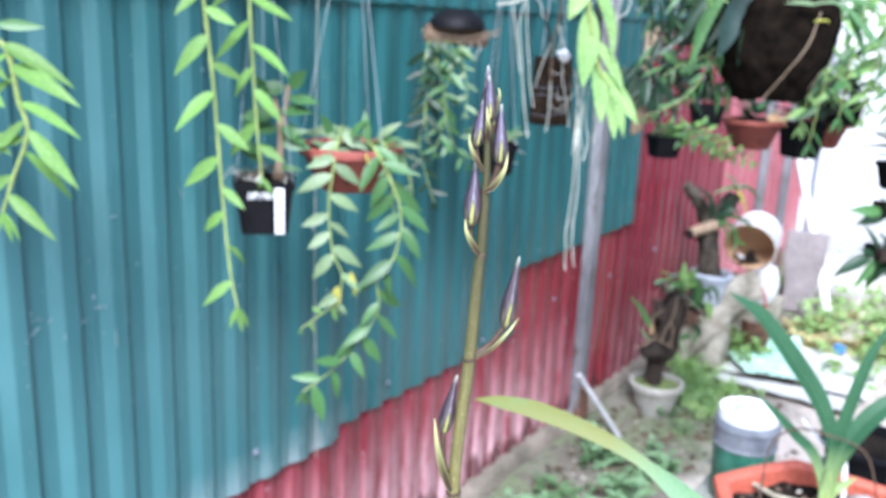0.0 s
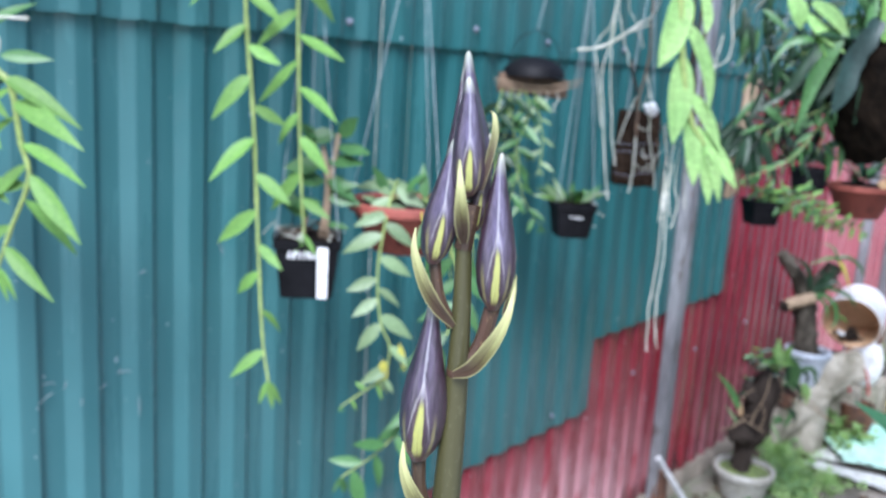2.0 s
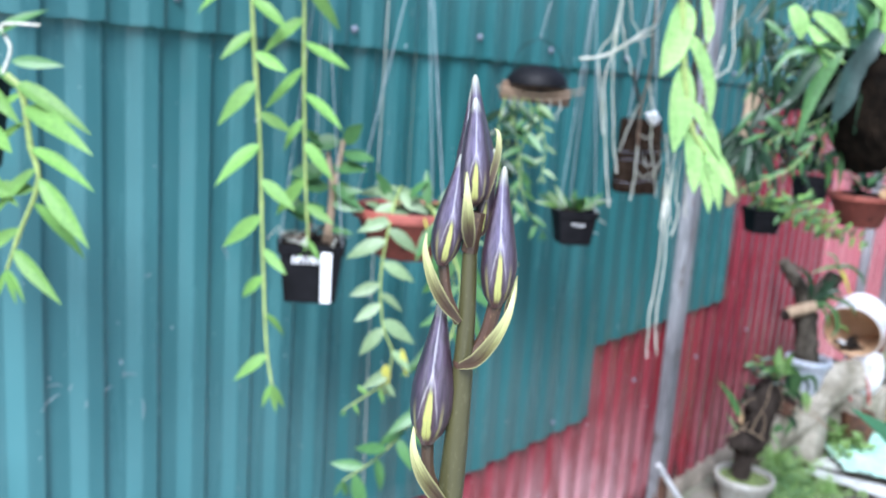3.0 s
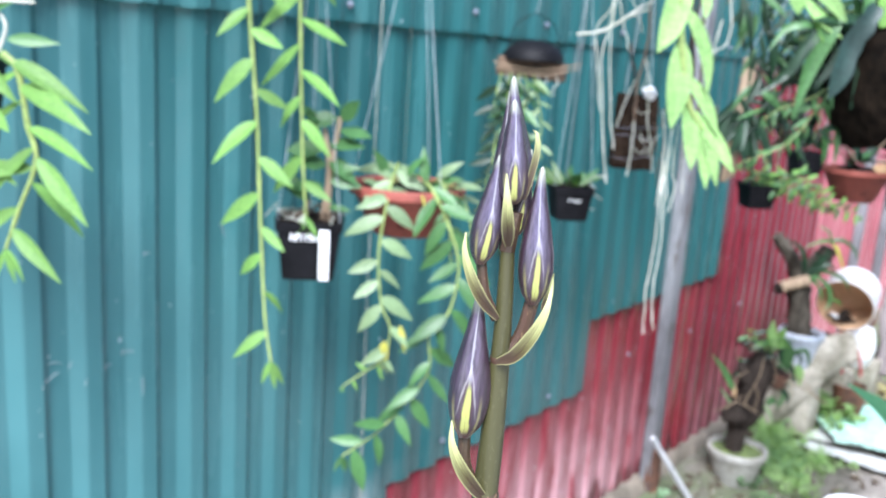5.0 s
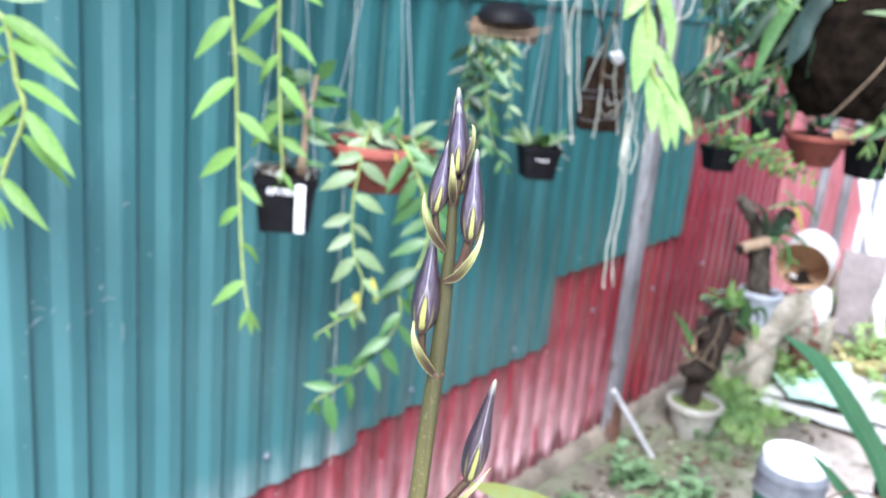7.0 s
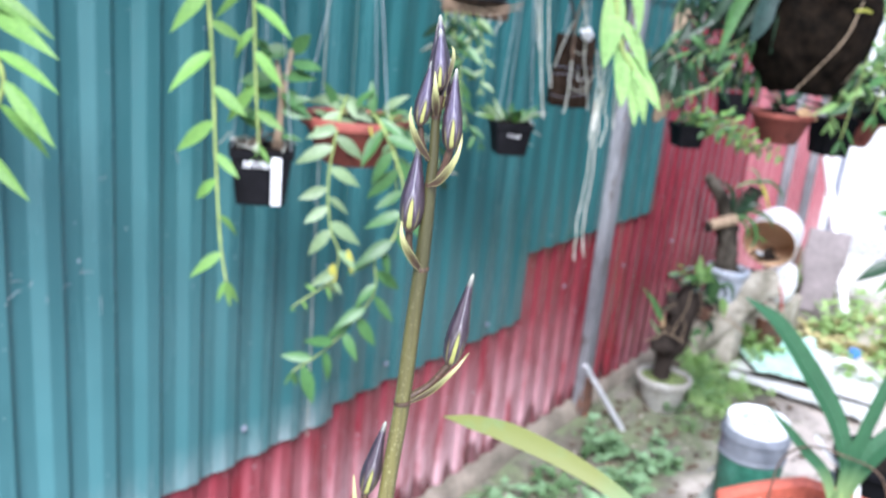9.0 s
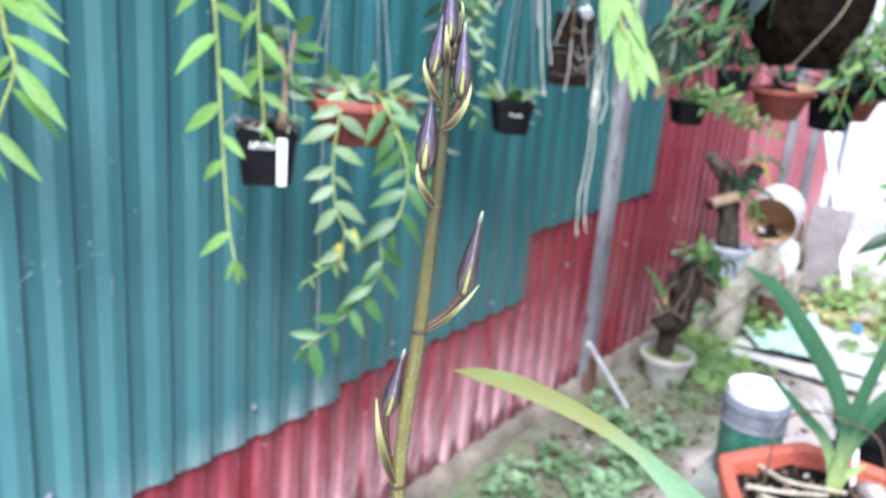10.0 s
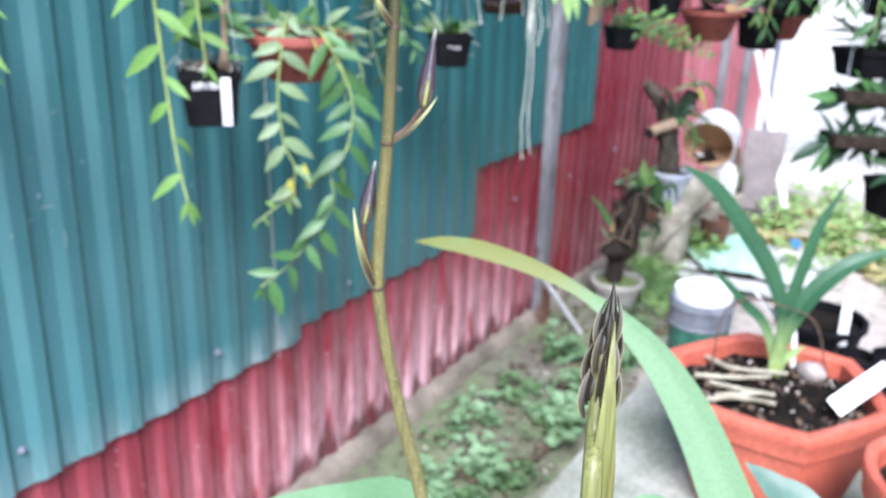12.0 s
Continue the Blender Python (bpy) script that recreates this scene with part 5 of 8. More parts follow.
def build_left_orchid():
    rng = random.Random(11)
    O = Vector((-0.086, -0.256, 1.50))
    square_pot("hanging_pot", (-0.130, -0.1835, 1.565), 0.115, 0.115, "black square hanging pot with white numbers by the fence", -0.26, text="17")
    plant = thing("hanging_orchid", "orchid with long drooping canes of bright green leaves", "orchid", group="hanging orchids")
    f = lambda u, z, w=0.0: flat(O, u, z, w)
    cane_plant(plant, [f(-0.005, 0.068), f(0.012, 0.05), f(0.020, -0.01), f(0.029, -0.055), f(0.006, -0.115), f(-0.012, -0.165)], "light", rng, 0.112, 0.022, 0.80, 0.0042, 0.7, 0.012, 0.1)
    cane_plant(plant, [f(-0.03, 0.07), f(-0.035, 0.0), f(-0.04, -0.09)], "light", rng, 0.075, 0.024, 1.0, 0.0035, 0.8, 0.02, 0.3)
    for u, z, du, dz in ((0.0, 0.085, 0.06, 0.0), (-0.02, 0.08, 0.03, -0.03), (-0.02, 0.11, 0.05, 0.045)):
        add_leaf(plant, "mid", f(u, z), f(u + du, z + dz), rng)
    bm = bmesh.new()
    tube(bm, [f(-0.01, 0.07), f(0.0, 0.10), f(-0.01, 0.125), f(0.035, 0.128)], 0.002, 6, 12)
    part("aerial_root", bm, M["root"], plant)


def build_long_canes():
    rng = random.Random(12)
    square_pot("hanging_pot", (0.33, -0.235, 1.93), 0.13, 0.12, "black square pot hanging high above the fence rails", -0.26)
    plant = thing("hanging_orchid", "orchid with two very long hanging green leafy canes", "orchid", group="hanging orchids")
    cane_plant(plant, [(0.318, -0.215, 1.925), (0.292, -0.205, 1.85), (0.298, -0.205, 1.67), (0.309, -0.215, 1.496), (0.303, -0.240, 1.297), (0.290, -0.270, 1.173), (0.287, -0.290, 1.110)], "light", rng, 0.108, 0.040, 1.12, 0.0040, 0.75, 0.02, 0.42)
    cane_plant(plant, [(0.345, -0.235, 1.925), (0.368, -0.235, 1.85), (0.372, -0.237, 1.676), (0.376, -0.247, 1.452), (0.374, -0.263, 1.330)], "light", rng, 0.096, 0.034, 1.05, 0.0038, 0.95, 0.02, 0.2)


def build_pot_a():
    rng = random.Random(13)
    at = (0.417, -0.225, 1.318)
    pot = square_pot("hanging_pot", at, 0.108, 0.100, "black square pot with a white tag hanging on wires", -0.26)
    scribble(pot, 0.0735, -0.024, 7, rng, 0.013)
    plant = thing("hanging_orchid", "orchid with upright brown canes and rounded green leaves", "orchid", group="potted orchids")
    O = Vector(at)
    for pts in ([(0.03, -0.01), (0.032, 0.07), (0.045, 0.17)], [(0.02, -0.01), (0.03, 0.08), (0.02, 0.15)], [(-0.01, -0.01), (-0.005, 0.03)]):
        bm = bmesh.new()
        tube(bm, [flat(O, u, z) for u, z in pts], [0.004, 0.005, 0.004][:len(pts)], 7, 14)
        part("cane", bm, M["palewood"], plant, "brown dry cane")
    for u, z, du, dz, w in ((0.045, 0.165, 0.035, 0.035, 2.0), (0.045, 0.150, 0.055, -0.012, 1.9), (0.020, 0.160, -0.050, 0.022, 2.0), (0.040, 0.168, -0.052, -0.004, 2.1), (0.030, 0.125, 0.058, 0.004, 2.0), (0.020, 0.120, -0.060, -0.012, 2.1),
                            (0.030, 0.100, 0.050, -0.030, 1.9), (0.025, 0.090, -0.062, 0.008, 1.9), (0.030, 0.070, 0.052, -0.006, 1.9), (0.030, 0.075, 0.045, 0.022, 1.6), (0.020, 0.055, -0.055, -0.006, 1.7), (0.000, 0.030, -0.040, 0.030, 1.4),
                            (0.030, 0.020, 0.040, 0.000, 1.1), (-0.010, 0.050, -0.050, 0.024, 1.5), (0.010, 0.140, -0.020, 0.045, 1.5)):
        p = flat(O, u, z)
        add_leaf(plant, "mid", p, flat(O, u + du, z + dz, -0.02), rng, w)
    for k in range(22):
        bm = bmesh.new()
        a = rng.uniform(0, 6.28)
        p = O + Vector((0.045 * math.cos(a), 0.045 * math.sin(a), 0.0))
        tube(bm, [p, p + Vector((rng.uniform(-0.02, 0.02), rng.uniform(-0.02, 0.02), rng.uniform(0.004, 0.018))), p + Vector((rng.uniform(-0.04, 0.04), rng.uniform(-0.04, 0.04), 0.002))], 0.0012, 5)
        part("dry_root", bm, M["root" if k % 3 else "wood"], plant, "dry root on the pot's surface")
    bm = bmesh.new()
    box(bm, (-0.0085, -0.001, -0.082), (0.0085, 0.001, 0.004), 0.0009)
    tag = part("plant_tag", bm, M["white"])
    q = flat(O, 0.033, -0.013, -0.058)
    tag.matrix_basis = pose(*q, 4, 0, -50)
    tagged(tag, "long white plastic tag stuck on the black pot", "plant tag")


def build_bowl_a():
    rng = random.Random(14)
    at = (0.575, -0.300, 1.374)
    bowl(at, 0.102, 0.086, "terracotta hanging bowl with trailing orchids by the teal sheets", -0.26)
    plant = thing("hanging_orchid", "trailing orchid with pale grey-green leaves and one yellow leaf", "orchid", group="hanging orchids")
    O = Vector(at)
    f = lambda u, z, w=0.0: flat(O, u, z, w)
    cane_plant(plant, [f(-0.02, 0.0), f(-0.018, 0.035), f(-0.026, 0.0, -0.09), f(-0.038, -0.10, -0.10), f(-0.030, -0.19, -0.10), f(-0.012, -0.235, -0.10), f(-0.018, -0.29, -0.10)], "pale", rng, 0.070, 0.024, 1.42, 0.0028, 0.6, 0.05, 0.1)
    cane_plant(plant, [f(0.02, 0.0), f(0.04, 0.01, -0.08), f(0.075, -0.05, -0.10), f(0.097, -0.12, -0.10), f(0.085, -0.20, -0.10), f(0.055, -0.24, -0.10), f(0.058, -0.305, -0.10), f(0.02, -0.37, -0.10), f(-0.03, -0.43, -0.10), f(-0.085, -0.475, -0.10)],
               "mid", rng, 0.078, 0.021, 1.2, 0.0028, 0.8, 0.04, 0.05)
    cane_plant(plant, [f(0.03, 0.0), f(0.06, 0.015, -0.06), f(0.075, -0.04, -0.09), f(0.083, -0.11, -0.09)], "mid", rng, 0.05, 0.022, 1.1, 0.0028, 0.6, 0.02, 0.2)
    cane_plant(plant, [f(0.05, 0.0), f(0.09, 0.0, -0.03), f(0.115, -0.06, -0.04), f(0.12, -0.10, -0.04)], "pale", rng, 0.035, 0.02, 1.1, 0.0024, 0.4, 0.03, 0.2)
    cane_plant(plant, [f(-0.018, -0.29, -0.10), f(-0.045, -0.31, -0.10), f(-0.09, -0.345, -0.10)], "light", rng, 0.03, 0.022, 1.0, 0.0022, 0.6, 0.02, 0.3)
    for u, z, du, dz in ((-0.02, -0.255, -0.016, -0.058), (-0.018, -0.258, -0.004, -0.060), (0.004, -0.225, 0.012, -0.050), (0.028, 0.0, 0.005, -0.022)):
        add_leaf(plant, "yellow", f(u, z, -0.105), f(u + du, z + dz, -0.105), rng, 0.85)
    for u, z, du, dz, kind in ((-0.03, 0.02, -0.03, 0.045, "mid"), (-0.02, 0.015, -0.035, 0.02, "pale"), (0.0, 0.02, 0.02, 0.04, "mid"), (0.05, 0.02, 0.035, 0.035, "pale"), (0.055, 0.015, 0.04, 0.01, "mid"), (0.08, 0.01, 0.05, 0.002, "pale"),
                               (-0.06, 0.005, 0.05, -0.012, "pale"), (-0.05, 0.004, -0.02, 0.01, "pale"), (0.06, 0.0, 0.045, -0.03, "mid")):
        add_leaf(plant, kind, f(u, z, -0.05), f(u + du, z + dz, -0.07), rng, 1.3)
    # jute cord behind the bowl, running down to the kerb
    bm = bmesh.new()
    tube(bm, [(0.745, -0.06, RAIL_Z), (0.740, -0.055, 1.2), (0.745, -0.06, 0.55)], 0.0010, 6, 12)
    tagged(part("cord", bm, M["root"]), "thin pale cord hanging down in front of the fence", "cord")


def build_pot_b():
    rng = random.Random(15)
    at = (1.186, -0.262, 1.322)
    square_pot("hanging_pot", at, 0.092, 0.080, "small black hanging pot with white lettering", -0.26, text="HB2")
    plant = thing("hanging_orchid", "small bushy orchid with narrow leaves in a black pot", "orchid", group="potted orchids")
    for k in range(26):
        a = rng.uniform(0, 6.28)
        p = Vector(at) + Vector((math.cos(a), math.sin(a), 0)) * 0.025
        way = Vector((math.cos(a), math.sin(a), rng.uniform(0.2, 1.4))).normalized()
        add_leaf(plant, rng.choice(("mid", "pale", "light")), p, p + way * rng.uniform(0.04, 0.075), rng, 0.8)
    roots(plant, [(flat(at, 0.03, 0.02), flat(at, 0.085, 0.025), 0.01), (flat(at, 0.03, 0.01), flat(at, 0.075, -0.03), 0.01), (flat(at, 0.04, -0.05), flat(at, 0.06, -0.055), 0.002)], radius=0.0014)


def build_mount():
    rng = random.Random(16)
    O = Vector((1.118, -0.172, 1.597))
    mount = thing("orchid_mount", "black half-shell planter on a slab of brown wood", "planter", group="hanging mounts")
    bm = bmesh.new()
    bmesh.ops.create_uvsphere(bm, u_segments=28, v_segments=14, radius=0.070)
    bmesh.ops.bisect_plane(bm, geom=bm.verts[:] + bm.edges[:] + bm.faces[:], plane_co=(0, 0, 0), plane_no=(0, 0, -1), clear_outer=True)
    bmesh.ops.transform(bm, matrix=Matrix.Translation(O + Vector((0, 0, 0.0))) @ Matrix.Diagonal((1.02, 1.02, 0.66, 1)), verts=bm.verts)
    part("shell", bm, M["black"], mount, "black plastic dome")
    bm = bmesh.new()
    box(bm, (-0.078, -0.03, -0.04), (0.078, 0.03, 0.002), 0.006)
    for v in bm.verts:
        v.co += Vector((0, 0, 0.006 * noise.noise(v.co * 30)))
    ob = part("wood_slab", bm, M["wood"], mount, "rough brown wood slab")
    ob.matrix_basis = pose(*O, 0, 4, -50)
    bm = bmesh.new()
    tube(bm, [flat(O, -0.09, -0.008, -0.035), flat(O, 0.0, -0.02, -0.05), flat(O, 0.06, -0.012, -0.045), flat(O, 0.105, 0.0, -0.03)], 0.0015, 7, 20)
    tube(bm, [flat(O, -0.085, -0.02, -0.03), flat(O, 0.02, -0.03, -0.05), flat(O, 0.10, -0.012, -0.03)], 0.0016, 7, 20)
    part("twig", bm, M["palewood"], mount, "pale thin twigs")
    for side in (-0.06, 0.06):
        bm = bmesh.new()
        tube(bm, [flat(O, side, 0.01), flat(O, side * 0.75, 0.075), flat(O, 0.0, 0.105)], 0.0012, 6, 16)
        part("handle_wire", bm, M["black"], mount, "thin black wire handle")
    bm = bmesh.new()
    tube(bm, [flat(O, 0, 0.103), (O.x, -0.26, RAIL_Z + 0.004)], 0.0009, 5)
    part("string", bm, M["string"], mount)
    plant = thing("hanging_orchid", "hanging orchid with small grey-green leaves on many thin canes", "orchid", group="hanging orchids")
    for kind, size, pts in (("dark", 0.060, [(-0.070, -0.03), (-0.080, -0.10), (-0.072, -0.20), (-0.085, -0.28), (-0.065, -0.36), (-0.042, -0.43)]), ("mid", 0.054, [(-0.020, -0.03), (-0.005, -0.08), (-0.030, -0.16), (-0.020, -0.22), (0.0, -0.28), (0.040, -0.33)]),
                            ("pale", 0.050, [(0.0, -0.03), (0.015, -0.08), (0.028, -0.14), (0.026, -0.20)]), ("dark", 0.064, [(-0.050, -0.03), (-0.055, -0.12), (-0.075, -0.20), (-0.060, -0.28)]), ("mid", 0.058, [(-0.030, -0.03), (-0.045, -0.09), (-0.020, -0.20), (-0.045, -0.30)])):
        cane_plant(plant, [flat(O, u, z, -0.04) for u, z in pts], kind, rng, size, 0.021, 1.15, 0.0018, 0.75, 0.02, 0.15)
    roots(plant, [(flat(O, u, -0.03, -0.04), flat(O, u + rng.uniform(-0.02, 0.02), -0.075, -0.04), 0.006) for u in (-0.06, -0.045, -0.03, 0.01, 0.03, 0.05)], radius=0.0012)


def build_basket():
    O = Vector((1.20, -0.40, 1.45))
    f = lambda u, z, w=-0.05: flat(O, u, z, w)
    basket = thing("orchid_basket", "dark brown fern-fibre slab with crooked orchid roots", "planter", group="hanging mounts")
    bm = bmesh.new()
    box(bm, (-0.044, -0.022, -0.072), (0.044, 0.022, 0.090), 0.006)
    bmesh.ops.subdivide_edges(bm, edges=bm.edges, cuts=4, use_grid_fill=True)
    for v in bm.verts:
        taper = 1.06 - 0.9 * max(0.0, v.co.z - 0.0)
        v.co = Vector((v.co.x * taper, v.co.y, v.co.z)) + Vector((noise.noise(v.co * 50), noise.noise(v.co * 50 + Vector((5, 0, 0))), 0.8 * noise.noise(v.co * 60 + Vector((0, 7, 0))))) * 0.005
    ob = part("fibre_block", bm, M["fern_fibre"], basket)
    ob.matrix_basis = pose(*O, 0, 0, -50)
    for z, d in ((-0.045, 0.004), (0.0, -0.003), (0.02, 0.002)):
        bm = bmesh.new()
        tube(bm, [f(-0.050, z, -0.02), f(-0.02, z - d, -0.028), f(0.02, z + d, -0.028), f(0.050, z, -0.02)], 0.0005, 5, 10)
        part("binding_wire", bm, M["steel"], basket, "thin pale binding wire")
    for s in (-0.03, 0.03):
        bm = bmesh.new()
        tube(bm, [f(s, 0.08, 0.0), f(s * 0.2, 0.35, 0.0), (O.x, -0.26, RAIL_Z + 0.004)], 0.0008, 5)
        part("string", bm, M["string"], basket)
    wiggly(basket, [f(-0.010, 0.36), f(-0.003, 0.203), f(-0.014, 0.122), f(-0.013, 0.035)], 0.0032, "wood", "thin brown stick", 1, "stick")
    wiggly(basket, [f(-0.013, 0.038), f(-0.012, -0.01), f(-0.013, -0.053), f(-0.017, -0.084)], 0.0022, "root", "pale root end", 2)
    wiggly(basket, [f(-0.039, 0.197), f(-0.031, 0.16), f(-0.021, 0.126), f(-0.022, 0.06, -0.03)], 0.0036, "bark", "dark jointed old cane", 3, "old_cane")
    for seed, pts in enumerate(([(-0.020, 0.122), (-0.035, 0.078), (-0.051, 0.020)], [(-0.006, 0.169), (0.010, 0.119), (0.014, 0.046), (0.031, -0.023), (0.038, -0.072)], [(0.044, 0.013), (0.030, -0.015), (0.021, -0.037)], [(0.053, 0.031), (0.058, -0.005), (0.070, -0.039)],
                               [(0.002, 0.014), (0.009, -0.007), (0.022, -0.002)], [(-0.012, 0.06), (0.002, 0.052), (0.018, 0.058)], [(-0.01, -0.02), (0.008, -0.032), (0.020, -0.018)], [(0.0, 0.17), (0.004, 0.13), (-0.004, 0.10)])):
        wiggly(basket, [f(*p) for p in pts], 0.0016 if seed < 2 else 0.0011, seed=10 + seed)
    for seed, pts in enumerate(([(0.030, 0.038), (0.044, -0.023), (0.051, -0.103)], [(0.040, 0.06), (0.055, 0.0), (0.050, -0.09)], [(0.035, 0.07), (0.048, 0.04), (0.062, 0.045)], [(0.030, 0.02), (0.045, 0.03), (0.05, 0.07)])):
        wiggly(basket, [f(*p) for p in pts], 0.0014, "wood", "thin brown dry root", 30 + seed)
    bm = bmesh.new()
    bmesh.ops.create_icosphere(bm, subdivisions=3, radius=0.013)
    for v in bm.verts:
        v.co *= 1 + 0.5 * noise.noise(v.co * 110)
    ob = part("foam_lump", bm, M["white"], basket, "crumpled white padding")
    ob.matrix_basis = pose(*f(0.020, 0.096, -0.02)) @ Matrix.Diagonal((1.2, 1, 1.1, 1))


def build_bright_orchid():
    rng = random.Random(18)
    O = Vector((0.850, -0.640, 1.72))
    square_pot("hanging_pot", (0.86, -0.63, 1.93), 0.13, 0.12, "black pot hanging high with a bright orchid", -0.66)
    plant = thing("hanging_orchid", "orchid with broad bright green hanging leaves and long roots", "orchid", group="hanging orchids")
    f = lambda u, z, w=0.0: flat(O, u, z, w)
    bm = bmesh.new()
    tube(bm, [(0.86, -0.63, 1.925), f(-0.01, 0.1), f(-0.003, 0.011), f(0.009, -0.069), f(0.033, -0.170), f(0.064, -0.218)], [0.005, 0.006, 0.006, 0.006, 0.005, 0.003], 8, 30)
    part("cane", bm, M["cane"], plant)
    for pts, w in (([(-0.004, 0.03), (-0.003, 0.0), (-0.014, -0.052), (-0.032, -0.094)], 0.046), ([(0.010, -0.075), (0.012, -0.141), (0.006, -0.219)], 0.043), ([(0.006, -0.020), (0.031, -0.047), (0.055, -0.103), (0.062, -0.159)], 0.024), ([(0.031, -0.172), (0.045, -0.233), (0.049, -0.287)], 0.031),
                   ([(0.026, -0.130), (0.060, -0.169), (0.091, -0.226)], 0.024), ([(0.046, -0.190), (0.090, -0.237), (0.128, -0.289)], 0.028), ([(0.055, -0.215), (0.072, -0.265), (0.082, -0.320)], 0.024), ([(0.064, -0.218), (0.085, -0.260), (0.100, -0.315)], 0.022), ([(0.028, 0.05), (0.042, -0.005), (0.040, -0.036)], 0.018),
                   ([(-0.01, 0.10), (-0.04, 0.07), (-0.06, 0.03)], 0.03), ([(-0.01, 0.11), (0.03, 0.09), (0.045, 0.04)], 0.03)):
        d = rng.uniform(-0.03, 0.0)
        strap(plant, "leaf_bright", [f(u, z, 0.004 + d * n / len(pts)) for n, (u, z) in enumerate(pts)], w, "", (-0.72 + rng.uniform(-0.2, 0.2), -0.58 + rng.uniform(-0.2, 0.2), 0.25), 0.10, (0.35, 0.78, 0.98, 1.0, 0.88, 0.55, 0.06))
    # dry stems that the roots cling to
    for k, (u0, u1, z1) in enumerate(((0.021, 0.048, -0.14), (0.032, 0.052, -0.19), (0.045, 0.040, -0.16), (0.059, 0.058, -0.10), (0.052, 0.066, -0.21))):
        wiggly(plant, [f(u0, 0.20, 0.06), f(u0 + 0.004, 0.02, 0.06), f(u1, z1 * 0.6, 0.06), f(u1 + 0.003, z1, 0.05)], 0.0030, "wood", "dry brown stem", 50 + k, "dry_stem")
    for k, pts in enumerate(([(0.010, -0.28), (0.014, -0.40), (0.008, -0.52), (0.012, -0.600)], [(0.012, -0.28), (0.024, -0.42), (0.020, -0.52), (0.030, -0.592)], [(0.030, -0.212), (0.029, -0.295), (0.038, -0.324), (0.030, -0.37)], [(0.039, -0.20), (0.044, -0.258), (0.051, -0.335)], [(0.083, -0.033), (0.075, -0.075), (0.073, -0.106)],
                             [(0.091, 0.10), (0.092, 0.019), (0.098, -0.063), (0.073, -0.089)], [(0.0, -0.19), (0.010, -0.26), (0.008, -0.36)], [(0.016, -0.20), (0.020, -0.27), (0.014, -0.34)], [(0.022, -0.21), (0.018, -0.29), (0.026, -0.35)], [(0.058, -0.02), (0.050, -0.08), (0.060, -0.12)])):
        wiggly(plant, [f(u, z, 0.03) for u, z in pts], 0.0014, seed=60 + k)
    # a crooked root system reaching towards the fence
    for k, (pts, r) in enumerate((([(-0.087, 0.10), (-0.089, -0.008), (-0.113, -0.049), (-0.115, -0.082), (-0.103, -0.148), (-0.093, -0.206)], 0.0014), ([(-0.087, 0.014), (-0.093, -0.059), (-0.101, -0.107), (-0.091, -0.192), (-0.081, -0.268), (-0.069, -0.337)], 0.0015), ([(-0.086, -0.012), (-0.088, -0.051), (-0.086, -0.106), (-0.073, -0.214), (-0.061, -0.274)], 0.0014),
                                  ([(-0.085, 0.10), (-0.083, 0.014), (-0.074, -0.025), (-0.060, -0.068), (-0.052, -0.093)], 0.0014), ([(-0.075, 0.10), (-0.065, 0.015), (-0.049, -0.016), (-0.031, -0.059)], 0.0012), ([(-0.150, -0.070), (-0.108, -0.062), (-0.072, -0.041), (-0.041, -0.016), (-0.019, 0.0), (-0.005, 0.06)], 0.0030), ([(-0.080, -0.045), (-0.047, -0.027), (-0.023, -0.017)], 0.0022))):
        wiggly(plant, [f(u, z, 0.12) for u, z in pts], r, seed=80 + k, label="thick pale root reaching sideways" if r > 0.002 else "pale hanging aerial root")


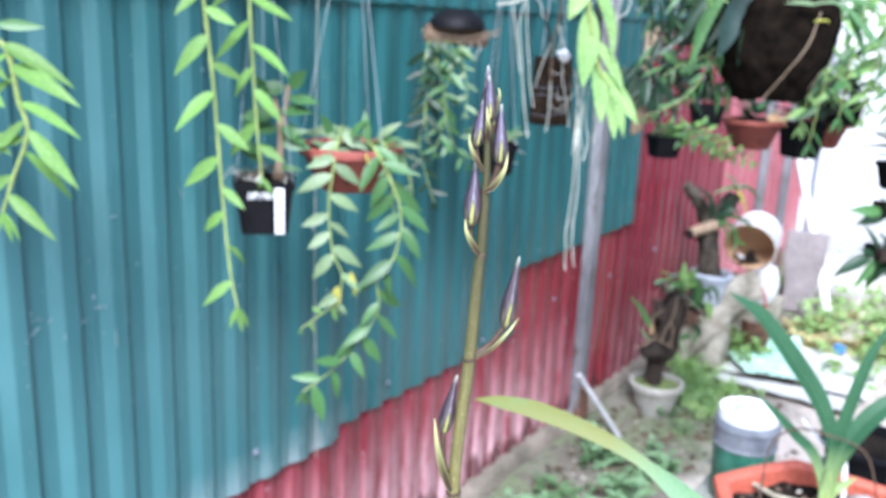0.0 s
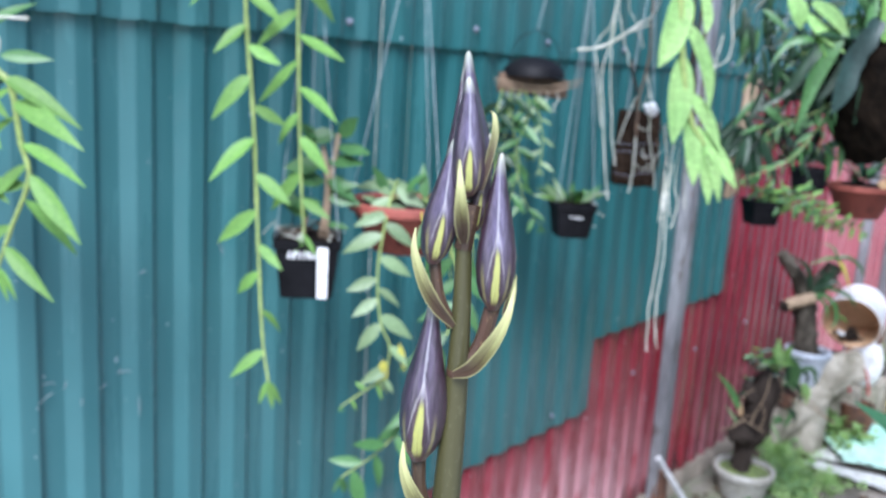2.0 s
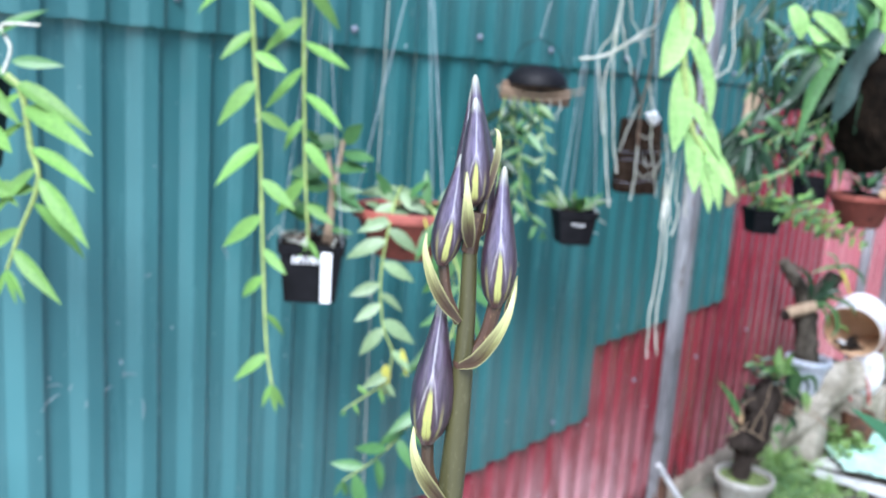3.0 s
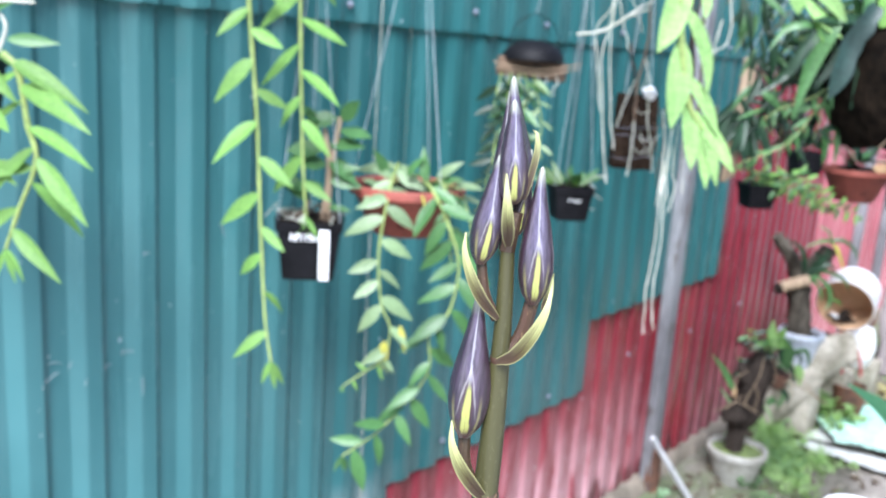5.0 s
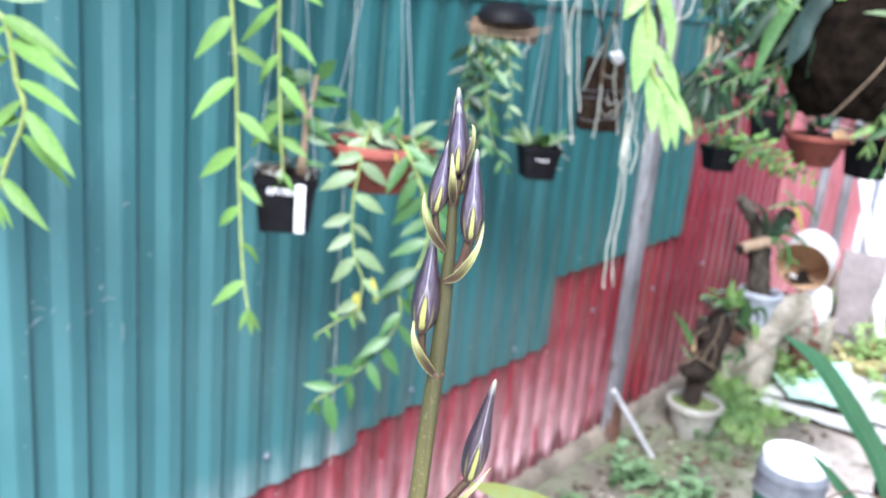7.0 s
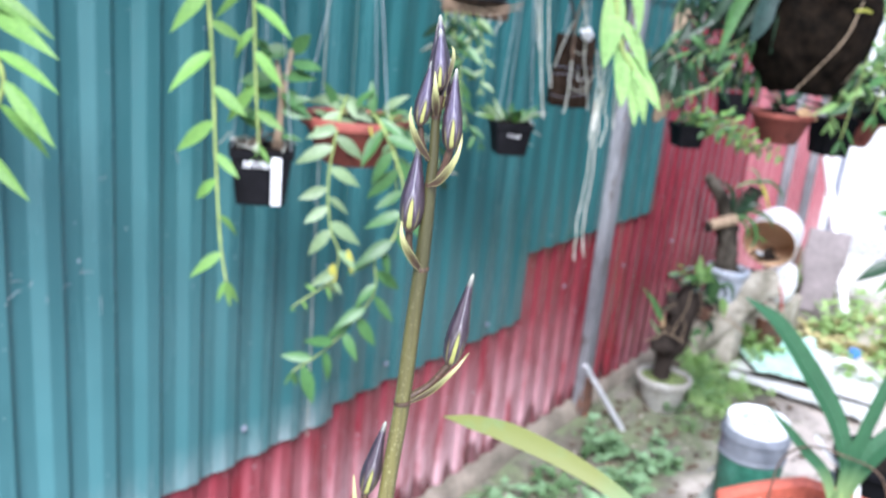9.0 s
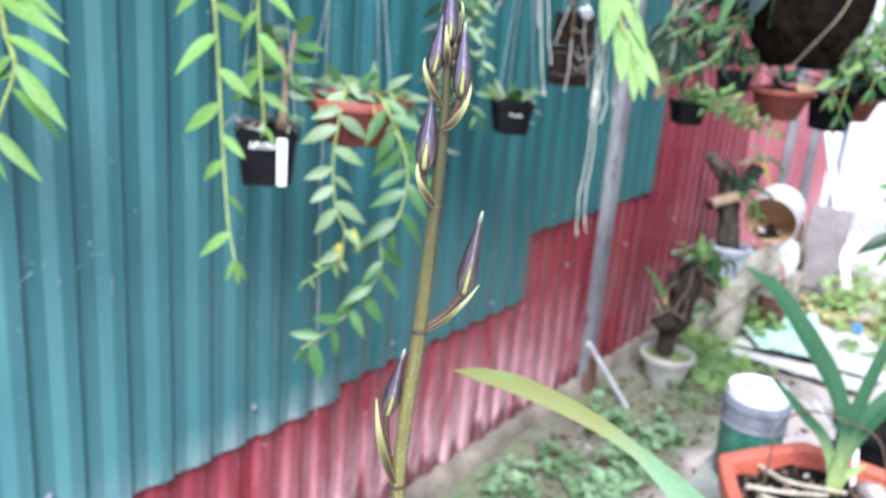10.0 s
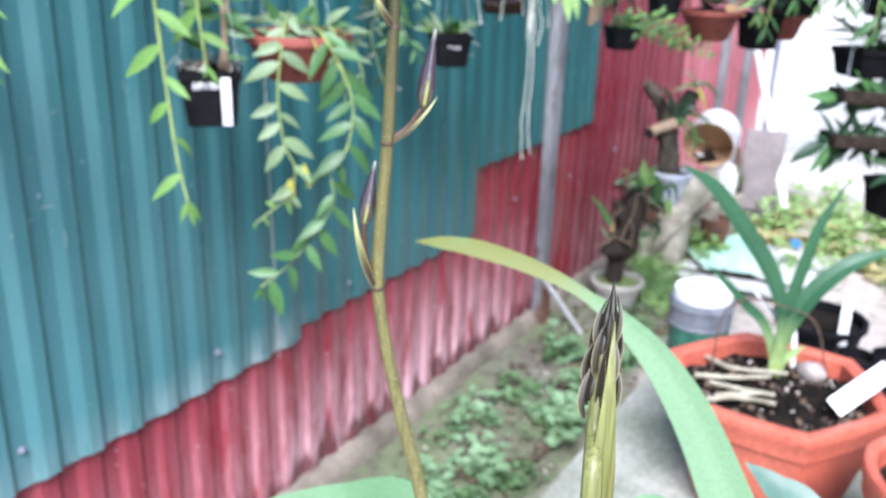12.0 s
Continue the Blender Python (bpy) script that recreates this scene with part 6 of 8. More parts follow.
def build_wood_mount():
    rng = random.Random(19)
    O = Vector((1.72, -0.425, 1.42))
    mount = thing("orchid_mount", "upright slab of split pale wood hung as a mount", "planter", group="hanging mounts")
    bm = bmesh.new()
    box(bm, (-0.017, -0.010, -0.10), (0.017, 0.010, 0.22), 0.004)
    bmesh.ops.subdivide_edges(bm, edges=bm.edges, cuts=2, use_grid_fill=True)
    for v in bm.verts:
        v.co += Vector((0.008 * noise.noise(v.co * 22), 0.004 * noise.noise(v.co * 30), 0.02 * noise.noise(Vector((v.co.x * 60, 0, v.co.z * 3)))))
    ob = part("slab", bm, M["palewood"], mount)
    ob.matrix_basis = pose(*O, 0, 3, -55)
    bm = bmesh.new()
    tube(bm, [O + Vector((0, 0, 0.10)), O + Vector((0, -0.02, 0.26)), (O.x, -0.66, RAIL_Z + 0.004)], 0.001, 5)
    part("string", bm, M["string"], mount)
    plant = thing("hanging_orchid", "orchid with dark bluish strap leaves on a wood mount", "orchid", group="mounted orchids")
    for u, z, du, dz, w in ((0.0, 0.11, 0.08, 0.0, 0.8), (-0.01, 0.11, -0.06, -0.05, 0.9), (0.06, 0.12, 0.06, -0.09, 0.9), (0.0, 0.09, 0.06, -0.11, 0.9), (-0.01, 0.09, -0.04, -0.12, 0.9), (0.03, 0.08, 0.07, -0.14, 0.7), (0.0, 0.12, 0.09, 0.03, 0.6),
                            (0.0, 0.07, 0.01, -0.14, 1.0), (-0.02, 0.08, -0.07, -0.08, 0.8), (0.05, 0.10, 0.08, -0.05, 0.7), (-0.03, 0.10, -0.05, -0.13, 0.8), (0.02, 0.06, 0.04, -0.13, 1.0)):
        add_leaf(plant, "dark", flat(O, u, z, -0.03), flat(O, u + du, z + dz, -0.06), rng, w)
    at = (1.86, -0.455, 1.305)
    square_pot("hanging_pot", at, 0.085, 0.068, "small black hanging pot with ferny green shoots", -0.66)
    fern = thing("hanging_fern", "small bright fern spilling out of a black pot", "fern", group="ferns")
    for k in range(7):
        u = 0.02 * k - 0.03
        pts = [flat(at, u * 0.2, -0.03), flat(at, u, 0.035, -0.03), flat(at, u + 0.04 + 0.008 * k, 0.01 - 0.006 * k, -0.04), flat(at, u + 0.07 + 0.02 * k, -0.02 - 0.008 * k, -0.04)]
        cane_plant(fern, pts, rng.choice(("light", "light", "mid")), rng, 0.042, 0.014, 1.3, 0.0013, 0.5, 0.02, 0.2)
    square_pot("hanging_pot", (2.14, -0.485, 1.385), 0.085, 0.07, "black hanging pot with thin leaves before the red fence", -0.66)
    grassy = thing("hanging_orchid", "orchid with dark thin leaves in a black pot", "orchid", group="potted orchids")
    shrub(grassy, (2.14, -0.485, 1.385), "dark", 14, 0.13, rng, 0.8, 0.05, 0.6)
    shrub(grassy, (2.14, -0.485, 1.385), "mid", 8, 0.10, rng, 0.9, 0.03, 0.7)


def build_fern_ball():
    rng = random.Random(20)
    O = Vector((1.345, -0.870, 1.615))
    ball = thing("fern_ball", "big dark hanging ball of coconut fibre", "planter", group="hanging mounts")
    bm = bmesh.new()
    bmesh.ops.create_icosphere(bm, subdivisions=5, radius=1.0)
    for v in bm.verts:
        n = v.co.normalized()
        k = 1 + 0.07 * noise.noise(n * 3) + 0.035 * noise.noise(n * 11) + 0.018 * noise.noise(n * 40)
        taper = 1 - 0.16 * max(0.0, -n.z) ** 1.5
        v.co = Vector((n.x * 0.130 * taper, n.y * 0.130 * taper, max(n.z, -0.80) * 0.175)) * k
    bmesh.ops.transform(bm, matrix=Matrix.Translation(O), verts=bm.verts)
    part("fibre", bm, M["coir"], ball)
    for s in (-0.10, 0.10):
        bm = bmesh.new()
        tube(bm, [flat(O, s, 0.06), flat(O, s * 0.4, 0.3), (O.x, -1.08, RAIL_Z + 0.004)], 0.0016, 5)
        part("string", bm, M["rope"], ball)
    for pts in ([(0.03, 0.05, -0.135), (0.01, -0.02, -0.137), (-0.03, -0.09, -0.12), (-0.055, -0.135, -0.10)], [(0.11, 0.03, -0.05), (0.095, -0.06, -0.06), (0.06, -0.13, -0.05), (0.03, -0.19, -0.04)]):
        bm = bmesh.new()
        tube(bm, [flat(O, *p) for p in pts], 0.0013, 6, 16)
        part("old_root", bm, M["palewood"], ball, "pale root hanging over the fibre")
    bm = bmesh.new()
    tube(bm, [flat(O, 0.015, 0.03, -0.14), flat(O, 0.035, 0.033, -0.142), flat(O, 0.05, 0.03, -0.135)], 0.0025, 6, 8)
    part("yellow_tie", bm, M["leaf_yellow"], ball, "yellow plastic tie")
    fern = thing("staghorn_fern", "fern with dark green fronds around a hanging fibre ball", "fern", group="ferns")
    for u, z, du, dz, w, kind in ((-0.10, 0.08, -0.09, -0.10, 0.9, "dark"), (-0.09, 0.10, -0.13, -0.02, 0.8, "dark"), (-0.05, 0.12, -0.12, 0.08, 0.8, "dark"), (-0.085, 0.07, -0.02, -0.13, 1.0, "dark"),
                                  (-0.02, 0.12, -0.03, 0.13, 1.2, "bright"), (0.02, 0.12, 0.02, 0.15, 1.2, "bright"), (-0.05, 0.13, -0.10, 0.09, 0.8, "bright"), (0.05, 0.13, 0.04, 0.16, 1.2, "light"), (0.05, 0.12, 0.10, 0.10, 0.8, "mid"), (0.10, 0.08, 0.10, -0.01, 0.6, "mid"), (0.11, 0.07, 0.08, -0.09, 0.6, "mid"),
                                  (0.02, 0.06, -0.07, 0.015, 0.6, "pale"), (0.0, 0.06, 0.05, 0.02, 0.6, "pale"), (0.04, 0.075, 0.06, -0.03, 0.5, "mid"), (0.08, 0.09, 0.07, 0.05, 0.7, "pale"), (0.09, 0.10, 0.10, 0.03, 0.7, "mid"), (0.12, 0.06, 0.06, -0.12, 0.5, "mid")):
        front = -0.135 if abs(u) < 0.06 and z < 0.11 else -0.07
        add_leaf(fern, kind, flat(O, u, z, front), flat(O, u + du, z + dz, front - 0.03), rng, w)
    for k in range(9):
        a = rng.uniform(2.2, 4.5)
        u, z = -0.085, rng.uniform(-0.02, 0.11)
        l = rng.uniform(0.10, 0.17)
        w0 = rng.uniform(-0.06, 0.10)
        mid = (u + l * 0.55 * math.cos(a), z + l * 0.45 * math.sin(a) + 0.03)
        end = (u + l * math.cos(a) * 0.95, z + l * math.sin(a) - 0.04)
        cane_plant(fern, [flat(O, u, z, w0), flat(O, *mid, w0), flat(O, *end, w0)], rng.choice(("dark", "dark", "mid", "dark")), rng, 0.060, 0.016, 1.1, 0.0014, 0.6, 0.02, 0.3)
    o = lambda pts, w=-0.10: [flat(O, u, z, w - 0.004 * (n % 2)) for n, (u, z) in enumerate(pts)]
    strap(fern, "leaf_blue", o([(-0.112, 0.120), (-0.128, 0.088), (-0.148, 0.047), (-0.160, -0.006), (-0.173, -0.050)], -0.12), 0.040, "dark bluish wavy strap leaf", (-0.7, -0.6, 0.35), 0.12, (0.6, 0.85, 0.75, 1.0, 0.82, 1.05, 0.85, 1.0, 0.8, 0.5, 0.1))
    for pts, w, mat in (([(-0.231, 0.121), (-0.200, 0.092), (-0.153, 0.060)], 0.028, "leaf_bright"), ([(-0.224, 0.145), (-0.184, 0.120), (-0.148, 0.085)], 0.030, "leaf_bright"), ([(-0.265, 0.155), (-0.248, 0.125), (-0.240, 0.098)], 0.034, "leaf_bright"), ([(-0.212, 0.093), (-0.192, 0.064), (-0.181, 0.041)], 0.014, "leaf_light"),
                        ([(-0.165, 0.10), (-0.182, 0.069), (-0.202, 0.010), (-0.224, -0.092)], 0.036, "leaf_mid"), ([(-0.195, 0.095), (-0.231, 0.022), (-0.254, -0.020), (-0.300, -0.053)], 0.016, "leaf_dark"), ([(-0.200, 0.080), (-0.235, 0.078), (-0.262, 0.066), (-0.286, 0.029)], 0.015, "leaf_mid"), ([(-0.190, 0.085), (-0.215, 0.045), (-0.238, 0.0), (-0.262, -0.03)], 0.022, "leaf_dark"),
                        ([(-0.114, 0.080), (-0.116, 0.124), (-0.108, 0.165)], 0.022, "leaf_mid"), ([(-0.080, 0.085), (-0.083, 0.130), (-0.095, 0.180)], 0.038, "leaf_light"), ([(-0.045, 0.09), (-0.035, 0.135), (-0.040, 0.19)], 0.036, "leaf_bright")):
        strap(fern, mat, o(pts, -0.09), w, "", (-0.7 + rng.uniform(-0.2, 0.2), -0.6, 0.4))
    for pts in ([(-0.130, -0.02), (-0.158, -0.060), (-0.189, -0.119), (-0.226, -0.153), (-0.294, -0.185)], [(-0.130, -0.02), (-0.185, -0.056), (-0.230, -0.074), (-0.262, -0.098)]):
        cane_plant(fern, o(pts, -0.05), "mid", rng, 0.048, 0.011, 0.9, 0.0013, 1.6, 0.02, 0.45)
    for k in range(26):
        u, z = rng.uniform(-0.16, 0.13), rng.uniform(0.08, 0.2)
        a = rng.uniform(-2.8, -0.4)
        add_leaf(fern, rng.choice(("dark", "dark", "dark", "mid")), flat(O, u, z, rng.uniform(-0.10, 0.05)), flat(O, u + 0.09 * math.cos(a), z + 0.08 * math.sin(a), -0.05), rng, rng.uniform(0.6, 1.0))
    for k in range(120):
        u, z, a = rng.uniform(-0.30, -0.08), rng.uniform(-0.13, 0.20), rng.uniform(-2.9, -0.5)
        w = rng.uniform(0.0, 0.12)
        add_leaf(fern, rng.choice(("dark", "dark", "dark", "mid")), flat(O, u, z, w), flat(O, u + 0.06 * math.cos(a), z + 0.075 * math.sin(a), w - 0.02), rng, rng.uniform(0.5, 0.95))


def build_far_bowls():
    rng = random.Random(21)
    for at, radius, h, label in (((2.341, -0.583, 1.335), 0.103, 0.10, "terracotta hanging bowl with drain holes before the red fence"), ((2.86, -0.71, 1.30), 0.092, 0.095, "terracotta hanging bowl further along the fence")):
        bowl(at, radius, h, label, -0.66)
        plant = thing("hanging_orchid", "orchid with dark strap leaves in a terracotta bowl", "orchid", group="potted orchids")
        shrub(plant, at, "dark", 9, 0.13, rng, 1.0, 0.03, 0.8)
        shrub(plant, at, "mid", 10, 0.09, rng, 1.0, 0.05, 0.9)
        add_leaf(plant, "dry", Vector(at) + Vector((-0.03, -0.05, 0.012)), Vector(at) + Vector((0.01, -0.12, -0.004)), rng, 1.8)
    for at, w, h in (((2.48, -0.715, 1.325), 0.115, 0.12), ((2.68, -0.80, 1.40), 0.10, 0.09), ((3.1, -0.66, 1.36), 0.11, 0.1)):
        square_pot("hanging_pot", at, w, h, "black hanging pot among leafy orchids", -0.66)
        plant = thing("hanging_orchid", "orchid with mixed green leaves in a black pot", "orchid", group="potted orchids")
        shrub(plant, at, "dark", 10, 0.12, rng, 0.9, 0.06, 0.9)
        shrub(plant, at, "mid", 10, 0.10, rng, 0.9, 0.08, 0.9)
        shrub(plant, at, "pale", 5, 0.17, rng, 0.5, 0.10, 0.6)
        shrub(plant, at, "dark", 8, 0.16, rng, 0.8, 0.14, 0.8)


def build_side_tiers():
    """Dark hanging pots and mounts one above another at the edge of the path."""
    rng = random.Random(22)
    for at, w, h, n in (((1.88, -1.13, 1.30), 0.125, 0.075, 12), ((1.83, -1.27, 0.975), 0.12, 0.10, 10), ((2.05, -1.15, 1.46), 0.12, 0.09, 10)):
        square_pot("hanging_pot", at, w, h, "black hanging pot with hanging leaves at the garden's side", -1.08)
        plant = thing("hanging_orchid", "orchid with drooping dark leaves in a black pot", "orchid", group="potted orchids")
        shrub(plant, at, "dark", n, 0.13, rng, 1.2, 0.05, 0.8)
        shrub(plant, at, "mid", n, 0.11, rng, 1.2, 0.05, 0.8)
    for z, x in ((1.175, 1.88), (1.06, 1.86)):
        mount = thing("orchid_mount", "dark mossy wood board hung level as a plant mount", "planter", group="hanging mounts")
        bm = bmesh.new()
        box(bm, (-0.13, -0.05, -0.016), (0.13, 0.05, 0.016), 0.006)
        ob = part("board", bm, M["bark"], mount)
        ob.matrix_basis = pose(x, -1.19, z, 0, 3, -55)
        for s in (-0.11, 0.11):
            bm = bmesh.new()
            q = Vector((x, -1.19, z)) + RIGHT * s
            tube(bm, [q, (q.x, q.y, z + 0.4), (q.x, -1.08, RAIL_Z + 0.004)], 0.0009, 5)
            part("string", bm, M["string"], mount)
        plant = thing("hanging_orchid", "small leafy orchid growing along a dark board", "orchid", group="mounted orchids")
        for k in range(46):
            q = Vector((x, -1.19, z)) + RIGHT * rng.uniform(-0.14, 0.14)
            a = rng.uniform(-3.4, 0.4) if k % 3 else rng.uniform(0.4, 2.8)
            l = rng.uniform(0.05, 0.11)
            add_leaf(plant, rng.choice(("dark", "dark", "mid")), q, q + RIGHT * l * math.cos(a) + Vector((rng.uniform(-0.04, 0.02), 0, l * math.sin(a))), rng, rng.uniform(0.9, 1.5))


def build_side_leaves():
    rng = random.Random(23)
    for x, y, z, kind, n in ((1.72, -1.06, 1.90, "mid", 5), (2.35, -1.00, 1.85, "bright", 8), (2.05, -1.22, 1.92, "light", 6), (2.75, -1.02, 1.80, "bright", 7)):
        pot = square_pot("hanging_pot", (x, y, z), 0.12, 0.1, "black hanging pot with long leafy shoots at the garden's side", -1.08)
        plant = thing("hanging_orchid", "leafy orchid with long drooping green shoots", "orchid", group="hanging orchids")
        O = Vector((x, y, z))
        for k in range(n):
            u = (k - n / 2) * 0.05 + rng.uniform(-0.02, 0.02)
            l = rng.uniform(0.3, 0.55)
            cane_plant(plant, [flat(O, u * 0.3, -0.01), flat(O, u, 0.03, -0.03), flat(O, u * 1.6, -l * 0.5, -0.05), flat(O, u * 1.9, -l, -0.05)], kind, rng, 0.11, 0.034, 1.0, 0.003, 0.9, 0.05, 0.3)


build_side_leaves()
build_left_orchid()
build_long_canes()
build_pot_a()
build_bowl_a()
build_pot_b()
build_mount()
build_basket()
build_bright_orchid()
build_wood_mount()
build_fern_ball()
build_far_bowls()
build_side_tiers()

# ---------------------------------------------------------------- on the ground along the fence
def round_pot(at, radius, height, mat, label, group="", soil="soil"):
    pot = thing("plant_pot", label, "plant pot", at, 0, group)
    bm = bmesh.new()
    lathe(bm, [(radius * 0.62, 0), (radius * 0.66, 0.006), (radius * 0.90, height - 0.03), (radius * 1.0, height - 0.026), (radius * 1.02, height - 0.006), (radius * 0.98, height), (radius * 0.88, height), (radius * 0.84, height - 0.03), (radius * 0.3, height - 0.032)], 40)
    part("body", bm, mat, pot)
    bm = bmesh.new()
    lathe(bm, [(radius * 0.85, height - 0.035), (radius * 0.85, height - 0.02), (radius * 0.4, height - 0.012), (radius * 0.04, height - 0.01)], 28)
    part("soil", bm, M[soil], pot, "mossy soil")
    return pot


M["darkwood"] = material("dead_dark_wood", (0.060, 0.048, 0.040), (0.018, 0.014, 0.012), 0.95, 14, 90, 1.0, stretch=(1, 1, 0.4), depth=0.012, spec=0.1)
M["stumpwood"] = material("grey_stump_wood", (0.125, 0.110, 0.088), (0.030, 0.026, 0.020), 0.95, 26, 110, 1.0, stretch=(1, 1, 0.35), depth=0.012, spec=0.1)
M["log"] = material("weathered_log", (0.52, 0.48, 0.40), (0.21, 0.195, 0.14), 0.95, 9, 70, 0.8, depth=0.01)
M["moss"] = material("green_moss", (0.16, 0.22, 0.06), (0.10, 0.13, 0.05), 0.95, 30, 120, 0.8)
M["glaze"] = material("grey_glaze", (0.44, 0.43, 0.40), (0.30, 0.29, 0.25), 0.5, 12, 90, 0.15)
M["bluegrey"] = material("blue_grey_plastic", (0.56, 0.60, 0.68), (0.44, 0.50, 0.58), 0.45, 12, 90, 0.1)


def trunk(name, label, base, branches, rng, category="stump", mat="bark"):
    t = thing(name, label, category, base)
    for pts, radii in branches:
        bm = bmesh.new()
        tube(bm, pts, radii, 12, 26, 0.12, rng)
        part("limb", bm, M[mat], t)
    return t


def build_bonsai():
    rng = random.Random(40)
    B = Vector((2.71, -0.225, 0.0))
    round_pot(B, 0.115, 0.155, M["glaze"], "round grey stoneware pot with mossy soil on the ground", soil="moss")
    f = lambda u, z, w=0.0: RIGHT * u + AWAY * w + Vector((0, 0, z))
    trunk("tree_stump", "dead dark tree stump leaning in a pot as an orchid mount", B,
          [([f(-0.012, 0.10), f(-0.014, 0.17), f(-0.012, 0.24), f(0.0, 0.30), f(0.026, 0.41), f(0.046, 0.50), f(0.058, 0.55)], [0.038, 0.035, 0.040, 0.066, 0.056, 0.058, 0.040]), ([f(0.0, 0.30, -0.01), f(-0.05, 0.305, -0.03), f(-0.090, 0.29, -0.03)], [0.05, 0.048, 0.022]),
           ([f(0.02, 0.40), f(-0.02, 0.45, -0.02), f(-0.045, 0.515, -0.02)], [0.034, 0.026, 0.016]), ([f(0.03, 0.44), f(0.08, 0.47), f(0.12, 0.47)], [0.04, 0.034, 0.02])], rng, mat="darkwood")
    plant = thing("mounted_orchid", "small orchids and roots growing on a dead stump", "orchid", group="mounted orchids")
    g = lambda pts, w=-0.07: [B + f(u, z, w) for u, z in pts]
    for pts, w, mat in (([(-0.080, 0.42), (-0.095, 0.45), (-0.129, 0.503), (-0.178, 0.555)], 0.026, "leaf_mid"), ([(-0.080, 0.365), (-0.100, 0.39), (-0.131, 0.428)], 0.014, "leaf_pale"), ([(-0.070, 0.39), (-0.072, 0.41), (-0.070, 0.437)], 0.018, "leaf_dry"), ([(0.050, 0.60), (0.030, 0.64), (0.018, 0.668)], 0.034, "leaf_light"), ([(0.055, 0.60), (0.040, 0.65), (0.034, 0.705)], 0.030, "leaf_bright"),
                        ([(0.060, 0.60), (0.070, 0.64), (0.086, 0.680)], 0.032, "leaf_light"), ([(0.050, 0.59), (0.03, 0.61), (-0.005, 0.615)], 0.026, "leaf_mid"), ([(0.06, 0.60), (0.085, 0.615), (0.115, 0.605)], 0.034, "leaf_light"), ([(0.100, 0.620), (0.112, 0.57), (0.114, 0.500)], 0.044, "leaf_mid"), ([(0.09, 0.59), (0.085, 0.56), (0.09, 0.53)], 0.03, "leaf_dark"),
                        ([(0.148, 0.532), (0.162, 0.50), (0.174, 0.452)], 0.038, "leaf_bright"), ([(0.120, 0.585), (0.177, 0.588), (0.198, 0.522)], 0.020, "leaf_mid"), ([(0.120, 0.580), (0.157, 0.568), (0.162, 0.528)], 0.018, "leaf_dark"), ([(0.06, 0.365), (0.075, 0.385), (0.10, 0.372)], 0.026, "leaf_mid"), ([(0.05, 0.36), (0.075, 0.33), (0.09, 0.30)], 0.016, "leaf_pale"),
                        ([(0.02, 0.62), (0.06, 0.63), (0.14, 0.628)], 0.016, "leaf_mid"), ([(0.11, 0.54), (0.14, 0.50), (0.15, 0.45)], 0.022, "leaf_dark"), ([(0.10, 0.43), (0.13, 0.41), (0.14, 0.37)], 0.02, "leaf_dark")):
        strap(plant, mat, g(pts), w, "", (-0.6 + rng.uniform(-0.3, 0.3), -0.55 + rng.uniform(-0.2, 0.2), 0.55), 0.14)
    for k in range(26):
        u, z, a = rng.uniform(-0.04, 0.10), rng.uniform(0.56, 0.66), rng.uniform(0, 6.283)
        add_leaf(plant, rng.choice(("light", "mid", "dark", "pale")), *g([(u, z), (u + 0.045 * math.cos(a), z + 0.04 * math.sin(a))], -0.05 - 0.03 * rng.random()), rng, rng.uniform(0.5, 1.1))
    for k, pts in enumerate(([(-0.059, 0.636), (-0.03, 0.60), (-0.003, 0.578)], [(0.02, 0.56), (0.015, 0.487), (-0.018, 0.402), (-0.03, 0.36)], [(-0.14, 0.33), (-0.09, 0.35), (-0.04, 0.40)], [(0.05, 0.56), (0.075, 0.50), (0.07, 0.45)], [(-0.03, 0.50), (-0.07, 0.47), (-0.075, 0.40)], [(-0.10, 0.35), (-0.05, 0.37), (0.03, 0.33)], [(0.12, 0.50), (0.179, 0.471), (0.235, 0.42), (0.291, 0.380)], [(0.10, 0.47), (0.17, 0.45), (0.26, 0.40)], [(0.0, 0.45), (0.02, 0.40), (0.01, 0.34)])):
        wiggly(plant, g(pts, -0.075), 0.0022, "palewood", "thin pale dry root", 100 + k)
    # clay pot wired to the stump
    bowl_ob = thing("clay_pot", "small dull brown clay pot wedged on the stump", "plant pot", B + f(0.116, 0.475, -0.005))
    bm = bmesh.new()
    lathe(bm, [(0.026, -0.06), (0.038, -0.01), (0.043, -0.01), (0.043, 0.0), (0.035, 0.0), (0.01, -0.01)], 24)
    part("body", bm, M["rust"], bowl_ob)


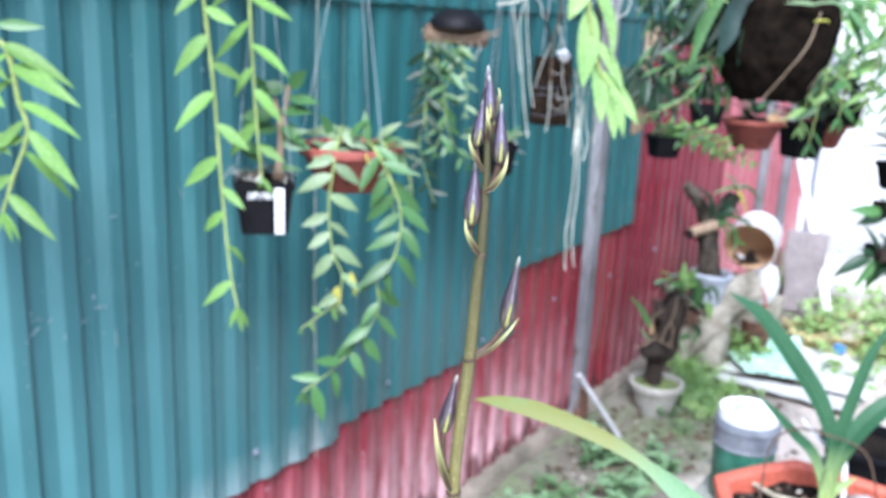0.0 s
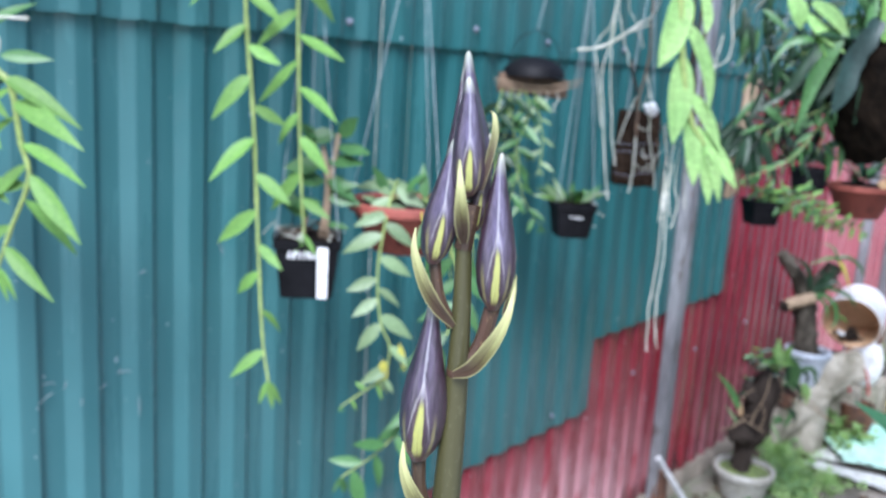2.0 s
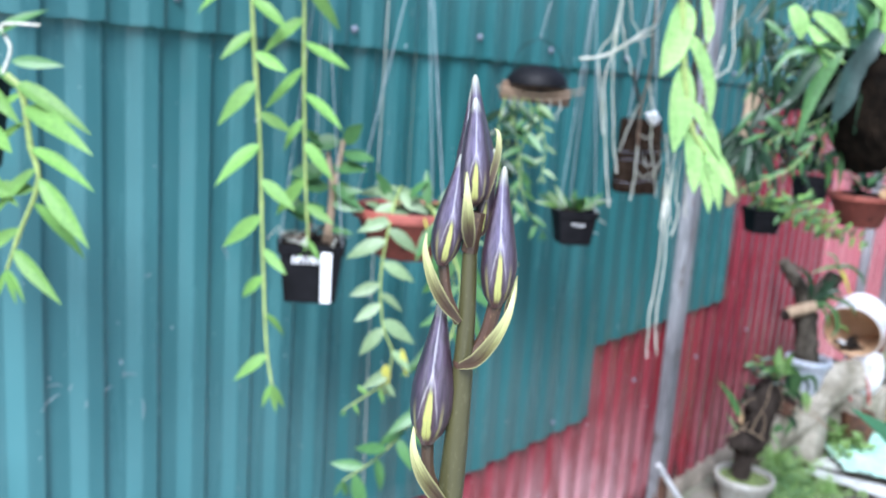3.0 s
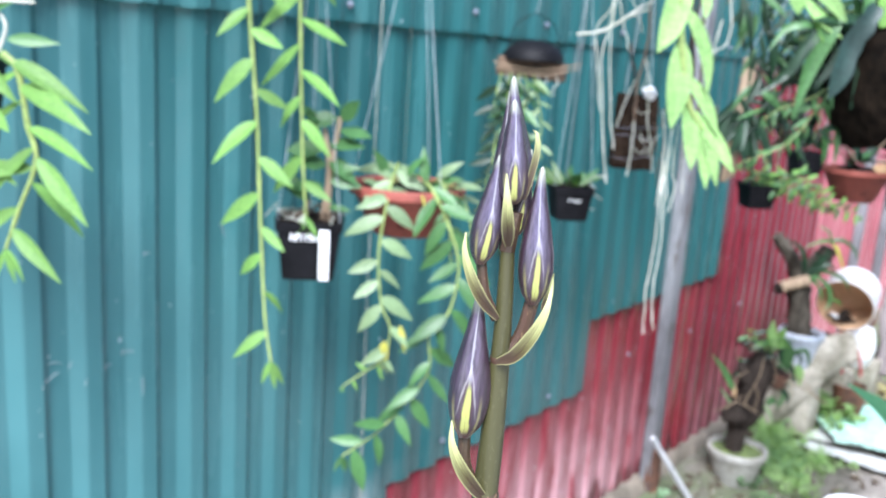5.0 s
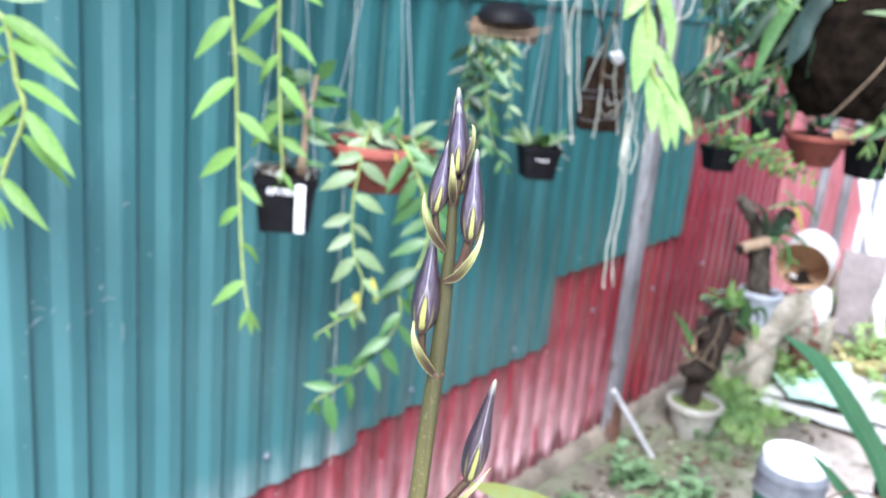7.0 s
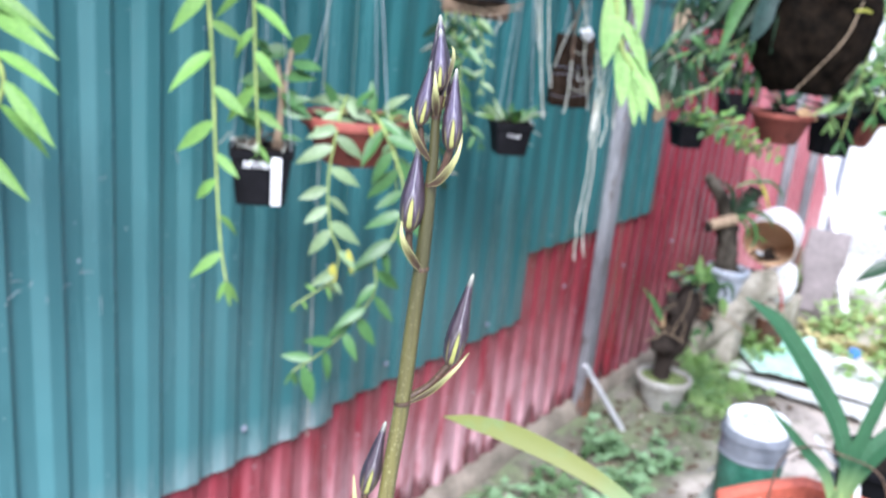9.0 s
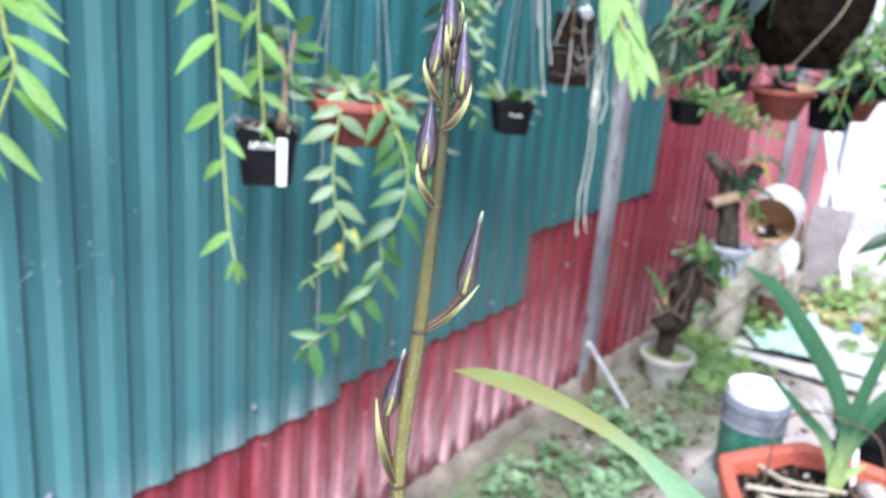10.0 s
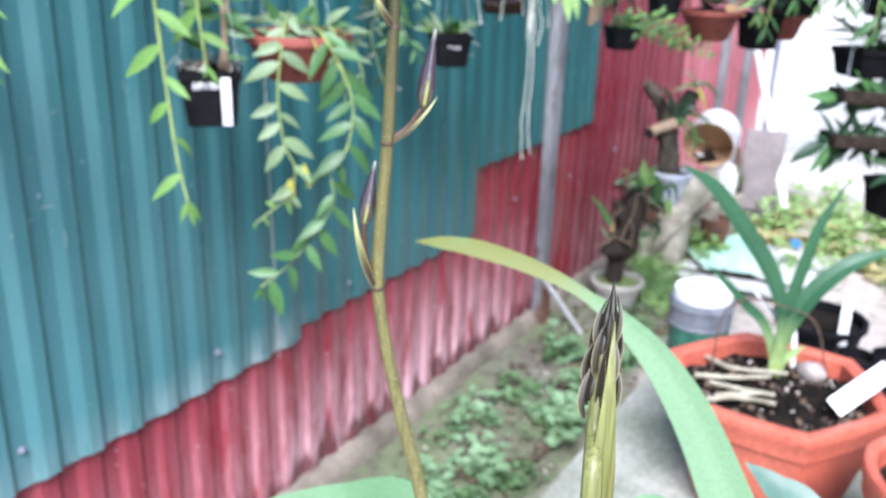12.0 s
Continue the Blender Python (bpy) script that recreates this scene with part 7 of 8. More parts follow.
def build_second_trunk():
    rng = random.Random(41)
    B = Vector((3.39, -0.205, 0.0))
    block = thing("stone_block", "rough weathered stone block set against the fence", "stone", B)
    bm = bmesh.new()
    box(bm, (-0.02, -0.09, -0.02), (0.15, 0.15, 0.328), 0.03)
    bmesh.ops.subdivide_edges(bm, edges=bm.edges, cuts=2, use_grid_fill=True)
    for v in bm.verts:
        v.co += Vector((1, 1, 0.4)) * 0.02 * noise.noise(v.co * 8)
    part("block", bm, M["log"], block)
    P0 = B + Vector((0, 0, 0.33))
    blue_pot = round_pot(P0, 0.098, 0.16, M["bluegrey"], "pale blue-grey plastic pot holding a dead stump")
    bm = bmesh.new()
    box(bm, (-0.026, -0.0015, -0.02), (0.026, 0.0015, 0.02), 0.001)
    mark = part("printed_mark", bm, material("faded_blue_print", (0.07, 0.10, 0.16), (0.16, 0.20, 0.27), 0.5, 60, 160, 0.05), blue_pot, "faded dark blue print")
    mark.matrix_basis = pose(0.030, -0.078, 0.085, -9, 0, 22)
    f = lambda u, z, w=0.0: RIGHT * u + AWAY * w + Vector((0, 0, z))
    trunk("tree_stump", "forked dead tree stump in a blue-grey pot", P0,
          [([f(-0.012, 0.12), f(-0.018, 0.18), f(-0.031, 0.27), f(-0.046, 0.36), f(-0.040, 0.42)], [0.056, 0.052, 0.049, 0.050, 0.044]), ([f(-0.045, 0.38), f(-0.085, 0.47), f(-0.135, 0.535), f(-0.180, 0.585)], [0.044, 0.033, 0.029, 0.024]), ([f(-0.035, 0.40), f(0.015, 0.465), f(0.055, 0.53), f(0.062, 0.548)], [0.044, 0.042, 0.037, 0.030])], rng, mat="stumpwood")
    trunk("tree_stump", "short pale cut branch tied across the stump", P0, [([f(-0.030, 0.405, -0.05), f(-0.10, 0.385, -0.055), f(-0.150, 0.365, -0.06)], [0.024, 0.026, 0.026])], rng, mat="palewood")
    trunk("branch_end", "dark hollow end of the cut branch", P0, [([f(-0.152, 0.364, -0.061), f(-0.172, 0.356, -0.063)], [0.024, 0.021])], rng, category="branch", mat="darkwood")
    plant = thing("mounted_orchid", "orchid with long arching strap leaves on the forked stump", "orchid", group="mounted orchids")
    g = lambda pts: [P0 + f(u, z, -0.05 - 0.01 * n) for n, (u, z) in enumerate(pts)]
    for pts, w, mat in (([(-0.055, 0.44), (-0.068, 0.49), (-0.097, 0.546), (-0.168, 0.592)], 0.034, "leaf_dark"), ([(0.050, 0.575), (0.036, 0.586), (-0.014, 0.583), (-0.084, 0.555)], 0.018, "leaf_mid"), ([(0.045, 0.57), (0.034, 0.596), (0.006, 0.633), (-0.040, 0.652)], 0.020, "leaf_pale"), ([(0.036, 0.575), (0.060, 0.592), (0.097, 0.586), (0.138, 0.549), (0.146, 0.515)], 0.022, "leaf_mid"),
                        ([(0.045, 0.575), (0.060, 0.56), (0.080, 0.517), (0.108, 0.446)], 0.020, "leaf_yellow"), ([(-0.037, 0.435), (0.0, 0.452), (0.045, 0.450), (0.112, 0.421), (0.131, 0.380)], 0.026, "leaf_mid"), ([(-0.030, 0.42), (0.0, 0.422), (0.050, 0.383), (0.063, 0.320), (0.042, 0.282)], 0.024, "leaf_mid"), ([(-0.030, 0.415), (-0.012, 0.408), (0.020, 0.364), (0.029, 0.319)], 0.020, "leaf_mid"),
                        ([(-0.030, 0.44), (-0.018, 0.48), (-0.014, 0.511), (-0.045, 0.557)], 0.026, "leaf_dark"), ([(-0.035, 0.45), (0.0, 0.49), (0.02, 0.53), (0.01, 0.57)], 0.030, "leaf_dark"), ([(-0.04, 0.43), (-0.01, 0.46), (0.04, 0.48), (0.07, 0.46)], 0.028, "leaf_dark"), ([(0.085, 0.326), (0.105, 0.322), (0.121, 0.304)], 0.012, "leaf_light")):
        strap(plant, mat, g(pts), w, "yellowed strap leaf" if mat == "leaf_yellow" else "", (-0.5, -0.5, 0.7), 0.15)
    leafy = thing("leafy_plant", "leafy green shoots beside the blue-grey pot", "plant", group="ferns")
    for k in range(40):
        p = P0 + f(rng.uniform(-0.24, -0.08), rng.uniform(-0.10, 0.14), rng.uniform(-0.12, 0.0))
        a = rng.uniform(0, 6.28)
        add_leaf(leafy, rng.choice(("mid", "dark", "dark")), p, p + f(0.08 * math.cos(a), 0.07 * math.sin(a), -0.02), rng, 1.1)


def build_slab():
    """A broad weathered slab leaning up from the ground beside the pots."""
    O = (3.15, -0.31, 0.0)
    low = smooth_line([flat(O, u, z, w) for u, z, w in ((-0.052, 0.0, 0.17), (0.02, 0.10, 0.17), (0.130, 0.215, 0.175), (0.228, 0.318, 0.18), (0.33, 0.375, 0.20))], 40)
    high = smooth_line([flat(O, u, z, w) for u, z, w in ((-0.070, 0.165, 0.17), (-0.03, 0.285, 0.175), (0.010, 0.347, 0.18), (0.090, 0.352, 0.185), (0.125, 0.44, 0.19), (0.30, 0.490, 0.21))], 40)
    bm = bmesh.new()
    rows = []
    for k, (a, b) in enumerate(zip(low, high)):
        ring = []
        for j in range(13):
            p = a.lerp(b, j / 12)
            ring.append(bm.verts.new(p + AWAY * (0.016 * noise.noise(p * 14) + 0.008 * noise.noise(p * 45) + 0.02 * (abs(j - 6) / 6) ** 4) + Vector((0, 0, 0.010 * noise.noise(p * 20)))))
        for j in range(13):
            p = b.lerp(a, j / 12)
            ring.append(bm.verts.new(p + AWAY * (0.075 + 0.01 * noise.noise(p * 14))))
        rows.append(ring)
    for a, b in zip(rows, rows[1:]):
        for j in range(26):
            bm.faces.new((a[j], b[j], b[(j + 1) % 26], a[(j + 1) % 26]))
    bm.faces.new(rows[0])
    bm.faces.new(list(reversed(rows[-1])))
    slab = thing("stone_slab", "broad pale weathered slab leaning up from the ground", "slab")
    part("slab", bm, M["log"], slab)


def build_tub_and_basket():
    # a white tub on its side, its open mouth showing a tan inside
    T = Vector((3.56, -0.325, 0.615))
    way = (RIGHT * 0.10 + AWAY * 0.13 + Vector((0, 0, 0.05))).normalized()
    tub = thing("white_tub", "round white plastic tub lying on its side, tan inside", "tub")
    tub.matrix_basis = Matrix.Translation(flat(T, -0.003, -0.010)) @ way.to_track_quat("Z", "Y").to_matrix().to_4x4()
    bm = bmesh.new()
    lathe(bm, [(0.01, 0.178), (0.102, 0.176), (0.114, 0.165), (0.120, 0.10), (0.124, 0.016), (0.127, 0.012), (0.127, 0.002), (0.123, -0.002), (0.119, 0.002), (0.118, 0.05), (0.107, 0.160), (0.01, 0.170)], 44)
    part("shell", bm, M["white"], tub)
    bm = bmesh.new()
    lathe(bm, [(0.01, 0.160), (0.1045, 0.156), (0.115, 0.06), (0.1172, 0.004), (0.1225, -0.0045), (0.1195, -0.0055), (0.1155, 0.004), (0.113, 0.06), (0.102, 0.152), (0.01, 0.156)], 44)
    part("lining", bm, material("tan_lining", (0.68, 0.46, 0.29), (0.56, 0.35, 0.20), 0.7, 12, 90, 0.3), tub, "tan inner wall")
    rng = random.Random(3)
    inside = thing("bark_scraps", "dark bark scraps lying in the tub", "scraps")
    for k in range(12):
        bm = bmesh.new()
        u, z = rng.uniform(-0.05, 0.04), -0.098 + rng.uniform(0.0, 0.03)
        tube(bm, [flat(T, u, z, 0.045), flat(T, u + rng.uniform(-0.02, 0.03), z + rng.uniform(0.0, 0.03), 0.03), flat(T, u + rng.uniform(-0.03, 0.05), z + rng.uniform(-0.01, 0.02), 0.025)], [0.010, 0.009, 0.004], 6, 10)
        part("scrap", bm, M["darkwood"], inside)
    bm = bmesh.new()
    box(bm, (-0.018, -0.004, -0.008), (0.018, 0.004, 0.008), 0.002)
    part("tag", bm, M["white"], inside, "small white plastic tag").matrix_basis = pose(*flat(T, -0.035, -0.062, 0.015), 0, 28, -50)
    stand = thing("low_stand", "two rough grey stone blocks set side by side", "stand", (3.88, -0.25, 0))
    for x, y, z1 in ((-0.12, 0.02, 0.25), (0.12, -0.02, 0.24)):
        bm = bmesh.new()
        box(bm, (x - 0.11, y - 0.14, -0.02), (x + 0.11, y + 0.14, z1), 0.012)
        bmesh.ops.subdivide_edges(bm, edges=bm.edges, cuts=2, use_grid_fill=True)
        for v in bm.verts:
            v.co += Vector((1, 1, 0.3)) * 0.014 * noise.noise(v.co * 11)
        part("block", bm, M["log"], stand)
    sack = thing("white_sack", "slumped white plastic sack standing on stone blocks", "sack", (3.846, -0.345, 0.248))
    bm = bmesh.new()
    bmesh.ops.create_icosphere(bm, subdivisions=4, radius=1.0)
    for v in bm.verts:
        n = v.co.normalized()
        v.co = Vector((n.x * 0.075, n.y * 0.075, max(0.0, 0.105 + n.z * 0.115))) * (1 + 0.16 * noise.noise(n * 2.2) + 0.06 * noise.noise(n * 7))
    part("bag", bm, M["white"], sack)
    lump = thing("clay_shard", "broken brown clay pot lying by the stones", "shard", (3.70, -0.37, 0.0))
    bm = bmesh.new()
    lathe(bm, [(0.05, 0.0), (0.075, 0.12), (0.078, 0.20), (0.066, 0.205), (0.05, 0.13), (0.01, 0.04)], 22)
    part("body", bm, M["rust"], lump)
    bm = bmesh.new()
    tube(bm, [flat(T, -0.075, -0.150, 0.02), flat(T, -0.032, -0.160, 0.0), flat(T, 0.03, -0.158, 0.01), flat(T, 0.07, -0.165, 0.04)], [0.008, 0.014, 0.013, 0.007], 8, 18, 0.25, rng)
    tagged(part("black_tray", bm, M["black"]), "crumpled black plastic strip under the tub", "plastic")
    red = material("red_plastic", (0.62, 0.05, 0.06), (0.5, 0.04, 0.05), 0.5, 40, 200, 0.1)
    rag = thing("red_rope", "thin red plastic rope hanging from the stand", "rope")
    for pts in ([(0.002, -0.145, 0.015), (0.002, -0.152, -0.016), (0.006, -0.21, -0.014), (0.020, -0.27, -0.012), (0.034, -0.331, -0.01)], [(0.05, -0.150, 0.02), (0.053, -0.172, -0.012), (0.085, -0.215, -0.012), (0.105, -0.26, -0.01), (0.121, -0.338, -0.01)]):
        bm = bmesh.new()
        tube(bm, [flat(T, *p) for p in pts], 0.005, 7, 20)
        part("strand", bm, red, rag)
    board = thing("grey_board", "weathered grey board leaning upright on the ground", "board")
    board.matrix_basis = pose(4.69, -0.36, 0.0, -10, 4, -60)
    bm = bmesh.new()
    box(bm, (-0.125, -0.012, -0.01), (0.125, 0.012, 0.48), 0.008)
    bmesh.ops.subdivide_edges(bm, edges=bm.edges, cuts=2, use_grid_fill=True)
    for v in bm.verts:
        v.co.x += 0.012 * noise.noise(Vector((0, v.co.z * 6, 1))) + (0.03 if v.co.z < 0.3 else 0) * (1 if v.co.x < 0 else -1)
    part("panel", bm, material("grey_board_wood", (0.235, 0.205, 0.205), (0.17, 0.15, 0.15), 0.85, 9, 80, 0.3), board)


def crumpled(name, label, corners, mat, seed, lift=0.012):
    """A thin creased sheet lying on the ground between four corners."""
    a, b, c, d = [Vector(p) for p in corners]
    n = 22
    bm = bmesh.new()
    top, low = [], []
    for i in range(n + 1):
        rt, rl = [], []
        for j in range(n + 1):
            s, t = i / n, j / n
            p = a.lerp(b, s).lerp(d.lerp(c, s), t)
            w = 0.02 * noise.noise(Vector((s * 4 + seed, t * 4, 0)))
            p = p + Vector((w, w * 0.6, lift + 0.018 * abs(noise.noise(Vector((s * 6, t * 6, seed)))) + 0.008 * noise.noise(Vector((s * 17, t * 17, seed)))))
            rt.append(bm.verts.new(p))
            rl.append(bm.verts.new(p - Vector((0, 0, 0.003))))
        top.append(rt)
        low.append(rl)
    for i in range(n):
        for j in range(n):
            bm.faces.new((top[i][j], top[i + 1][j], top[i + 1][j + 1], top[i][j + 1]))
            bm.faces.new((low[i][j], low[i][j + 1], low[i + 1][j + 1], low[i + 1][j]))
    for i in range(n):
        bm.faces.new((top[i][0], low[i][0], low[i + 1][0], top[i + 1][0]))
        bm.faces.new((top[i + 1][n], low[i + 1][n], low[i][n], top[i][n]))
        bm.faces.new((top[0][i + 1], low[0][i + 1], low[0][i], top[0][i]))
        bm.faces.new((top[n][i], low[n][i], low[n][i + 1], top[n][i + 1]))
    return tagged(part(name, bm, mat), label, "sheet")


def build_ground_things():
    pale = material("pale_sheet", (0.68, 0.69, 0.66), (0.52, 0.54, 0.51), 0.6, 6, 60, 0.2)
    mint = material("mint_sheet", (0.42, 0.74, 0.60), (0.60, 0.80, 0.71), 0.5, 5, 60, 0.2)
    crumpled("plastic_sheet", "flat pale grey board lying on the earth", ((3.26, -0.28, 0.004), (3.24, -0.93, 0.004), (3.98, -1.0, 0.004), (3.98, -0.36, 0.004)), pale, 1.0)
    crumpled("plastic_sheet", "crumpled mint green plastic sheet on the ground", ((3.646, -0.206, 0.02), (3.348, -0.43, 0.02), (3.42, -0.68, 0.02), (3.95, -0.55, 0.05)), mint, 5.0, 0.03)
    crumpled("paper_sheet", "scrap of pale paper on the earth by the kerb", ((2.70, -0.10, 0.02), (2.74, -0.20, 0.02), (2.92, -0.16, 0.06), (2.90, -0.07, 0.06)), material("faded_paper", (0.42, 0.45, 0.38), (0.3, 0.33, 0.26), 0.9), 9.0)
    blue = thing("plastic_scrap", "small blue plastic scrap on the sheets", "scrap", (3.95, -0.74, 0.05))
    bm = bmesh.new()
    lathe(bm, [(0.025, -0.005), (0.03, 0.0), (0.03, 0.03), (0.024, 0.03), (0.02, 0.004)], 16)
    part("cup", bm, material("blue_plastic", (0.05, 0.22, 0.6), (0.04, 0.18, 0.5), 0.4), blue)
    bm = bmesh.new()
    tube(bm, [(4.78, -0.52, 0.0), (4.86, -0.34, 0.5), (4.94, -0.13, 1.08)], [0.030, 0.026, 0.020], 12, 12)
    tagged(part("white_roll", bm, M["white"]), "rolled white plastic sheet leaning on the red fence", "roll")
    # dark sticks and hose
    rng = random.Random(50)
    for a, b, r in (((3.30, -0.22, 0.02), (3.40, -0.95, 0.03), 0.007), ((3.42, -0.45, 0.035), (3.36, -0.80, 0.02), 0.006)):
        bm = bmesh.new()
        m = (Vector(a) + Vector(b)) / 2 + Vector((0.03, 0, 0.005))
        tube(bm, [a, m, b], r, 7, 14, 0.15, rng)
        tagged(part("stick", bm, M["bark"]), "dark crooked stick lying on the ground", "stick", "fallen sticks")
    # grey pipe leaning from the post's foot to the ground
    bm = bmesh.new()
    tube(bm, [(2.205, -0.090, 0.305), (2.380, -0.211, 0.010)], 0.011, 10)
    tagged(part("pipe", bm, M["palepipe"]), "short grey metal pipe leaning on the fence post", "pipe")
    bm = bmesh.new()
    tube(bm, [(1.35, -0.35, 0.01), (1.42, -0.42, 0.02), (1.46, -0.46, 0.012), (1.55, -0.46, 0.01)], 0.006, 7, 14)
    tagged(part("stick", bm, M["wood"]), "thin brown twig lying on the mossy ground", "stick", "fallen sticks")


def scatter(name, label, spots, kind, size, n, seed, rise=0.06):
    """Many small leaves as one low carpet. spots: (x, y, spread x, spread y, share)."""
    rng = random.Random(seed)
    bm = bmesh.new()
    total = sum(s[4] for s in spots)
    for x, y, sx, sy, share in spots:
        count = int(n * share / total)
        tufts = [(x + rng.gauss(0, sx), y + rng.gauss(0, sy), rng.uniform(0.6, 1.5)) for _ in range(max(2, count // 16))]
        for _ in range(count):
            tx, ty, grow = rng.choice(tufts)
            px, py = tx + rng.gauss(0, 0.022 * grow), ty + rng.gauss(0, 0.022 * grow)
            if py > -0.085:
                continue
            z = rise * grow * rng.random() ** 1.4
            a = rng.uniform(0, 6.283)
            l = size * grow * rng.uniform(0.6, 1.3)
            w = l * rng.uniform(0.3, 0.5)
            tilt = rng.uniform(-0.5, 0.6)
            d = Vector((math.cos(a) * math.cos(tilt), math.sin(a) * math.cos(tilt), math.sin(tilt)))
            s = Vector((-math.sin(a), math.cos(a), rng.uniform(-0.3, 0.3))) * w
            p = Vector((px, py, z + 0.002 + bank(py)))
            vs = [bm.verts.new(q) for q in (p, p + d * l * 0.45 + s, p + d * l, p + d * l * 0.45 - s)]
            mid = bm.verts.new(p + d * l * 0.5 + Vector((0, 0, -0.12 * l)))
            for i in range(4):
                bm.faces.new((vs[i], vs[(i + 1) % 4], mid))
    return tagged(part(name, bm, M[kind], smooth=False), label, "plants", kind="stuff")


def feathery(name, label, spots, n, seed, mat, size=0.05):
    """Fine pinnate weeds: thin stalks with tiny leaflets. spots: (x, y, spread)."""
    rng = random.Random(seed)
    bm = bmesh.new()
    for k in range(n):
        x, y, s = spots[k % len(spots)]
        y = min(-0.10, y + rng.gauss(0, s))
        p = Vector((x + rng.gauss(0, s), y, bank(y)))
        a, lean = rng.uniform(0, 6.283), rng.uniform(0.3, 1.3)
        l = size * rng.uniform(0.7, 1.7)
        way = Vector((math.cos(a) * lean, math.sin(a) * lean, 1.0)).normalized()
        side = Vector((-math.sin(a), math.cos(a), 0))
        for j in range(1, 8):
            q = p + way * l * j / 7 - Vector((0, 0, 0.35 * l * (j / 7) ** 2 * lean))
            m = l * 0.30 * (1.1 - j / 8)
            for sign in (1, -1):
                d = side * sign * m + way * m * 0.5 + Vector((0, 0, rng.uniform(-0.2, 0.2) * m))
                wide = way * m * 0.22
                bm.faces.new([bm.verts.new(c) for c in (q, q + d * 0.5 + wide, q + d, q + d * 0.5 - wide)])
    return tagged(part(name, bm, M[mat], smooth=False), label, "plants", kind="stuff")


def build_ground_plants():
    feathery("ground_cover", "fine feathery light green weeds beside the stoneware pot", [(3.03, -0.31, 0.05), (3.23, -0.19, 0.05), (3.28, -0.28, 0.06), (2.95, -0.36, 0.05), (3.13, -0.40, 0.05), (3.12, -0.25, 0.06), (2.86, -0.40, 0.06)], 620, 65, "weed_fresh")
    feathery("ground_cover", "low bright ferns behind the plastic sheets", [(3.89, -0.22, 0.05), (3.92, -0.36, 0.06), (3.69, -0.21, 0.04), (3.80, -0.30, 0.05)], 260, 66, "weed_fresh", 0.08)
    scatter("ground_cover", "low weeds with small green leaves along the kerb", [(1.5, -0.30, 0.35, 0.10, 3), (2.1, -0.30, 0.25, 0.12, 3), (1.25, -0.42, 0.2, 0.12, 2)], "weed", 0.028, 420, 60, 0.05)
    scatter("ground_cover", "greyish green weeds in clumps on the earth", [(1.35, -0.36, 0.05, 0.05, 1), (1.7, -0.40, 0.07, 0.05, 1), (1.95, -0.36, 0.06, 0.05, 1), (2.25, -0.42, 0.08, 0.05, 1), (1.15, -0.30, 0.06, 0.05, 1), (1.55, -0.20, 0.08, 0.03, 1), (2.1, -0.22, 0.08, 0.03, 1)], "weed_grey", 0.046, 520, 61, 0.07)
    scatter("ground_cover", "fresh green weeds beside the stoneware pot", [(2.93, -0.27, 0.07, 0.05, 5), (3.00, -0.33, 0.06, 0.04, 3), (3.12, -0.24, 0.08, 0.04, 3), (2.70, -0.38, 0.10, 0.03, 1)], "weed_pale", 0.020, 700, 64, 0.05)
    scatter("ground_cover", "bright grass and weeds in the sunny part of the garden", [(4.5, -0.75, 0.22, 0.25, 4), (4.85, -0.9, 0.2, 0.3, 4), (3.74, -0.27, 0.09, 0.04, 3), (3.60, -0.36, 0.06, 0.04, 2), (4.1, -1.3, 0.4, 0.2, 2), (4.2, -1.0, 0.3, 0.2, 4)], "weed_sun", 0.040, 2300, 62, 0.11)
    scatter("ground_cover", "dry yellow grass trodden flat on the sunny earth", [(4.25, -0.60, 0.22, 0.10, 3), (4.40, -0.85, 0.25, 0.14, 3), (4.0, -1.1, 0.3, 0.12, 2)], "dry_grass", 0.05, 700, 63, 0.02)


def build_litter():
    """Fallen leaves, bits of bark and gravel trodden into the earth."""
    rng = random.Random(77)
    for name, label, mat, n, size in (("leaf_litter", "dry brown leaf scraps trodden into the earth", "litter", 380, 0.017), ("gravel", "small grey stones lying in the earth", "log", 160, 0.009)):
        bm = bmesh.new()
        for _ in range(n):
            x, y = rng.uniform(0.75, 3.2), -0.12 - abs(rng.gauss(0, 0.30))
            p = Vector((x, y, 0.004 + bank(y)))
            a, l = rng.uniform(0, 6.283), size * rng.uniform(0.5, 1.6)
            d, s = Vector((math.cos(a), math.sin(a), 0)) * l, Vector((-math.sin(a), math.cos(a), 0)) * l * rng.uniform(0.3, 0.7)
            low = [bm.verts.new(p + q) for q in (-d, -s, d, s)]
            top = bm.verts.new(p + Vector((0, 0, l * rng.uniform(0.25, 0.7))))
            for i in range(4):
                bm.faces.new((low[i], low[(i + 1) % 4], top))
            bm.faces.new(list(reversed(low)))
        tagged(part(name, bm, M[mat], smooth=False), label, "debris", kind="stuff")


M["litter"] = material("dry_litter", (0.115, 0.078, 0.048), (0.05, 0.034, 0.022), 0.9, 9, 80, 0.3)
M["palepipe"] = material("pale_grey_pipe", (0.55, 0.56, 0.57), (0.42, 0.43, 0.45), 0.5, 20, 90, 0.1)
M["weed"] = material("weed_leaf", (0.075, 0.15, 0.06), (0.12, 0.21, 0.09), 0.6, 9, 60, 0.1, through=0.25)
M["dry_grass"] = material("dry_grass_blade", (0.52, 0.46, 0.24), (0.38, 0.34, 0.16), 0.7, 9, 60, 0.1, through=0.2)
M["weed_grey"] = material("greyish_weed_leaf", (0.22, 0.35, 0.20), (0.13, 0.23, 0.11), 0.6, 9, 60, 0.1, through=0.25)
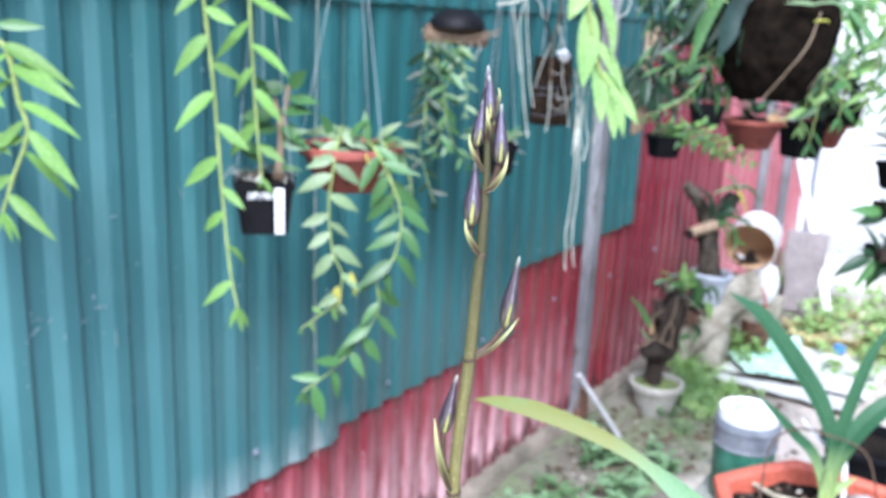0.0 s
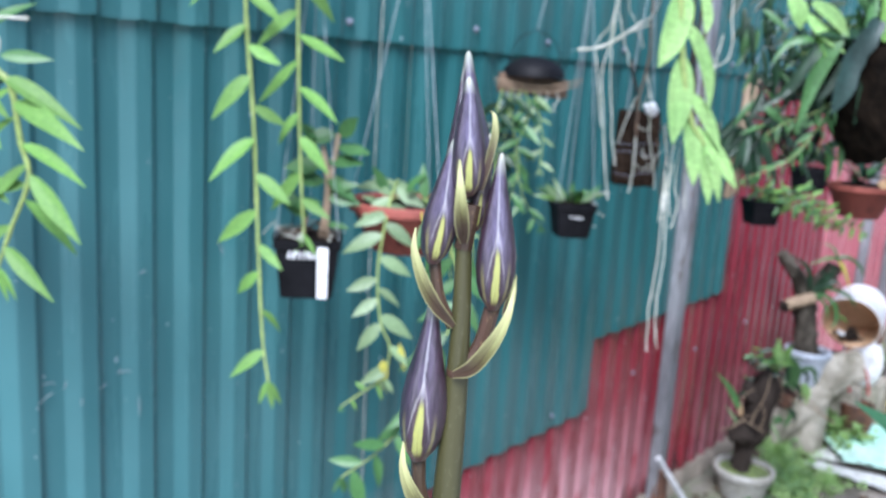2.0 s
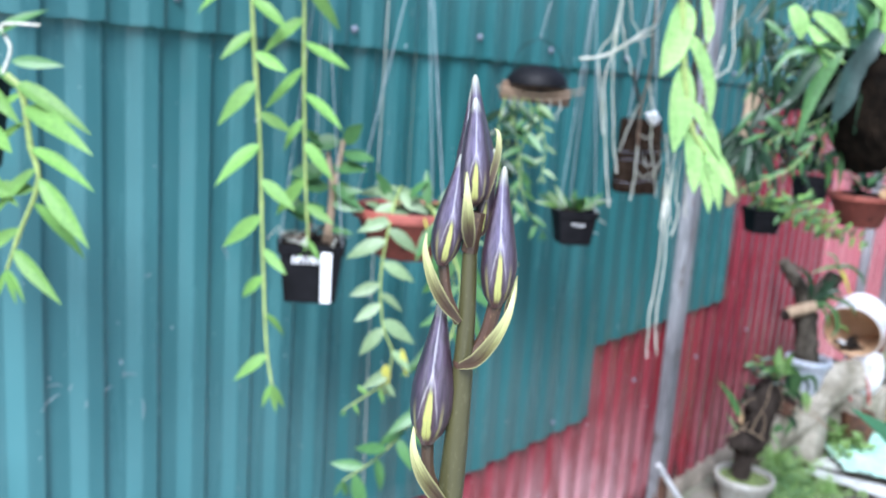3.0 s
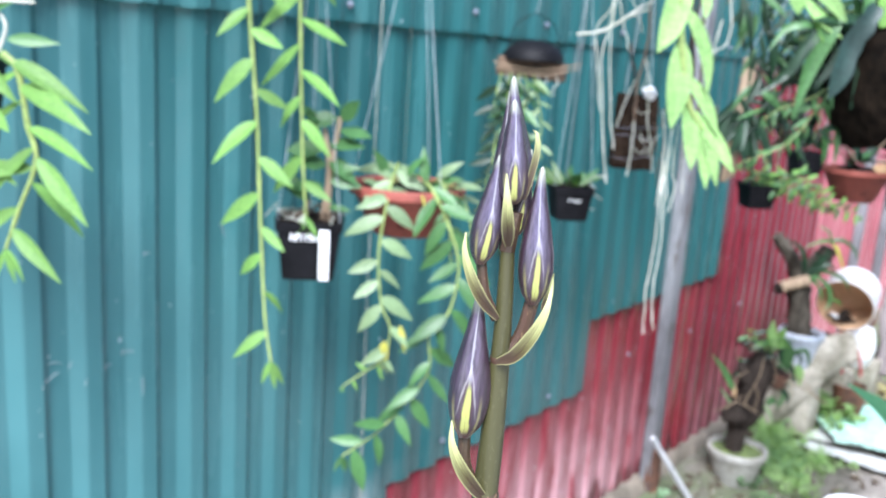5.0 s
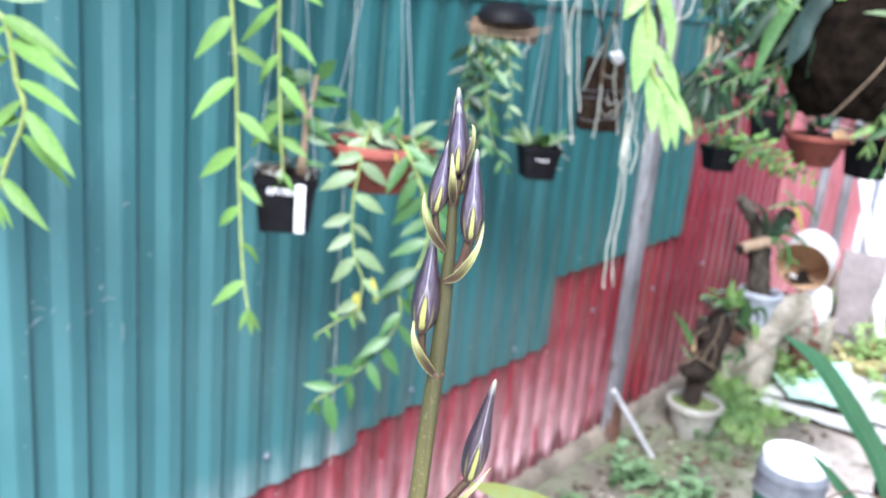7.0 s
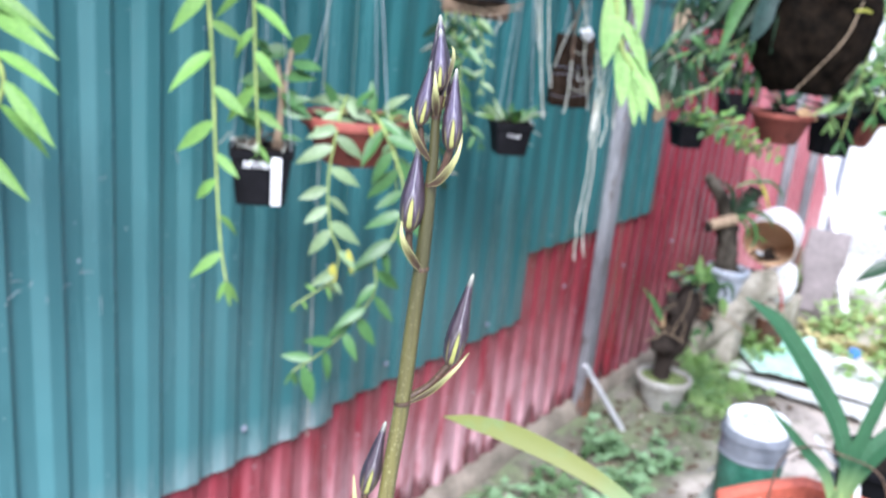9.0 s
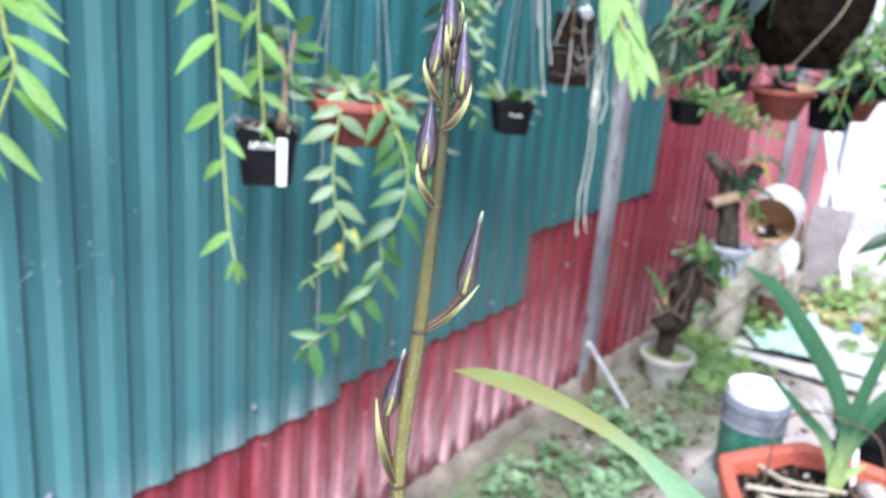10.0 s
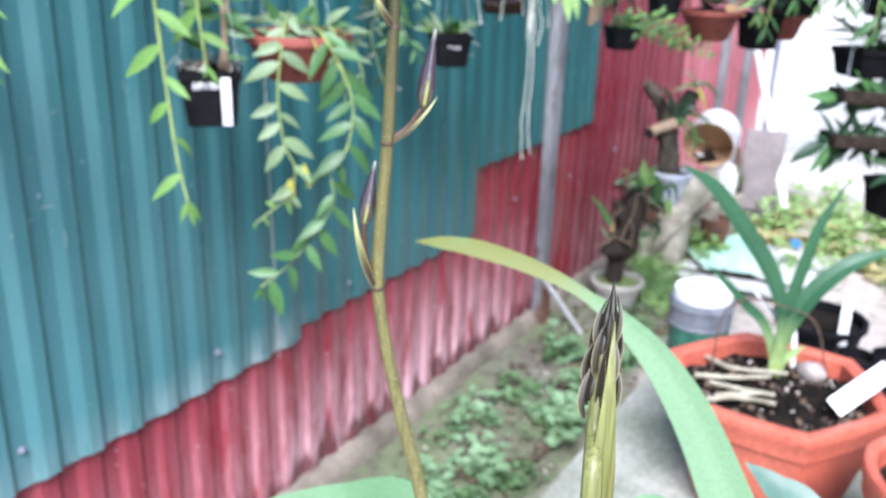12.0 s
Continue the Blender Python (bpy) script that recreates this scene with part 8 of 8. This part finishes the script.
M["weed_sun"] = material("sunny_weed_leaf", (0.33, 0.47, 0.19), (0.22, 0.36, 0.13), 0.6, 9, 60, 0.1, through=0.3)
M["weed_fresh"] = material("fresh_weed_leaf", (0.33, 0.47, 0.20), (0.25, 0.42, 0.13), 0.6, 9, 60, 0.1, through=0.3)
M["weed_pale"] = material("pale_weed_leaf", (0.21, 0.35, 0.15), (0.14, 0.26, 0.10), 0.6, 9, 60, 0.1, through=0.3)
build_bonsai()
build_second_trunk()
build_slab()
build_tub_and_basket()
build_ground_things()
build_ground_plants()
build_litter()


# ---------------------------------------------------------------- beyond the end of the fence
def build_wire_fence():
    """A diamond mesh fence across the garden's far end."""
    f = thing("wire_fence", "sagging diamond wire mesh fence at the garden's end", "fence")
    bm = bmesh.new()
    step, h, length = 0.07, 1.9, 3.6
    n = int((length + h) / step)
    for k in range(n):
        s = k * step
        for sign in (1, -1):
            a = (s - h, 0.0) if sign > 0 else (s, 0.0)
            b = (s, h) if sign > 0 else (s - h, h)
            x0, z0, x1, z1 = a[0], a[1], b[0], b[1]
            lo, hi = max(0.0, min(x0, x1)), min(length, max(x0, x1))
            if hi - lo < 0.02:
                continue
            za = z0 + (z1 - z0) * (lo - x0) / (x1 - x0)
            zb = z0 + (z1 - z0) * (hi - x0) / (x1 - x0)
            tube(bm, [(6.15, -0.05 - lo, za), (6.15, -0.05 - hi, zb)], 0.0022, 3)
    part("mesh", bm, M["steel"], f)
    for y in (-0.06, -1.3, -2.5, -3.6):
        bm = bmesh.new()
        tube(bm, [(6.17, y, -0.05), (6.17, y, 1.95)], 0.022, 8)
        part("post", bm, M["steel"], f)


def garden_tree(at, height, spread, seed, label):
    rng = random.Random(seed)
    tree = thing("tree", label, "tree", at, group="far trees")
    bm = bmesh.new()
    tube(bm, [(0, 0, -0.05), (0.1, 0.05, height * 0.4), (0.0, 0.1, height * 0.75)], [0.12, 0.09, 0.05], 9, 14)
    ends = []
    for k in range(7):
        a = k * 2.4
        e = Vector((math.cos(a) * spread * 0.7, math.sin(a) * spread * 0.7, height * rng.uniform(0.5, 0.95)))
        tube(bm, [(0.05, 0.06, height * rng.uniform(0.3, 0.6)), e * 0.5 + Vector((0, 0, height * 0.35)), e], [0.04, 0.03, 0.012], 6, 10)
        ends.append(e)
    part("trunk", bm, M["bark"], tree)
    bm = bmesh.new()
    for e in ends + [Vector((0, 0.1, height * 0.8))]:
        for _ in range(300):
            p = e + Vector((rng.gauss(0, spread * 0.28), rng.gauss(0, spread * 0.28), rng.gauss(0, height * 0.10)))
            a, l = rng.uniform(0, 6.283), rng.uniform(0.07, 0.14)
            d = Vector((math.cos(a), math.sin(a), rng.uniform(-0.7, 0.3))) * l
            s = Vector((-math.sin(a), math.cos(a), rng.uniform(-0.5, 0.5))) * l * 0.25
            bm.faces.new([bm.verts.new(q) for q in (p, p + d * 0.5 + s, p + d, p + d * 0.5 - s)])
    part("crown", bm, M["weed_pale"], tree, smooth=False)


build_wire_fence()


def build_far_wall():
    # White wall added to stand in for the glare past the wire fence.
    bm = bmesh.new()
    box(bm, (8.4, -7.0, -0.05), (8.6, 0.6, 2.3), 0.02)
    tagged(part("wall_far", bm, material("white_backdrop_paint", (0.80, 0.80, 0.78), (0.70, 0.70, 0.68), 0.9, 2, 40, 0.3)), "white backdrop wall added for the glare beyond the garden", "wall", kind="structure")


build_far_wall()
garden_tree((7.6, -2.9, 0), 3.2, 1.6, 70, "leafy green garden tree beyond the wire fence")
garden_tree((9.8, -3.0, 0), 4.6, 1.4, 71, "leafy tree rising behind the white backdrop wall")
